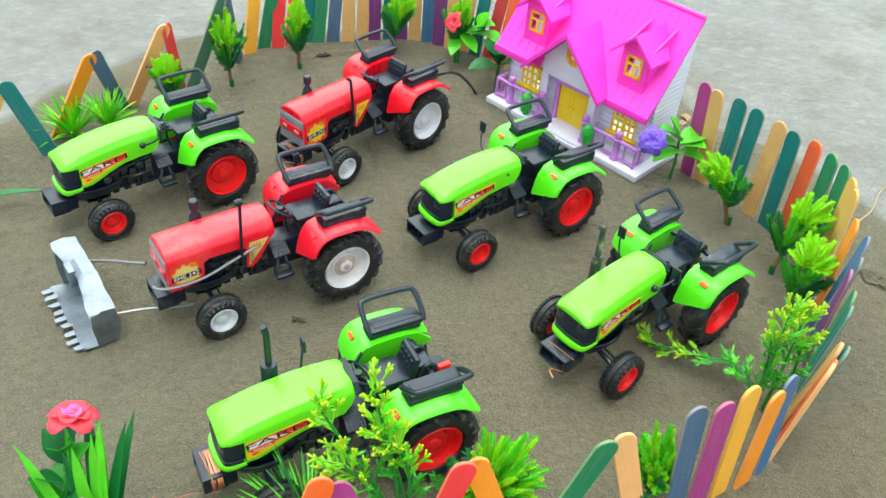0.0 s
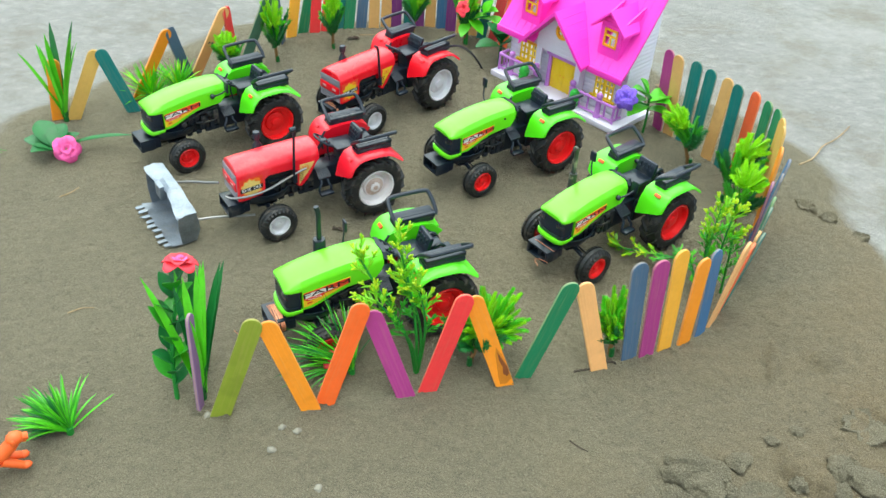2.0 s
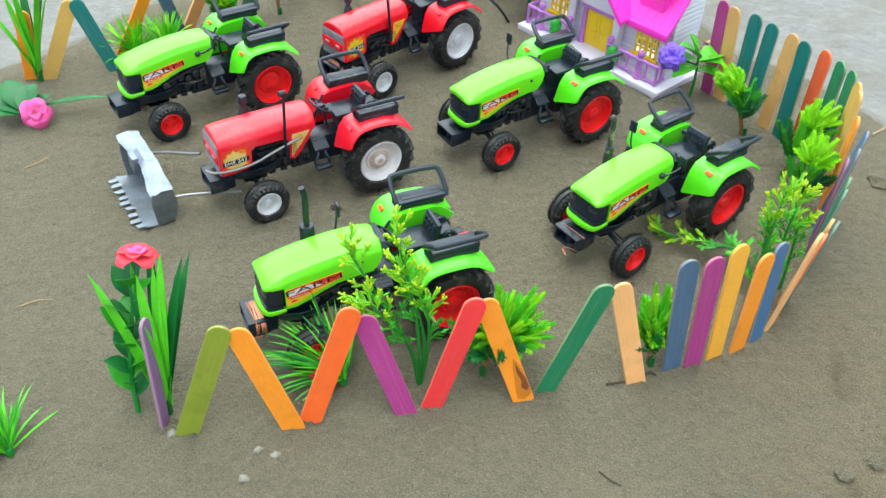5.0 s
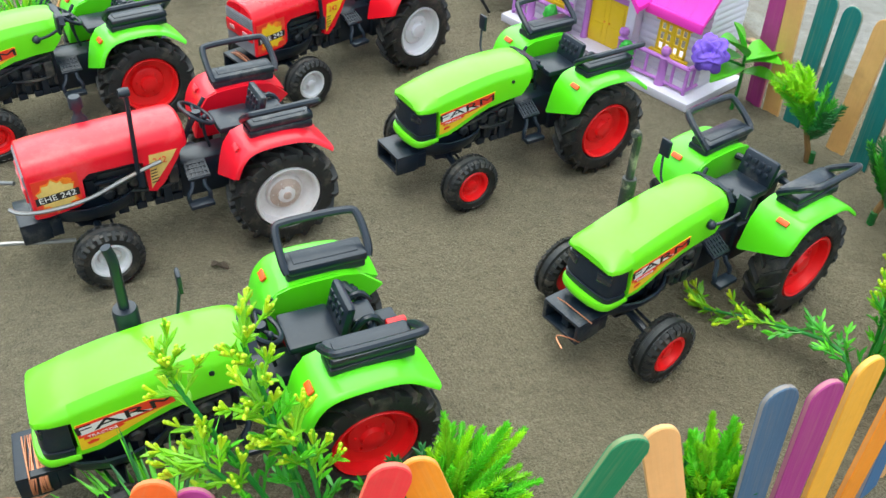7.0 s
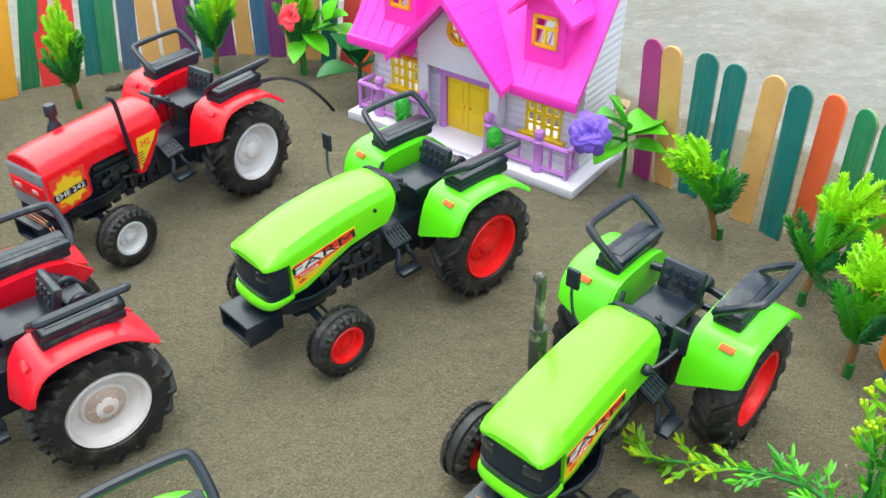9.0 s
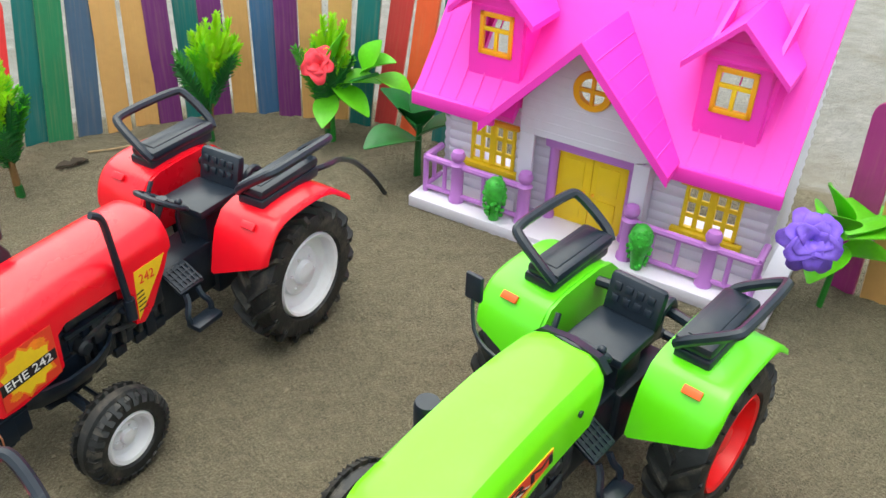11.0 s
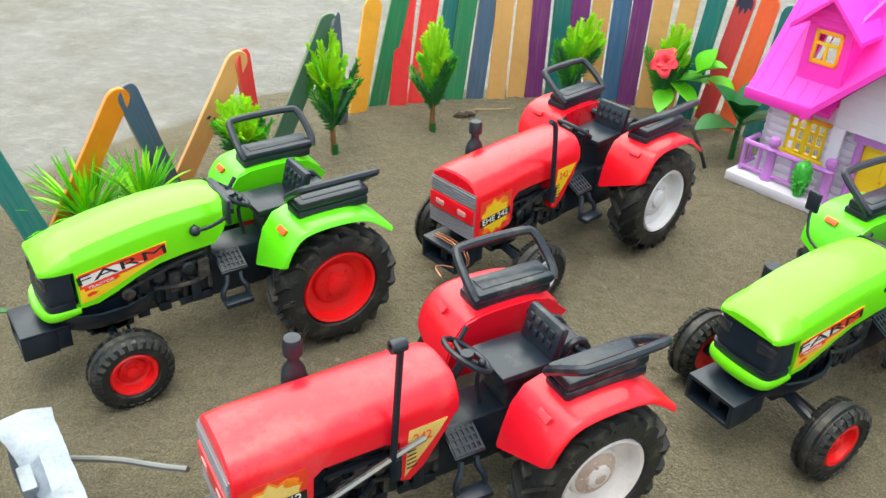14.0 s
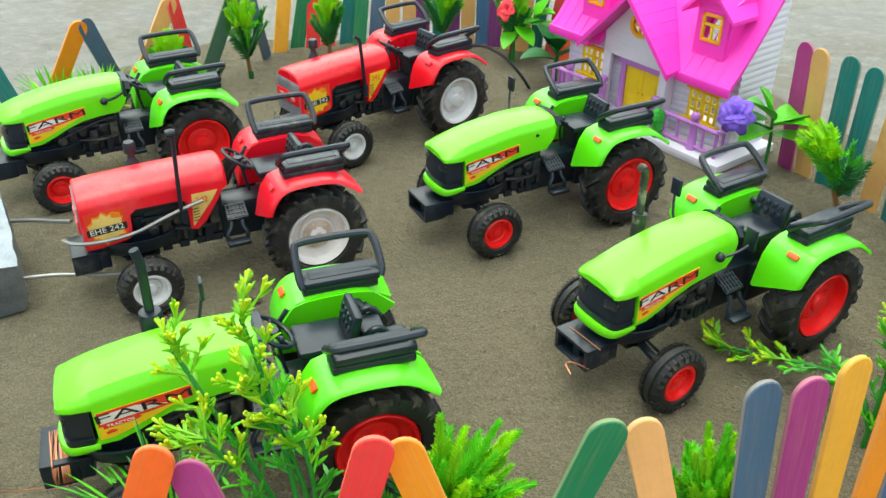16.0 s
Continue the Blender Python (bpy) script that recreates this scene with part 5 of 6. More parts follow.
    for A, B in zip(loops, loops[1:] + loops[:1]):
        for i in range(36):
            j = (i + 1) % 36
            b.faces.new((A[i], A[j], B[j], B[i]))
    for k in range(10):
        z = 46.5 + 4.0 * k
        half = min(27.0, 27.0 * (85.5 - z) / 29.5)
        for x0, x1 in ((71.5 - half, 71.5 + half),) if abs(z - 68.2) > 7 else ((71.5 - half, 64.6), (80.6, 71.5 + half)):
            if x1 - x0 > 1:
                tube(b, [(x0, 13.1, z), (x1, 13.1, z)], 0.45, 4)
    part("gable_wall", b, M_WHITE, h)
    for x0, x1 in ((44, 50.4), (92.6, 99)):
        b = box(bmesh.new(), x0, x1, 13, 15, 5.4, 43.9, 0.2)
        xs = x0 if x0 < 60 else x1 - 2
        box(b, xs, xs + 2, 15.1, 21, 5.4, 52, 0.2)
        part("bay_wall", b, M_WHITE, h)
    b = lathe(bmesh.new(), [(5.3, 11.4), (7.6, 11.4), (8.0, 12.2), (8.0, 14.0), (5.3, 14.0), (5.3, 11.4)], 32, "y", (72.6, 0, 68.2))
    w = part("round_window", b, M_AMBER, h, "round orange-yellow window ring")
    b = bmesh.new()
    box(b, 71.8, 73.4, 11.8, 13.4, 62.3, 74.1, 0.3)
    box(b, 66.7, 78.5, 11.9, 13.3, 67.4, 69.0, 0.3)
    part("glazing_bar", b, M_AMBER, w)

    def lattice(x0, x1, z0, z1, y):
        """Two yellow leaves of small panes with a sill."""
        f = bmesh.new()
        for a, c_, d, e in ((x0, x1, z0, z0 + 1.6), (x0, x1, z1 - 1.6, z1), (x0, x0 + 1.6, z0, z1), (x1 - 1.6, x1, z0, z1), ((x0 + x1) / 2 - 1.5, (x0 + x1) / 2 + 1.5, z0, z1)):
            box(f, a, c_, y, y + 2, d, e, 0.3)
        win = part("window", f, M_YELLOW, h, "yellow lattice window")
        half = (x1 - x0) / 2
        for s in (0, 1):
            xa = x0 + s * half
            for k in (1, 2):
                zz = z0 + (z1 - z0) * k / 3
                part("glazing_bar", box(bmesh.new(), xa + (1.4 if s == 0 else 1.2), xa + half - 1.2, y + 0.4, y + 1.6, zz - 0.9, zz + 0.9, 0.2), M_YELLOW, win)
            xm = xa + half / 2 + (0.1 if s == 0 else -0.1)
            part("glazing_bar", box(bmesh.new(), xm - 0.9, xm + 0.9, y + 0.3, y + 1.7, z0 + 1, z1 - 1, 0.2), M_YELLOW, win)
        part("sill", box(bmesh.new(), x0 - 3, x1 + 3, y - 2.2, y + 1, z0 - 1.8, z0 + 0.6, 0.4), M_YELLOW, win)
        part("lintel", box(bmesh.new(), x0 - 2, x1 + 2, y - 1.4, y + 1, z1 - 0.4, z1 + 1.4, 0.4), M_AMBER, win)

    lattice(18, 39, 19.5, 40, 20.2)
    lattice(112, 134, 18.5, 38.5, 20.2)
    # double door with a lilac surround
    for s in (0, 1):
        x0 = 59.2 + 15 * s
        d = part("door", box(bmesh.new(), x0, x0 + 14.8, 20.6, 22.4, 5.4, 38.2, 0.3), M_YELLOW, h, "yellow door leaf")
        for z0, z1 in ((8.5, 19), (22, 34.5)):
            part("door_panel", box(bmesh.new(), x0 + 2.4, x0 + 11.4, 20.1, 21, z0, z1, 0.4), M_YELLOW, d)
        part("door_knob", ball(bmesh.new(), (x0 + (12.4 if s == 0 else 1.4), 19.9, 21), 0.8), M_AMBER, d)
    for x0 in (55, 89):
        part("door_post", lathe(bmesh.new(), [(0, 5.4), (2.6, 5.4), (2.6, 7), (2.1, 8), (2.1, 37), (2.6, 38.5), (0, 38.5)], 14, "z", (x0 + 2.4, 19.6, 0)), M_PURPLE, h)
    part("door_lintel", box(bmesh.new(), 53.5, 95, 16.8, 21.4, 38.0, 44.2, 1.4), M_PURPLE, h, "lilac lintel over the door")
    # railings either side of the steps
    for x_posts, xa, xb in (((19, 50.8), 3.2, 50.8), ((96.5, 128.5), 96.5, 146)):
        r = part("railing", tube(tube(bmesh.new(), [(xa, 8, 22.0), (xb, 8, 22.0)], 1.5, 8), [(xa, 8, 8.0), (xb, 8, 8.0)], 1.1, 8), M_PURPLE, h, "lilac porch railing")
        end = xa if xa < 50 else xb
        part("side_rail", tube(tube(bmesh.new(), [(end, 8, 22), (end, 21, 22)], 1.5, 8), [(end, 8, 8), (end, 21, 8)], 1.1, 8), M_PURPLE, r)
        for x in x_posts:
            part("post", lathe(bmesh.new(), [(0, 5.4), (3.4, 5.4), (3.4, 7.4), (2.7, 8.4), (2.7, 22), (3.3, 23), (1.6, 24.2), (2.9, 25.6), (3.2, 27.2), (2.4, 29.2), (0, 30)], 14, "z", (x, 8, 0)), M_PURPLE, r, "lilac post with a ball top")
        n = 4
        for k in range(1, n + 1):
            x = xa + (xb - xa) * k / (n + 1)
            if min(abs(x - p) for p in x_posts) > 4:
                part("baluster", tube(bmesh.new(), [(x, 8, 7.5), (x, 8, 22)], 1.0, 8), M_PURPLE, r)
        part("baluster", tube(bmesh.new(), [(end, 8, 5.4), (end, 8, 22)], 1.2, 8), M_PURPLE, r)
        part("baluster", tube(bmesh.new(), [(end, 15, 7.5), (end, 15, 22)], 1.0, 8), M_PURPLE, r)
    rng = random.Random(3)
    for x in (39.5, 103):
        b = lathe(bmesh.new(), [(0, 5.4), (2.2, 5.4), (2.5, 8), (3.0, 12), (4.2, 15), (4.6, 19), (4.0, 22.5), (2.2, 24.5), (0, 25)], 14, "z", (x, 4.0, 0))
        for k in range(60):
            a, z = rng.uniform(0, 6.283), rng.uniform(7, 24)
            rr = 2.6 + 2.0 * max(0, math.sin((z - 6) / 19 * math.pi)) * 0.95
            ball(b, (x + rr * math.cos(a), 4.0 + rr * math.sin(a), z), rng.uniform(0.7, 1.1), 6, 4)
        part("topiary", b, M_TOPIARY, h, "green moulded shrub beside the steps")
    # dormers
    for cx in (27.5, 121.5):
        b = bmesh.new()
        for x0, x1, z0, z1 in ((cx - 11.5, cx - 7.2, 59, 93), (cx + 7.2, cx + 11.5, 59, 93), (cx - 7.2, cx + 7.2, 59, 69.9), (cx - 7.2, cx + 7.2, 86.7, 93)):
            box(b, x0, x1, 18.5, 20.5, z0, z1)
        slab(b, [(cx - 11.5, 93), (cx + 11.5, 93), (cx, 103.0)], "y", 18.5, 20.5)
        for z in (88.6, 92.2, 95.6):
            w_ = 11.2 if z < 92 else 11.2 * (102 - z) / 10
            tube(b, [(cx - w_, 18.3, z), (cx + w_, 18.3, z)], 0.8, 6)
        for s in (1, -1):
            slab(b, [(19.5, 59), (49, 104), (19.5, 93)], "x", cx + s * 11.5 - 0.8, cx + s * 11.5 + 0.8)
        d = part("dormer", b, M_PINK, h, "pink dormer")
        for s in (1, -1):
            b = bmesh.new()
            q = [(cx, 11.5, 105.2), (cx, 51, 105.2), (cx + s * 18.6, 35, 87.6), (cx + s * 18.6, 11.5, 87.6)]
            lo = [b.verts.new(v) for v in q]
            hi = [b.verts.new((v[0], v[1], v[2] - 2.4)) for v in q]
            b.faces.new(lo)
            b.faces.new(hi[::-1])
            for i in range(4):
                j = (i + 1) % 4
                b.faces.new((lo[i], lo[j], hi[j], hi[i]))
            part("dormer_roof", b, M_PINK, d)
        f = bmesh.new()
        for x0, x1, z0, z1 in ((cx - 7.4, cx + 7.4, 69.7, 71.7), (cx - 7.4, cx + 7.4, 84.9, 86.9), (cx - 7.4, cx - 5.6, 69.7, 86.9), (cx + 5.6, cx + 7.4, 69.7, 86.9)):
            box(f, x0, x1, 17.7, 19.9, z0, z1, 0.3)
        wn = part("dormer_window", f, M_AMBER, d, "yellow dormer window frame")
        box_ = bmesh.new()
        box(box_, cx - 5.8, cx + 5.8, 18.1, 19.5, 79.3, 80.9, 0.2)
        box(box_, cx - 0.8, cx + 0.8, 18.1, 19.5, 71.3, 79.7, 0.2)
        part("glazing_bar", box_, M_YELLOW, wn)
    return h


house()

# ---- artificial plants ----
def frame_of(d):
    d = Vector(d).normalized()
    x = d.orthogonal().normalized()
    return x, d.cross(x), d


def blade(bm, base, d, length, width, curl, rng, fold=0.25, segs=4, mat=0, shape="blade", thick=0.25):
    """One leaf with thickness: it sets out along d and droops by curl."""
    d = Vector(d).normalized()
    side = d.cross(Vector((0, 0, 1)))
    side = side.normalized() if side.length > 1e-4 else Vector((rng.uniform(-1, 1), rng.uniform(-1, 1), 0)).normalized()
    p = Vector(base)
    rows = []
    for k in range(segs + 1):
        t = k / segs
        if shape == "blade":
            w = width * (0.45 + 0.9 * t) * (1 - t) ** 0.6 if t < 1 else 0.02
        else:
            w = width * max(math.sin(math.pi * min(t * 0.92 + 0.05, 1)), 0.03)
        nrm = side.cross(d).normalized()
        rows.append((p - side * w / 2 + nrm * w * fold, p.copy(), p + side * w / 2 + nrm * w * fold, nrm * thick))
        d = (d + Vector((0, 0, -1)) * curl / segs).normalized()
        p = p + d * (length / segs)
    vs = [[bm.verts.new(q) for q in r[:3]] + [bm.verts.new(q - r[3]) for q in r[:3]] for r in rows]
    for a, b in zip(vs, vs[1:]):
        for i, j in ((0, 1), (1, 2)):
            f = bm.faces.new((a[i], a[j], b[j], b[i]))
            f.material_index = mat
            f = bm.faces.new((a[i + 3], b[i + 3], b[j + 3], a[j + 3]))
            f.material_index = mat
        for i in (0, 2):
            f = bm.faces.new((a[i], b[i], b[i + 3], a[i + 3]))
            f.material_index = mat
    return p


def plant_root(x, y, label, category, name, group=""):
    return root(name, pose(x * 0.001, y * 0.001, 0), label, category, group)


def frond(base, mid, tip, L, w, rng, step=1.25, rank=2):
    """Feathery spray: a thin rib with leaflets in flat ranks, longest in the middle."""
    bm = bmesh.new()
    line = smooth_line([base, mid, tip], 2)
    tube(bm, line, 0.45, 4, taper=0.3)
    lens = [(q - p).length for p, q in zip(line, line[1:])]
    tot = sum(lens)
    flat = rng.uniform(0, math.pi)
    s = tot * 0.12
    while s < tot:
        acc, j = 0, 0
        while j < len(lens) - 1 and acc + lens[j] < s:
            acc += lens[j]
            j += 1
        p = line[j].lerp(line[j + 1], (s - acc) / lens[j])
        d = (line[j + 1] - line[j]).normalized()
        u, v, _ = frame_of(d)
        k = s / tot
        size = L * (0.45 + 0.75 * math.sin(math.pi * (0.15 + 0.72 * k))) * rng.uniform(0.8, 1.2)
        for m in range(rank):
            aa = flat + m * 2 * math.pi / rank + rng.uniform(-0.25, 0.25)
            out = (u * math.cos(aa) + v * math.sin(aa)) + d * rng.uniform(0.75, 1.1)
            blade(bm, p, out, size, w, -0.15, rng, 0.2, 2, thick=0.4)
        s += step
    for m in range(3):
        u, v, d = frame_of(line[-1] - line[-2])
        aa = m * 2.09 + flat
        blade(bm, line[-1], d + (u * math.cos(aa) + v * math.sin(aa)) * 0.45, L * 0.8, w, 0, rng, 0.2, 2, thick=0.4)
    return bm


def conifer(x, y, height, seed, lean=(0, 0), label="", spread=1.0, head=0.42, trunk=14, name="artificial_conifer", bushy=False):
    """Plastic sprig tree: a taped stem, dark fronds that open like a vase and a round lime head."""
    rng = random.Random(seed)
    t = plant_root(x, y, label or "small plastic conifer sprig with lime green head stuck in sand", "artificial plant", name, "plastic conifer sprigs")
    lx, ly = lean
    b = bmesh.new()
    tube(b, [(0, 0, -4), (lx * 0.1, ly * 0.1, trunk * 0.5), (lx * 0.3, ly * 0.3, trunk + 6)], 2.0, 8, taper=1.4)
    tr = part("stem", b, M_STEM_BROWN, t, "brown taped stem")
    part("stem_foot", tube(bmesh.new(), [(0.6, -0.6, -4), (0.4, -0.4, 6.5)], 2.2, 8, taper=1.8), M_LEAF_DARK, tr)
    n = 10
    for i in range(n):
        a = i * 2.399 + rng.uniform(-0.3, 0.3)
        r = rng.uniform(7.0, 15) * spread
        z1 = height * rng.uniform(0.46, 0.74)
        o = Vector((math.cos(a), math.sin(a), 0))
        p0 = Vector((lx * 0.15, ly * 0.15, trunk + rng.uniform(-1.5, 3)))
        if i % 4 == 3:
            r *= 1.5
        p2 = Vector((lx * 0.2, ly * 0.2, z1)) + o * r
        p1 = Vector((lx * 0.15, ly * 0.15, trunk + (z1 - trunk) * 0.5)) + o * r * 0.45
        part("frond", frond(p0, p1, p2, 4.6, 1.9, rng, 1.25, 2), M_LEAF_DARK if i % 5 < 3 else M_LEAF, t, angle=50)
    for i in range(5):
        a = i * 2.399 + 1.0
        o = Vector((math.cos(a), math.sin(a), 0))
        p2 = Vector((lx * 0.75, ly * 0.75, height * rng.uniform(0.66, 0.80))) + o * rng.uniform(6, 11) * spread
        part("frond", frond(Vector((lx * 0.2, ly * 0.2, trunk + 5)), Vector((lx * 0.4, ly * 0.4, height * 0.5)) + o * 3, p2, 4.2, 1.7, rng, 1.2, 2), M_LEAF_BRIGHT, t, angle=50)
    c = Vector((lx * 0.70, ly * 0.70, height * (1 - head) - 2))
    n = 64 if bushy else 17
    for i in range(n):
        a = i * 2.399 + rng.uniform(-0.4, 0.4)
        el = math.asin(min(0.99, (-0.15 if bushy else 0.12) + (1.1 if bushy else 0.86) * (i + 0.5) / n))
        rx, rz = (12.0 if bushy else 11.0) * spread, height * head + 1
        d = Vector((math.cos(el) * math.cos(a) * rx, math.cos(el) * math.sin(a) * rx, max(math.sin(el) * rz, 2)))
        p2 = c + d * (rng.uniform(0.60, 1.22) if bushy else rng.uniform(0.86, 1.06)) + Vector((lx, ly, 0)) * 0.3 * math.sin(el)
        p1 = c + Vector((d.x * 0.62, d.y * 0.62, d.z * 0.45))
        part("frond", frond(c - Vector((0, 0, 3)), p1, p2, 2.3 if bushy else 3.6, 0.85 if bushy else 1.6, rng, 0.9 if bushy else 1.15, 4 if bushy else 3), (M_LEAF_BRIGHT, M_LEAF_LIME, M_TIP)[i % 3] if bushy else M_LEAF_LIME if el > 0.35 or i % 3 else M_LEAF_BRIGHT, t, angle=50)
    return t


def tuft(x, y, height, seed, n=34, spread=1.0, lean=(0, 0), lime=False, label="", name="artificial_grass_tuft", width=2.2, curl=(0.5, 1.3), wild=0.0):
    """Bundle of arching grass blades."""
    rng = random.Random(seed)
    t = plant_root(x, y, label or "bright green plastic grass tuft in the sand", "artificial grass", name, "plastic grass tufts")
    part("stem_foot", tube(bmesh.new(), [(0, 0, -4), (0, 0, 5)], 2.6, 8, taper=2.0), M_STEM, t)
    for i in range(n):
        a = i * 2.399 + rng.uniform(-0.3, 0.3)
        r = rng.uniform(0.25, 1.0) * spread
        d = Vector((r * math.cos(a) + lean[0], r * math.sin(a) + lean[1], rng.uniform(0.75, 1.25)))
        d += Vector((rng.uniform(-wild, wild), rng.uniform(-wild, wild), rng.uniform(-wild, wild) * 0.6))
        b = bmesh.new()
        blade(b, (rng.uniform(-1.2, 1.2), rng.uniform(-1.2, 1.2), 3), d, height * rng.uniform(0.7, 1.2), width * rng.uniform(0.8, 1.15), rng.uniform(*curl), rng, 0.18, 6, thick=0.25)
        part("grass_blade", b, (M_LEAF_LIME if rng.random() < 0.3 else M_LEAF_BRIGHT) if lime else M_LEAF_BRIGHT if rng.random() < (0.45 if wild else 0.65) else (M_LEAF if rng.random() < 0.7 else M_LEAF_DARK), t, angle=50)
    return t


def leaf_plant(t, leaves, mat, stem_pts, stem_mat=None, stem_r=1.2):
    """Stem with broad leaves: each leaf is (base, direction, length, width, droop)."""
    rng = random.Random(len(leaves) + int(stem_pts[-1][2]))
    part("stem", tube(bmesh.new(), smooth_line(stem_pts, 2), stem_r, 8, taper=stem_r * 0.6), stem_mat or M_STEM, t)
    for base, d, length, width, droop in leaves:
        b = bmesh.new()
        blade(b, base, d, length, width * (1.4 if length < 40 else 1.0), droop, rng, 0.2, 8, shape="leaf", thick=0.3)
        part("leaf", b, mat, t, angle=60)


def blade_leaf(base, d, length, width, droop, rng):
    b = bmesh.new()
    blade(b, base, d, length, width * 1.4, droop, rng, 0.2, 8, shape="leaf", thick=0.3)
    return b


def petal(bm, c, a, tilt, r, w, cup, rng):
    """One cupped petal."""
    out = Vector((math.cos(a), math.sin(a), 0))
    side = Vector((-math.sin(a), math.cos(a), 0))
    rows = []
    for i in range(5):
        t = i / 4
        ang = tilt + cup * (0.5 - t)
        prof = out * (r * t * math.cos(ang)) + Vector((0, 0, 1)) * (r * t * math.sin(ang))
        half = w * math.sin(math.pi * min(0.12 + 0.72 * t, 1)) * 0.5
        rowv = []
        for j in range(5):
            q = (j - 2) / 2
            wob = rng.uniform(-0.25, 0.25) * t
            rowv.append(bm.verts.new(Vector(c) + prof + side * (half * q) - out * (abs(q) ** 2 * half * 0.28) + Vector((0, 0, abs(q) ** 2 * half * 0.35 + wob))))
        rows.append(rowv)
    for A, B in zip(rows, rows[1:]):
        for j in range(4):
            bm.faces.new((A[j], A[j + 1], B[j + 1], B[j]))


def bloom(t, centre, r, mats, seed, face=(0, 0, 1), rings=((5, 0.25, 1.0), (5, 0.7, 0.82), (4, 1.1, 0.6), (3, 1.35, 0.42)), w=1.0):
    """Layered cloth flower that looks along face."""
    rng = random.Random(seed)
    z = Vector(face).normalized()
    m = z.to_track_quat("Z", "Y").to_matrix().to_4x4()
    m.translation = Vector(centre) * 0.001
    fl = part("flower", ball(bmesh.new(), (0, 0, -0.5), r * 0.22, 8, 6), M_LEAF, t, at=m)
    for k, (n, tilt, size) in enumerate(rings):
        for i in range(n):
            b = bmesh.new()
            petal(b, (0, 0, 0), 2 * math.pi * i / n + k * 0.6 + rng.uniform(-0.15, 0.15), tilt + rng.uniform(-0.1, 0.1), r * size * rng.uniform(0.92, 1.08), r * size * 1.15 * w, 0.9, rng)
            me = finish("petal", b, mats[k % len(mats)], 80)
            ob = part("petal", me, None, fl)
            so = ob.modifiers.new("thickness", "SOLIDIFY")
            so.thickness = 0.0004
    return fl


def bud_bush(x, y, stems, seed, label, name="artificial_bud_bush", low=0.25):
    """Forked plastic stems with short leaves and yellow-green buds at the tips."""
    rng = random.Random(seed)
    t = plant_root(x, y, label, "artificial plant", name, "plastic bud bushes")
    for pts in stems:
        line = smooth_line(pts, 2)
        st = part("stem", tube(bmesh.new(), line, 1.15, 8, taper=0.6), M_STEM, t)
        n = len(line)
        for i in range(int(n * low), n):
            p = line[i]
            d = (line[min(i + 1, n - 1)] - line[i - 1]).normalized()
            u, v, _ = frame_of(d)
            tip = i > n * 0.6
            for k in range(2):
                a = rng.uniform(0, 6.283)
                out = (u * math.cos(a) + v * math.sin(a)) * 0.75 + d * rng.uniform(0.6, 1.0)
                L = rng.uniform(6, 12)
                q = p + out.normalized() * L
                tw = bmesh.new()
                tube(tw, [p, (p + q) / 2 + Vector((0, 0, 0.6)), q], 0.5, 5, taper=0.35)
                for _ in range(6):
                    s = rng.uniform(0.2, 1.0)
                    o2 = out + Vector((rng.uniform(-1, 1), rng.uniform(-1, 1), rng.uniform(-0.2, 0.9)))
                    blade(tw, p.lerp(q, s), o2, rng.uniform(3.5, 6.0), 1.4, 0.1, rng, 0.15, 3, shape="leaf", thick=0.35)
                if tip:
                    for _ in range(4):
                        o2 = (out.normalized() + Vector((rng.uniform(-0.6, 0.6), rng.uniform(-0.6, 0.6), rng.uniform(0, 0.7)))).normalized()
                        e0 = q + o2 * rng.uniform(0.5, 2.0)
                        e = e0 + o2 * rng.uniform(1.8, 3.0)
                        before = set(tw.faces)
                        tube(tw, [q, e0, e0.lerp(e, 0.5), e], 0.3, 5, taper=0.6)
                        ball(tw, e, rng.uniform(0.5, 0.68), 6, 4)
                        for f in tw.faces:
                            if f not in before:
                                f.material_index = 1
                part("twig", finish("twig", tw, [M_TIP if tip else (M_LEAF if i % 3 else M_LEAF_BRIGHT), M_BUD], 50), None, st)
    return t


for x, y, h, seed, lean, spread in ((-188.4, 233.4, 70, 11, (-4, 0), 1.15), (-135.0, 268.1, 68, 12, (0, 0), 0.9), (-52.4, 306.1, 66, 13, (8, 0), 1.1), (4.0, 295.3, 64, 14, (3, 0), 0.95), (-225.5, 187.3, 55, 15, (-4, -3), 1.1)):
    conifer(x, y, h, seed, lean, spread=spread)
conifer(191.2, 63.0, 58, 16, (-24, 4), spread=1.1, head=0.32, label="plastic conifer sprig leaning with a lime green head")
conifer(204.9, 9.0, 60, 17, (18, 6), spread=1.3, head=0.27, label="broad plastic conifer sprig beside the picket fence")
conifer(199.5, -36.4, 60, 18, (6, 8), spread=1.35, head=0.28, label="bushy plastic conifer sprig beside the picket fence")
conifer(-16.6, -187.6, 54, 19, (18, 10), spread=1.65, bushy=True, head=0.5, trunk=12, label="bushy plastic cypress sprig behind the zigzag fence")
conifer(77.6, -176.1, 48, 20, (-2, 7), spread=1.05, bushy=True, head=0.55, trunk=8, label="short plastic cypress sprig behind the picket fence")

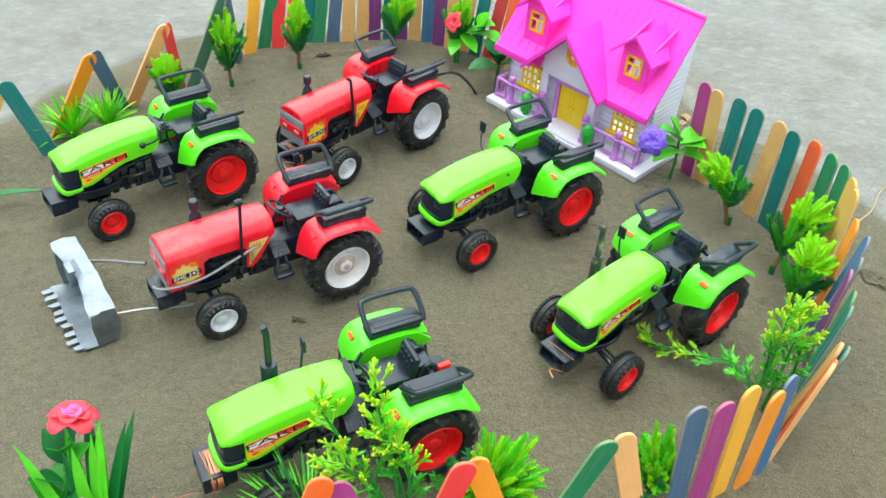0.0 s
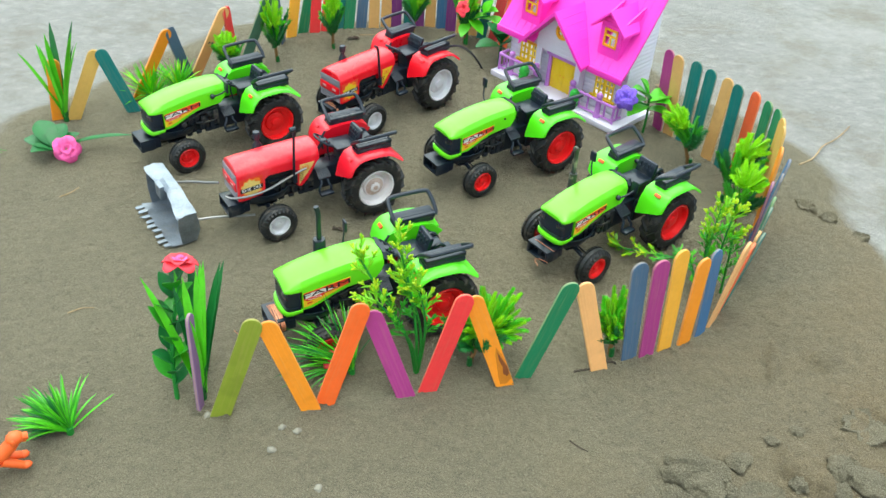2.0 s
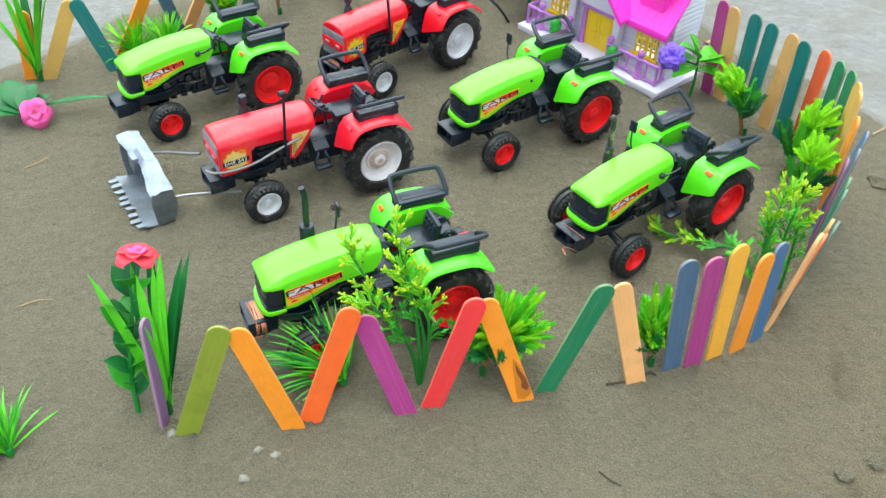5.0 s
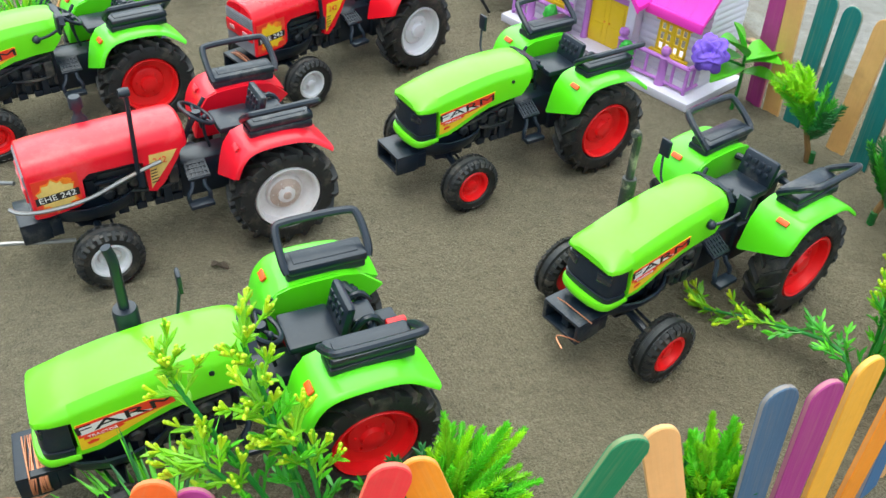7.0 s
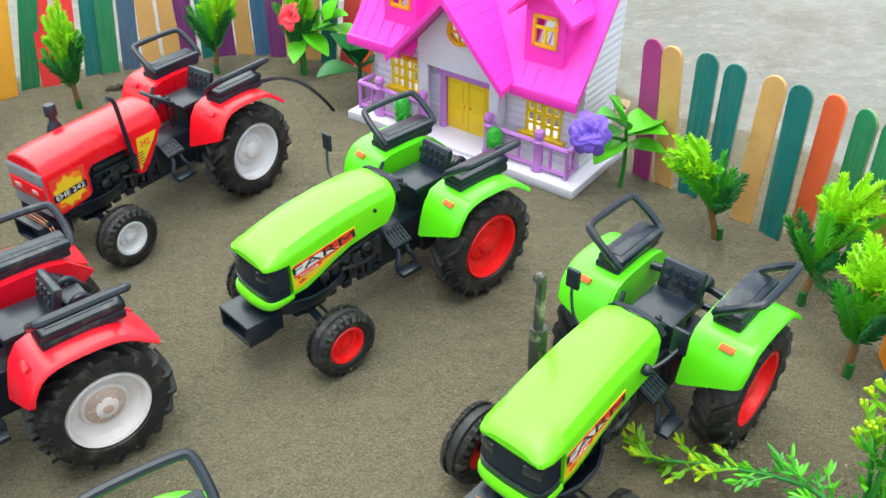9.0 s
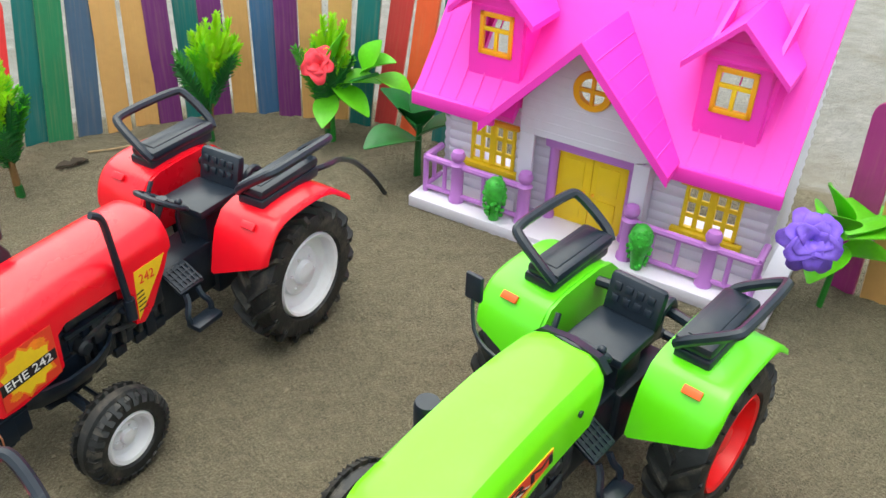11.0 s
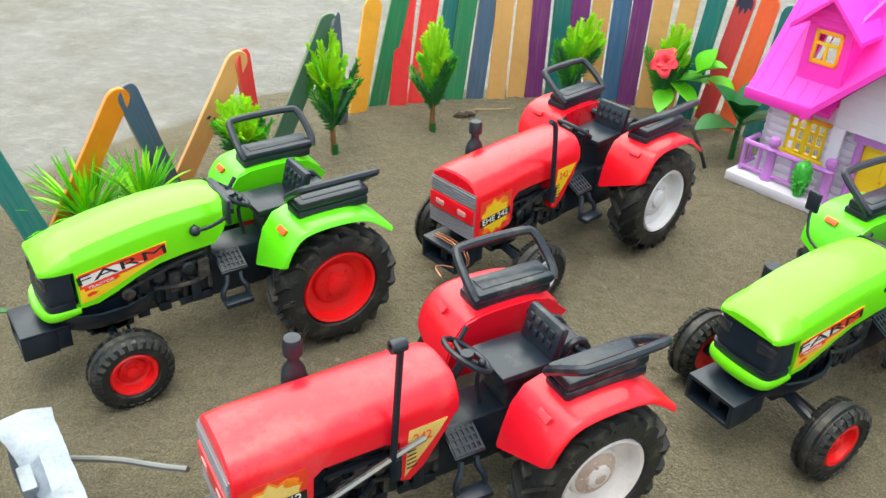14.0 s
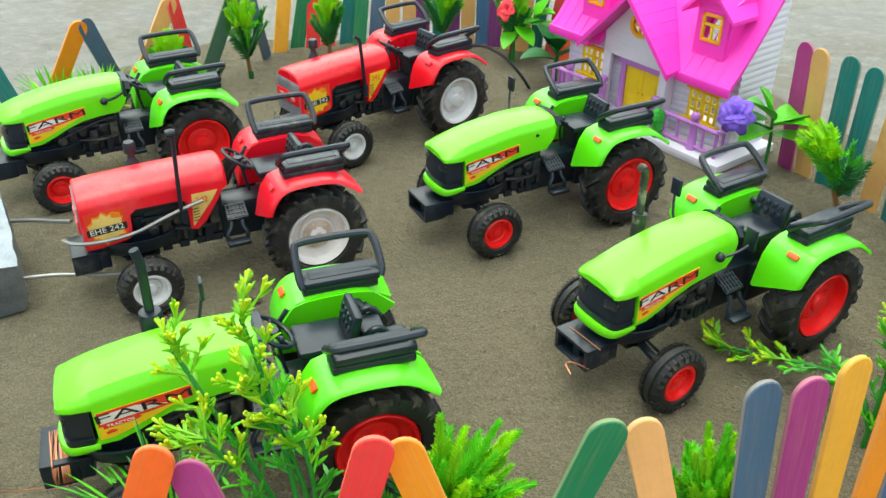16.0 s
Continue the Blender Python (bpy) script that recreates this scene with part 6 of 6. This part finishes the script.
tuft(-90.7, -197.6, 45, 31, 115, 1.05, (-0.75, 0.4), width=2.2, curl=(0.2, 1.5), wild=0.45, label="spiky green plastic grass tuft with a small red flower")
tuft(-247.6, -249.3, 30, 32, 150, 0.85, (-1.0, 0.45), width=2.0, curl=(-0.3, 1.3), wild=0.7)
tuft(-292.0, -298.5, 30, 33, 18, 0.9)
tuft(-411.2, 26.7, 30, 34, 30, 1.1)
tuft(-291.6, 143.1, 32, 35, 60, 0.8, lime=True, width=3.4, curl=(0.0, 0.9), wild=0.35)
tuft(-269.6, 155.8, 30, 36, 60, 0.8, lime=True, width=3.4, curl=(0.0, 0.9), wild=0.35)

# long-bladed plants
def reeds(x, y, height, seed, n=9, lean=(0, 0), label=""):
    rng = random.Random(seed)
    t = plant_root(x, y, label or "plastic plant of tall upright blades in the sand", "artificial plant", "artificial_reeds")
    part("stem_foot", tube(bmesh.new(), [(0, 0, -4), (0, 0, 9)], 2.6, 8, taper=2.2), M_LEAF_DARK, t)
    for i in range(n):
        a = i * 2.399
        r = rng.uniform(0.05, 0.36)
        b = bmesh.new()
        blade(b, (rng.uniform(-1, 1), rng.uniform(-1, 1), 5), (r * math.cos(a) + lean[0], r * math.sin(a) + lean[1], 1), height * rng.uniform(0.72, 1.05), rng.uniform(8, 11.5), rng.uniform(0.05, 0.45), rng, 0.22, 7, thick=0.3)
        part("blade", b, M_LEAF_BRIGHT if i % 3 else M_LEAF_DARK, t, angle=60)
    return t


reeds(-178.5, -220.2, 84, 41, 12, lean=(-0.02, 0.25), label="tall plastic reed blades beside the rose")
reeds(-356.3, 101.4, 88, 42, 9, label="tall plastic reed blades at the zigzag fence")

t = plant_root(-193.3, -222.1, "plastic rose with red bloom and dark leaves in sand", "artificial flower", "artificial_rose")
rose = random.Random(61)
rose_leaves = []
for k in range(17):
    z = 10 + 3.4 * k
    y = np.interp(z, (0, 26, 50, 70), (0, 8, 21, 36))
    a = k * 2.399 + 0.4
    rose_leaves.append(((-1, y, z), (0.62 * math.cos(a), 0.62 * math.sin(a) + 0.15, rose.uniform(0.5, 1.0)), rose.uniform(15, 21), rose.uniform(6.5, 8.5), rose.uniform(0.1, 0.5)))
leaf_plant(t, rose_leaves[::2], M_LEAF_DARK, [(0, 0, -4), (-2, 8, 26), (0, 21, 50), (3, 36, 70)], M_STEM, 1.6)
for base, d, length, width, droop in rose_leaves[1::2]:
    part("leaf", blade_leaf(base, d, length, width, droop, rose), M_LEAF, t, angle=60)
bloom(t, (3, 37, 74), 10.6, (M_PETAL_RED, M_PETAL_RED, M_PETAL_PINK), 5, (0.05, 0.25, 1), ((5, 0.45, 1.0), (5, 0.85, 0.85), (4, 1.15, 0.62), (3, 1.35, 0.42)))
t = plant_root(-104.1, -191.8, "small red cloth flower lying in the grass", "artificial flower", "artificial_blossom")
part("stem", tube(bmesh.new(), [(0, 0, -3), (2, -4, 10)], 1.0, 6), M_STEM, t)
bloom(t, (2, -5, 11), 8, (M_PETAL_RED,), 6, (0.2, -0.6, 0.8), ((5, 0.4, 1.0), (4, 1.0, 0.7)))

t = plant_root(-347.6, 43.6, "pink cloth flower with dark leaves lying on sand", "artificial flower", "artificial_blossom")
leaf_plant(t, [((0, 0, 6), (-1, 0.2, 0.55), 26, 15, 0.5), ((-2, 2, 8), (-0.6, 0.8, 0.9), 28, 14, 0.6), ((0, 0, 8), (0.2, 0.9, 0.8), 24, 13, 0.5), ((3, 0, 6), (0.8, 0.6, 0.9), 22, 10, 0.6), ((0, -2, 6), (-0.5, -0.6, 0.5), 20, 12, 0.4), ((10, 4, 9), (1, 0.25, 0.28), 52, 6, 0.35)], M_LEAF_DARK, [(0, 0, -4), (1, 0, 5), (10, -3, 10)], M_STEM, 1.4)
bloom(t, (13, -7, 11), 11.5, (M_PETAL_PINK,), 7, (0.25, -0.75, 0.45), ((5, 0.35, 1.0), (3, 1.1, 0.5)), 1.1)

t = plant_root(6.1, 292.4, "red cloth flower with light green leaves at the back fence", "artificial flower", "artificial_blossom")
leaf_plant(t, [((-2, -2, 34), (0.35, -0.2, 1.2), 26, 10, 0.1), ((0, 0, 30), (0.5, -0.5, -0.3), 24, 11, 0.2), ((0, 0, 26), (-0.3, -0.6, -0.3), 20, 9, 0.3), ((2, 0, 30), (1, -0.2, 0.3), 22, 12, 0.5), ((14, -3, 36), (0.8, -0.3, 0.6), 18, 12, 0.5), ((16, -3, 36), (0.5, 0.2, 1.0), 17, 11, 0.3), ((20, -5, 34), (1, -0.6, -0.2), 20, 12, 0.4)], M_LEAF_BRIGHT, [(0, 0, -4), (0, 0, 20), (-2, -2, 36)], M_STEM, 1.5)
part("stem", tube(bmesh.new(), [(0, 0, 24), (10, -2, 32), (22, -5, 36)], 0.9, 6), M_STEM, t)
bloom(t, (-5, -5, 42), 10.0, (M_PETAL_RED,), 8, (-0.5, -0.6, 0.5), ((5, 0.75, 1.0), (4, 1.2, 0.8)), 0.8)

t = plant_root(37.9, 250.1, "dark green broad-leaved plastic plant beside the toy house", "artificial plant", "artificial_leaf_plant")
leaf_plant(t, [((0, 0, 18), (-1, -0.3, 0.4), 28, 15, 0.5), ((0, 0, 22), (-0.6, 0.3, 1.0), 26, 14, 0.4), ((0, 0, 24), (0.5, 0.3, 1.1), 28, 13, 0.3), ((0, 0, 20), (0.8, -0.5, 0.8), 24, 12, 0.5), ((0, 0, 26), (-0.3, -0.7, 0.9), 22, 12, 0.5)], M_LEAF_DARK, [(0, 0, -4), (0, 0, 14), (1, 0, 28)], M_LEAF_DARK, 2.0)

t = plant_root(161.7, 118.3, "violet cloth flower with bright green leaves by the house", "artificial flower", "artificial_blossom")
leaf_plant(t, [((0, 0, 34), (-0.7, -0.2, 0.7), 24, 13, 0.4), ((-2, 0, 36), (-0.5, 0.1, 1.1), 20, 12, 0.3), ((0, 0, 32), (0.9, 0.2, 0.45), 24, 14, 0.5), ((0, 0, 28), (-0.8, -0.5, 0.1), 26, 11, 0.5), ((0, 0, 24), (0.9, -0.4, 0.2), 22, 10, 0.5), ((-3, 0, 34), (-1, -0.4, 0.2), 20, 11, 0.3), ((0, 0, 30), (0.6, -0.5, 0.5), 22, 12, 0.5)], M_LEAF_BRIGHT, [(0, 0, -4), (1, 0, 16), (-1, 0, 36)], M_STEM, 1.4)
part("stem", tube(bmesh.new(), [(0, 0, 28), (-12, -5, 34), (-22, -10, 38)], 0.9, 6), M_STEM, t)
bloom(t, (-25, -12, 41), 11.5, (M_PETAL_VIOLET,), 9, (-0.45, -0.75, 0.5), ((6, 0.35, 1.0), (6, 0.8, 0.95), (5, 1.15, 0.75)), 0.68)

bud_bush(-50.2, -196.6, [[(0, 0, -4), (-5, 0, 30), (-24, 6, 62), (-36, 10, 84)], [(0, 0, -4), (-1, 0, 40), (-8, 6, 75), (-14, 8, 98)], [(0, 0, -4), (4, 1, 25), (4, 2, 48), (-2, 4, 68)], [(0, 0, -4), (-2, -2, 26), (-16, -2, 48), (-26, -2, 62)], [(0, 0, -4), (3, 2, 30), (-4, 4, 58), (-11, 5, 77)]], 51, "tall green plastic bush with yellow buds behind zigzag fence", low=0.47)
bud_bush(148.5, -117.2, [[(0, 0, -4), (0, 0, 36), (3, 6, 58), (5, 10, 72)], [(10, 5, -4), (12, 6, 30), (14, 10, 50), (17, 14, 66)], [(0, 0, 8), (-3, 8, 22), (-7, 22, 18), (-22, 37, 11), (-46, 50, 6)], [(0, 0, -4), (2, 4, 32), (0, 8, 52)], [(22, 7, -4), (21, 8, 26), (20, 11, 48)]], 52, "branching plastic bush with yellow buds by picket fence")

# ---- loader bucket of bent sheet metal on wire arms ----
def bucket(tractor):
    """x towards the digging edge, y across, z up; the arms run back to the tractor's nose."""
    t = root("loader_bucket", tractor.matrix_basis @ pose(0.1386, -0.0256, 0, 0, 0, 3), "bent sheet-metal loader bucket with cut teeth on sand", "loader bucket")
    w = 31
    prof = [(15, 2.4), (6, 0.9), (-4, 2.4), (-7.2, 12.2), (-7.0, 22.4), (-5.6, 30.8)]

    def dent(x, y, z):
        k = (y + w) / (2 * w)
        z = z * (1 - 0.22 * k) if z > 5 else z
        return (x + 1.0 * noise.noise(Vector((y * 0.09, z * 0.12, 3))) + 0.45 * noise.noise(Vector((y * 0.31, z * 0.35, 5))), y, z + 0.9 * noise.noise(Vector((x * 0.1, y * 0.08, 9))) + 0.4 * noise.noise(Vector((x * 0.3, y * 0.33, 2))))

    b = bmesh.new()
    secs = []
    for k in range(31):
        y = -w + 2 * w * k / 30
        secs.append([dent(x, y, z) for x, z in prof] + [dent(x + 0.3, y, z + 0.7) for x, z in prof[::-1]])
    loft(b, secs)
    part("bucket_shell", b, M_STEEL, t)
    b = bmesh.new()
    secs = []
    for k in range(31):
        u = k / 30
        y = -w - 0.8 + (2 * w + 1.6) * u
        # the lip was cut by hand: narrow in the middle, folded down in the low corner
        lip = 8.4 - 3.4 * math.sin(math.pi * u) ** 2 + 0.5 * math.sin(23 * u)
        drop = 1.6 * math.sin(math.pi * min(u * 1.6, 1)) + (3.0 * (0.86 - u) / -0.14 if u > 0.86 else 0)
        secs.append([dent(x, y, z) for x, z in ((-6.2, 33.4), (1, 34.9), (lip, 33.6 - drop), (lip, 32.9 - drop), (1, 34.1), (-6.2, 32.7))])
    loft(b, secs)
    part("top_flap", b, M_STEEL, t, "folded sheet-metal lip")
    for y, h in ((-w, 1.0), (w, 0.78)):
        b = slab(bmesh.new(), [(7, 1.4), (-4, 2.2), (-7.2, 13 * h), (-7.0, 24 * h), (-5.4, 32.6 * h), (7.6, 32.8 * h), (8.4, 16)], "y", y - 0.4, y + 0.4)
        part("side_plate", b, M_STEEL, t)
    for k in range(9):
        y = -w + 3.0 + k * (2 * w - 6.0) / 8
        dz = 0.5 * math.sin(k * 1.7)
        b = slab(bmesh.new(), [(14, y - 2.0), (14, y + 2.0), (20.5 + 1.4 * math.sin(k * 2.1), y + 1.7), (21.0 + 1.2 * math.sin(k * 3.7), y - 1.5)], "z", 2.2 + dz, 3.0 + dz)
        part("tooth", b, M_STEEL, t)
    b = box(bmesh.new(), 3.5, 7.5, -14, -4, 20, 31, 0.4)
    part("bent_tab", b, M_STEEL, t)
    for pts in ([(-7, -20, 22), (-18, -10, 25), (-27, 2, 28), (-33, 9, 30)], [(-7, 25, 15), (-20, 29, 15.5), (-36, 34, 13.5), (-48, 38, 13)]):
        part("wire_arm", tube(bmesh.new(), smooth_line(pts, 2), 0.95, 8), M_WIRE, t, "grey steel wire arm")
    return t


bucket(R1)


def loose_wire(name, pts, r, mat, label):
    b = tube(bmesh.new(), smooth_line(pts, 3), r, 6)
    return tagged(part(name, b, mat), label, "wire")


def on_tractor(t, x, y, z):
    return tuple(1000 * v for v in (t.matrix_basis @ Vector((x * 0.001, y * 0.001, z * 0.001))))


loose_wire("loader_wire", [on_tractor(R1, *p) for p in ((110, 11, 37), (107, 14.6, 36), (96, 15.4, 34.5), (80, 15.6, 35.5), (66, 15.8, 41), (54, 14.8, 44), (48, 14.2, 45))], 0.9, M_WIRE, "grey steel wire bent along the red tractor's hood")
loose_wire("black_hose", [on_tractor(R2, *p) for p in ((-12, 26, 56), (-22, 29, 55.5), (-40, 19, 47), (-66, 8, 31), (-86, 4, 12), (-95, 3, 0))], 1.1, M_BLACK, "thin black hose hanging from tractor to the sand")
for T_, seed in ((G1, 1), (R2, 2), (G3, 3)):
    rng = random.Random(seed)
    turns = 14 if seed == 1 else (3 if seed == 2 else 1)
    pts = []
    for k in range(turns * 4):
        x = (105 if seed == 1 else 104) - (0.5 if seed == 1 else 1.1) * (k // 4) + rng.uniform(-1.2, 1.2)
        pts.append(on_tractor(T_, x, *((11.6, 27.2), (-11.6, 27.2), (-11.6, 15.8), (11.6, 15.8))[k % 4]))
    ends = [(110, 8, 16), (114, 3, 12), (119, 5, 14), (127, 9, 22), (131, 11, 30)] if seed == 1 else [(112, 8, 22), (114, 3, 20), (115, 9, 18)]
    pts += [on_tractor(T_, *e) for e in ends]
    b = tube(bmesh.new(), smooth_line(pts, 2), 0.28, 5)
    tagged(part("copper_wire", b, M_COPPER), "thin copper wire wound round the tractor's nose weight", "wire")

# ---- orange toy dog ----
def toy_dog():
    bm = bmesh.new()
    tube(bm, smooth_line([(-30, 0, 18), (-16, 0, 19), (0, 0, 20), (12, 0, 23), (19, 0, 29), (23, 0, 34)], 2), 7.4, 12, taper=5.4)
    ball(bm, (25, 0, 37), 6.2, 12, 9, (1.15, 0.95, 0.95))
    tube(bm, [(28, 0, 36.5), (34.5, 0, 35.5)], 3.8, 10, taper=3.2)
    tube(bm, [(27, 0, 33.5), (32.5, 0, 31.5)], 2.2, 8, taper=1.6)
    for s in (1, -1):
        ball(bm, (23, s * 5.0, 36), 2.8, 8, 6, (0.8, 0.5, 1.5))
        tube(bm, smooth_line([(11, s * 3.8, 19), (18, s * 4.2, 14), (25, s * 4.2, 10 + 2 * s)], 2), 4.2, 8, taper=3.2)
        ball(bm, (27, s * 4.2, 9.4 + 2 * s), 3.8, 8, 6, (1.3, 1, 0.8))
        tube(bm, smooth_line([(-26, s * 3.8, 15), (-20, s * 4.4, 8), (-11, s * 4.6, 5.5)], 2), 4.4, 8, taper=3.0)
        ball(bm, (-9.5, s * 4.6, 5.2), 3.4, 8, 6, (1.4, 1, 0.75))
    tube(bm, smooth_line([(-28, 0, 15), (-30, 0, 7), (-31, 0, 0.5)], 2), 3.4, 8, taper=3.0)
    tube(bm, smooth_line([(-33, 0, 19), (-40, 0, 24), (-43, 0, 33)], 2), 2.0, 8, taper=1.3)
    ob = part("toy_dog", bm, M_DOG, angle=80)
    ob.matrix_basis = pose(-0.2795, -0.2810, 0, 0, 0, 28) @ Matrix.Scale(0.66, 4)
    return tagged(ob, "orange plastic toy dog leaping over the sand", "toy dog")


toy_dog()

# ---- crumbs, straws and chips on the ground ----
def scatter_crumbs():
    rng = random.Random(21)
    bm = bmesh.new()
    for _ in range(7000):
        a, r = rng.uniform(0, 6.283), 0.47 * math.sqrt(rng.random())
        x, y = CENTRE.x + r * math.cos(a), CENTRE.y - 0.05 + r * math.sin(a)
        if (Vector((x, y)) - CENTRE).length > patch_edge(math.atan2(y - CENTRE.y, x - CENTRE.x)) - 0.01:
            continue
        s = rng.choice((0.4, 0.5, 0.6, 0.7, 0.9, 1.2)) * rng.uniform(0.7, 1.3)
        z = sand_height(x, y) * 1000 + s * 0.2
        vs = [bm.verts.new((1000 * x + s * rng.uniform(0.7, 1.2) * dx, 1000 * y + s * rng.uniform(0.7, 1.2) * dy, z + s * dz)) for dx, dy, dz in ((1, 0, 0), (-0.5, 0.87, 0), (-0.5, -0.87, 0), (0.1, 0.1, 0.8))]
        for q in ((0, 1, 3), (1, 2, 3), (2, 0, 3), (0, 2, 1)):
            bm.faces.new([vs[i] for i in q])
    return tagged(part("sand_crumbs", bm, M_PEBBLE, angle=20), "loose crumbs of dry sand and grit", "grit", kind="stuff")


scatter_crumbs()


def clod(x, y, s, seed, label="crumbled clod of dry grey soil", z=None, mat=None):
    rng = random.Random(seed)
    bm = bmesh.new()
    bmesh.ops.create_icosphere(bm, subdivisions=3, radius=s)
    off = Vector((seed * 3.1, 0, 0))
    for v in bm.verts:
        k = 1 + 0.45 * noise.noise(v.co / s * 1.3 + off) + 0.18 * noise.noise(v.co / s * 4 + off)
        v.co = Vector((v.co.x * 1.3, v.co.y, v.co.z * 0.55)) * k
    ob = part("stone_chip" if mat else "soil_clod", bm, mat or MATS["sand"], angle=30)
    ob.matrix_basis = pose(x, y, (sand_height(x, y) if z is None else z) + s * 0.0002, 0, 0, rng.uniform(0, 360))
    return tagged(ob, label, "stone" if mat else "clod", "stone chips on the sand" if mat else "clods of soil on the ground")


for x, y, s, seed in ((-0.1196, -0.2452, 2.0, 1), (-0.1327, -0.2597, 2.0, 2), (-0.1043, -0.2846, 2.1, 3), (-0.1732, -0.2343, 1.8, 4), (-0.1289, -0.2424, 1.8, 5), (-0.0881, 0.2547, 1.6, 6)):
    clod(x, y, s, seed, "small pale chip of stone on sand", mat=M_CHIP)
for x, y, s, seed in ((0.0982, -0.2742, 7.4, 11), (0.1085, -0.2647, 10.1, 12), (0.1221, -0.2726, 7.4, 13), (0.1376, -0.2640, 6.1, 14), (0.1130, -0.2821, 8.8, 15), (0.1255, -0.2848, 5.4, 16), (0.0922, -0.2867, 5.4, 17), (0.1682, -0.2796, 5.7, 18), (0.1962, -0.2676, 6.8, 19), (0.2069, -0.2786, 9.5, 20), (0.1913, -0.2842, 5.4, 21), (0.1624, -0.2483, 3.5, 22), (0.1810, -0.2396, 3.8, 23)):
    clod(x, y, s, seed)


def crust(x, y, r, seed, turn):
    """Broken plate of dried mud with a raised, ragged edge."""
    rng = random.Random(seed)
    bm = bmesh.new()
    n = 26
    rad = [r * (0.78 + 0.3 * noise.noise(Vector((2.2 * math.cos(6.283 * k / n), 2.2 * math.sin(6.283 * k / n), seed)))+ rng.uniform(-0.06, 0.06)) for k in range(n)]
    rings = []
    for f, z in ((0.25, 0.3), (0.6, 0.6), (0.86, 1.8), (1.0, 2.8), (1.03, 1.6), (0.96, -2.0)):
        rings.append([(rad[k] * f * math.cos(6.283 * k / n) * 1.25, rad[k] * f * math.sin(6.283 * k / n), z * (0.55 + 0.55 * math.cos(6.283 * k / n + 0.6) ** 2) + rng.uniform(-0.4, 0.4)) for k in range(n)])
    loft(bm, rings)
    ob = part("mud_crust", bm, MATS["sand"], angle=25)
    ob.matrix_basis = pose(x, y, sand_height(x, y), 0, 0, turn)
    return tagged(ob, "broken plate of dried mud with a raised edge", "mud crust", "plates of dried mud")


for x, y, r, seed, turn in ((0.2762, 0.0027, 9, 6, 120), (0.2894, -0.0108, 8, 7, 40), (0.3128, -0.0270, 7, 8, 0), (0.2291, -0.2339, 17, 1, 20), (0.2026, -0.2715, 13, 2, 130), (0.0903, -0.2991, 24, 3, 10), (0.1424, -0.2937, 18, 4, 80), (0.2400, -0.2680, 20, 5, 200)):
    crust(x, y, r, seed, turn)


def straw(pts, r, mat, name, label):
    b = tube(bmesh.new(), smooth_line([(x, y, sand_height(x * 0.001, y * 0.001) * 1000 + z) for x, y, z in pts], 2), r, 6, taper=r * 0.6)
    return tagged(part(name, b, mat), label, "twig", "bits of straw and twig")


straw([(293, 68, 1.2), (320, 95, 1.4), (343, 131, 1.2), (361, 142, 1.8), (387, 171, 1.0)], 0.9, M_DRY, "straw", "long pale straw lying on the concrete")
M_TWIG = material("dark_dry_twig", (0.055, 0.04, 0.025), 0.85, vary=0.4)
for pts, r in (([(51, -193, 0.8), (57, -192, 1.2), (64, -190, 0.8)], 0.8), ([(40, -249, 0.5), (45, -254, 0.8), (50, -257, 0.4)], 0.5), ([(69, -188, 0.6), (76, -183, 1.6), (80, -185, 0.6)], 1.0)):
    straw(pts, r, M_TWIG, "twig", "dark dry twig lying on the sand")
for pts, r in (([(-109, 305, 0.6), (-96, 305, 1.4), (-83, 310, 0.6)], 0.6), ([(-280, -148, 0.5), (-272, -143, 1.0), (-264, -143, 0.5)], 0.5), ([(-326, -16, 0.5), (-319, -10, 1.0), (-315, -3, 0.5)], 0.6)):
    straw(pts, r, M_DRY, "straw", "pale dry straw lying on the sand")


def dry_leaf(x, y, size, seed, mat, label):
    rng = random.Random(seed)
    b = bmesh.new()
    for k in range(3):
        a = rng.uniform(0, 6.28)
        blade(b, (rng.uniform(-2, 2), rng.uniform(-2, 2), 1.0), (math.cos(a), math.sin(a), 0.35), size * rng.uniform(0.6, 1.0), size * 0.55, 0.6, rng, 0.3, 4, shape="leaf", thick=0.3)
    ob = part("dry_leaf", b, mat)
    ob.matrix_basis = pose(x, y, sand_height(x, y))
    return tagged(ob, label, "dry leaf")


dry_leaf(-0.1141, 0.2903, 9, 1, M_TWIG, "curled brown dry leaf on the sand")
dry_leaf(-0.1106, -0.0469, 6, 2, M_TWIG, "dark shred of dry leaf on sand")
dry_leaf(0.1994, 0.2065, 12, 3, M_DRY, "pale dry leaf on dusty concrete")

rng = random.Random(77)
for x, y in ((-166.0, -232.1), (-109.6, -225.6), (-50.0, -213.9), (9.5, -202.3), (67.4, -189.7), (89.1, -180.9), (101.5, -177.5), (114.9, -171.2), (-178.4, -229.3)):
    for k in range(3):
        clod((x + rng.uniform(-6, 6)) * 0.001, (y + rng.uniform(-4, 3)) * 0.001, rng.uniform(0.9, 1.9), 40 + k, "crumb of dark soil at the foot of a stick")
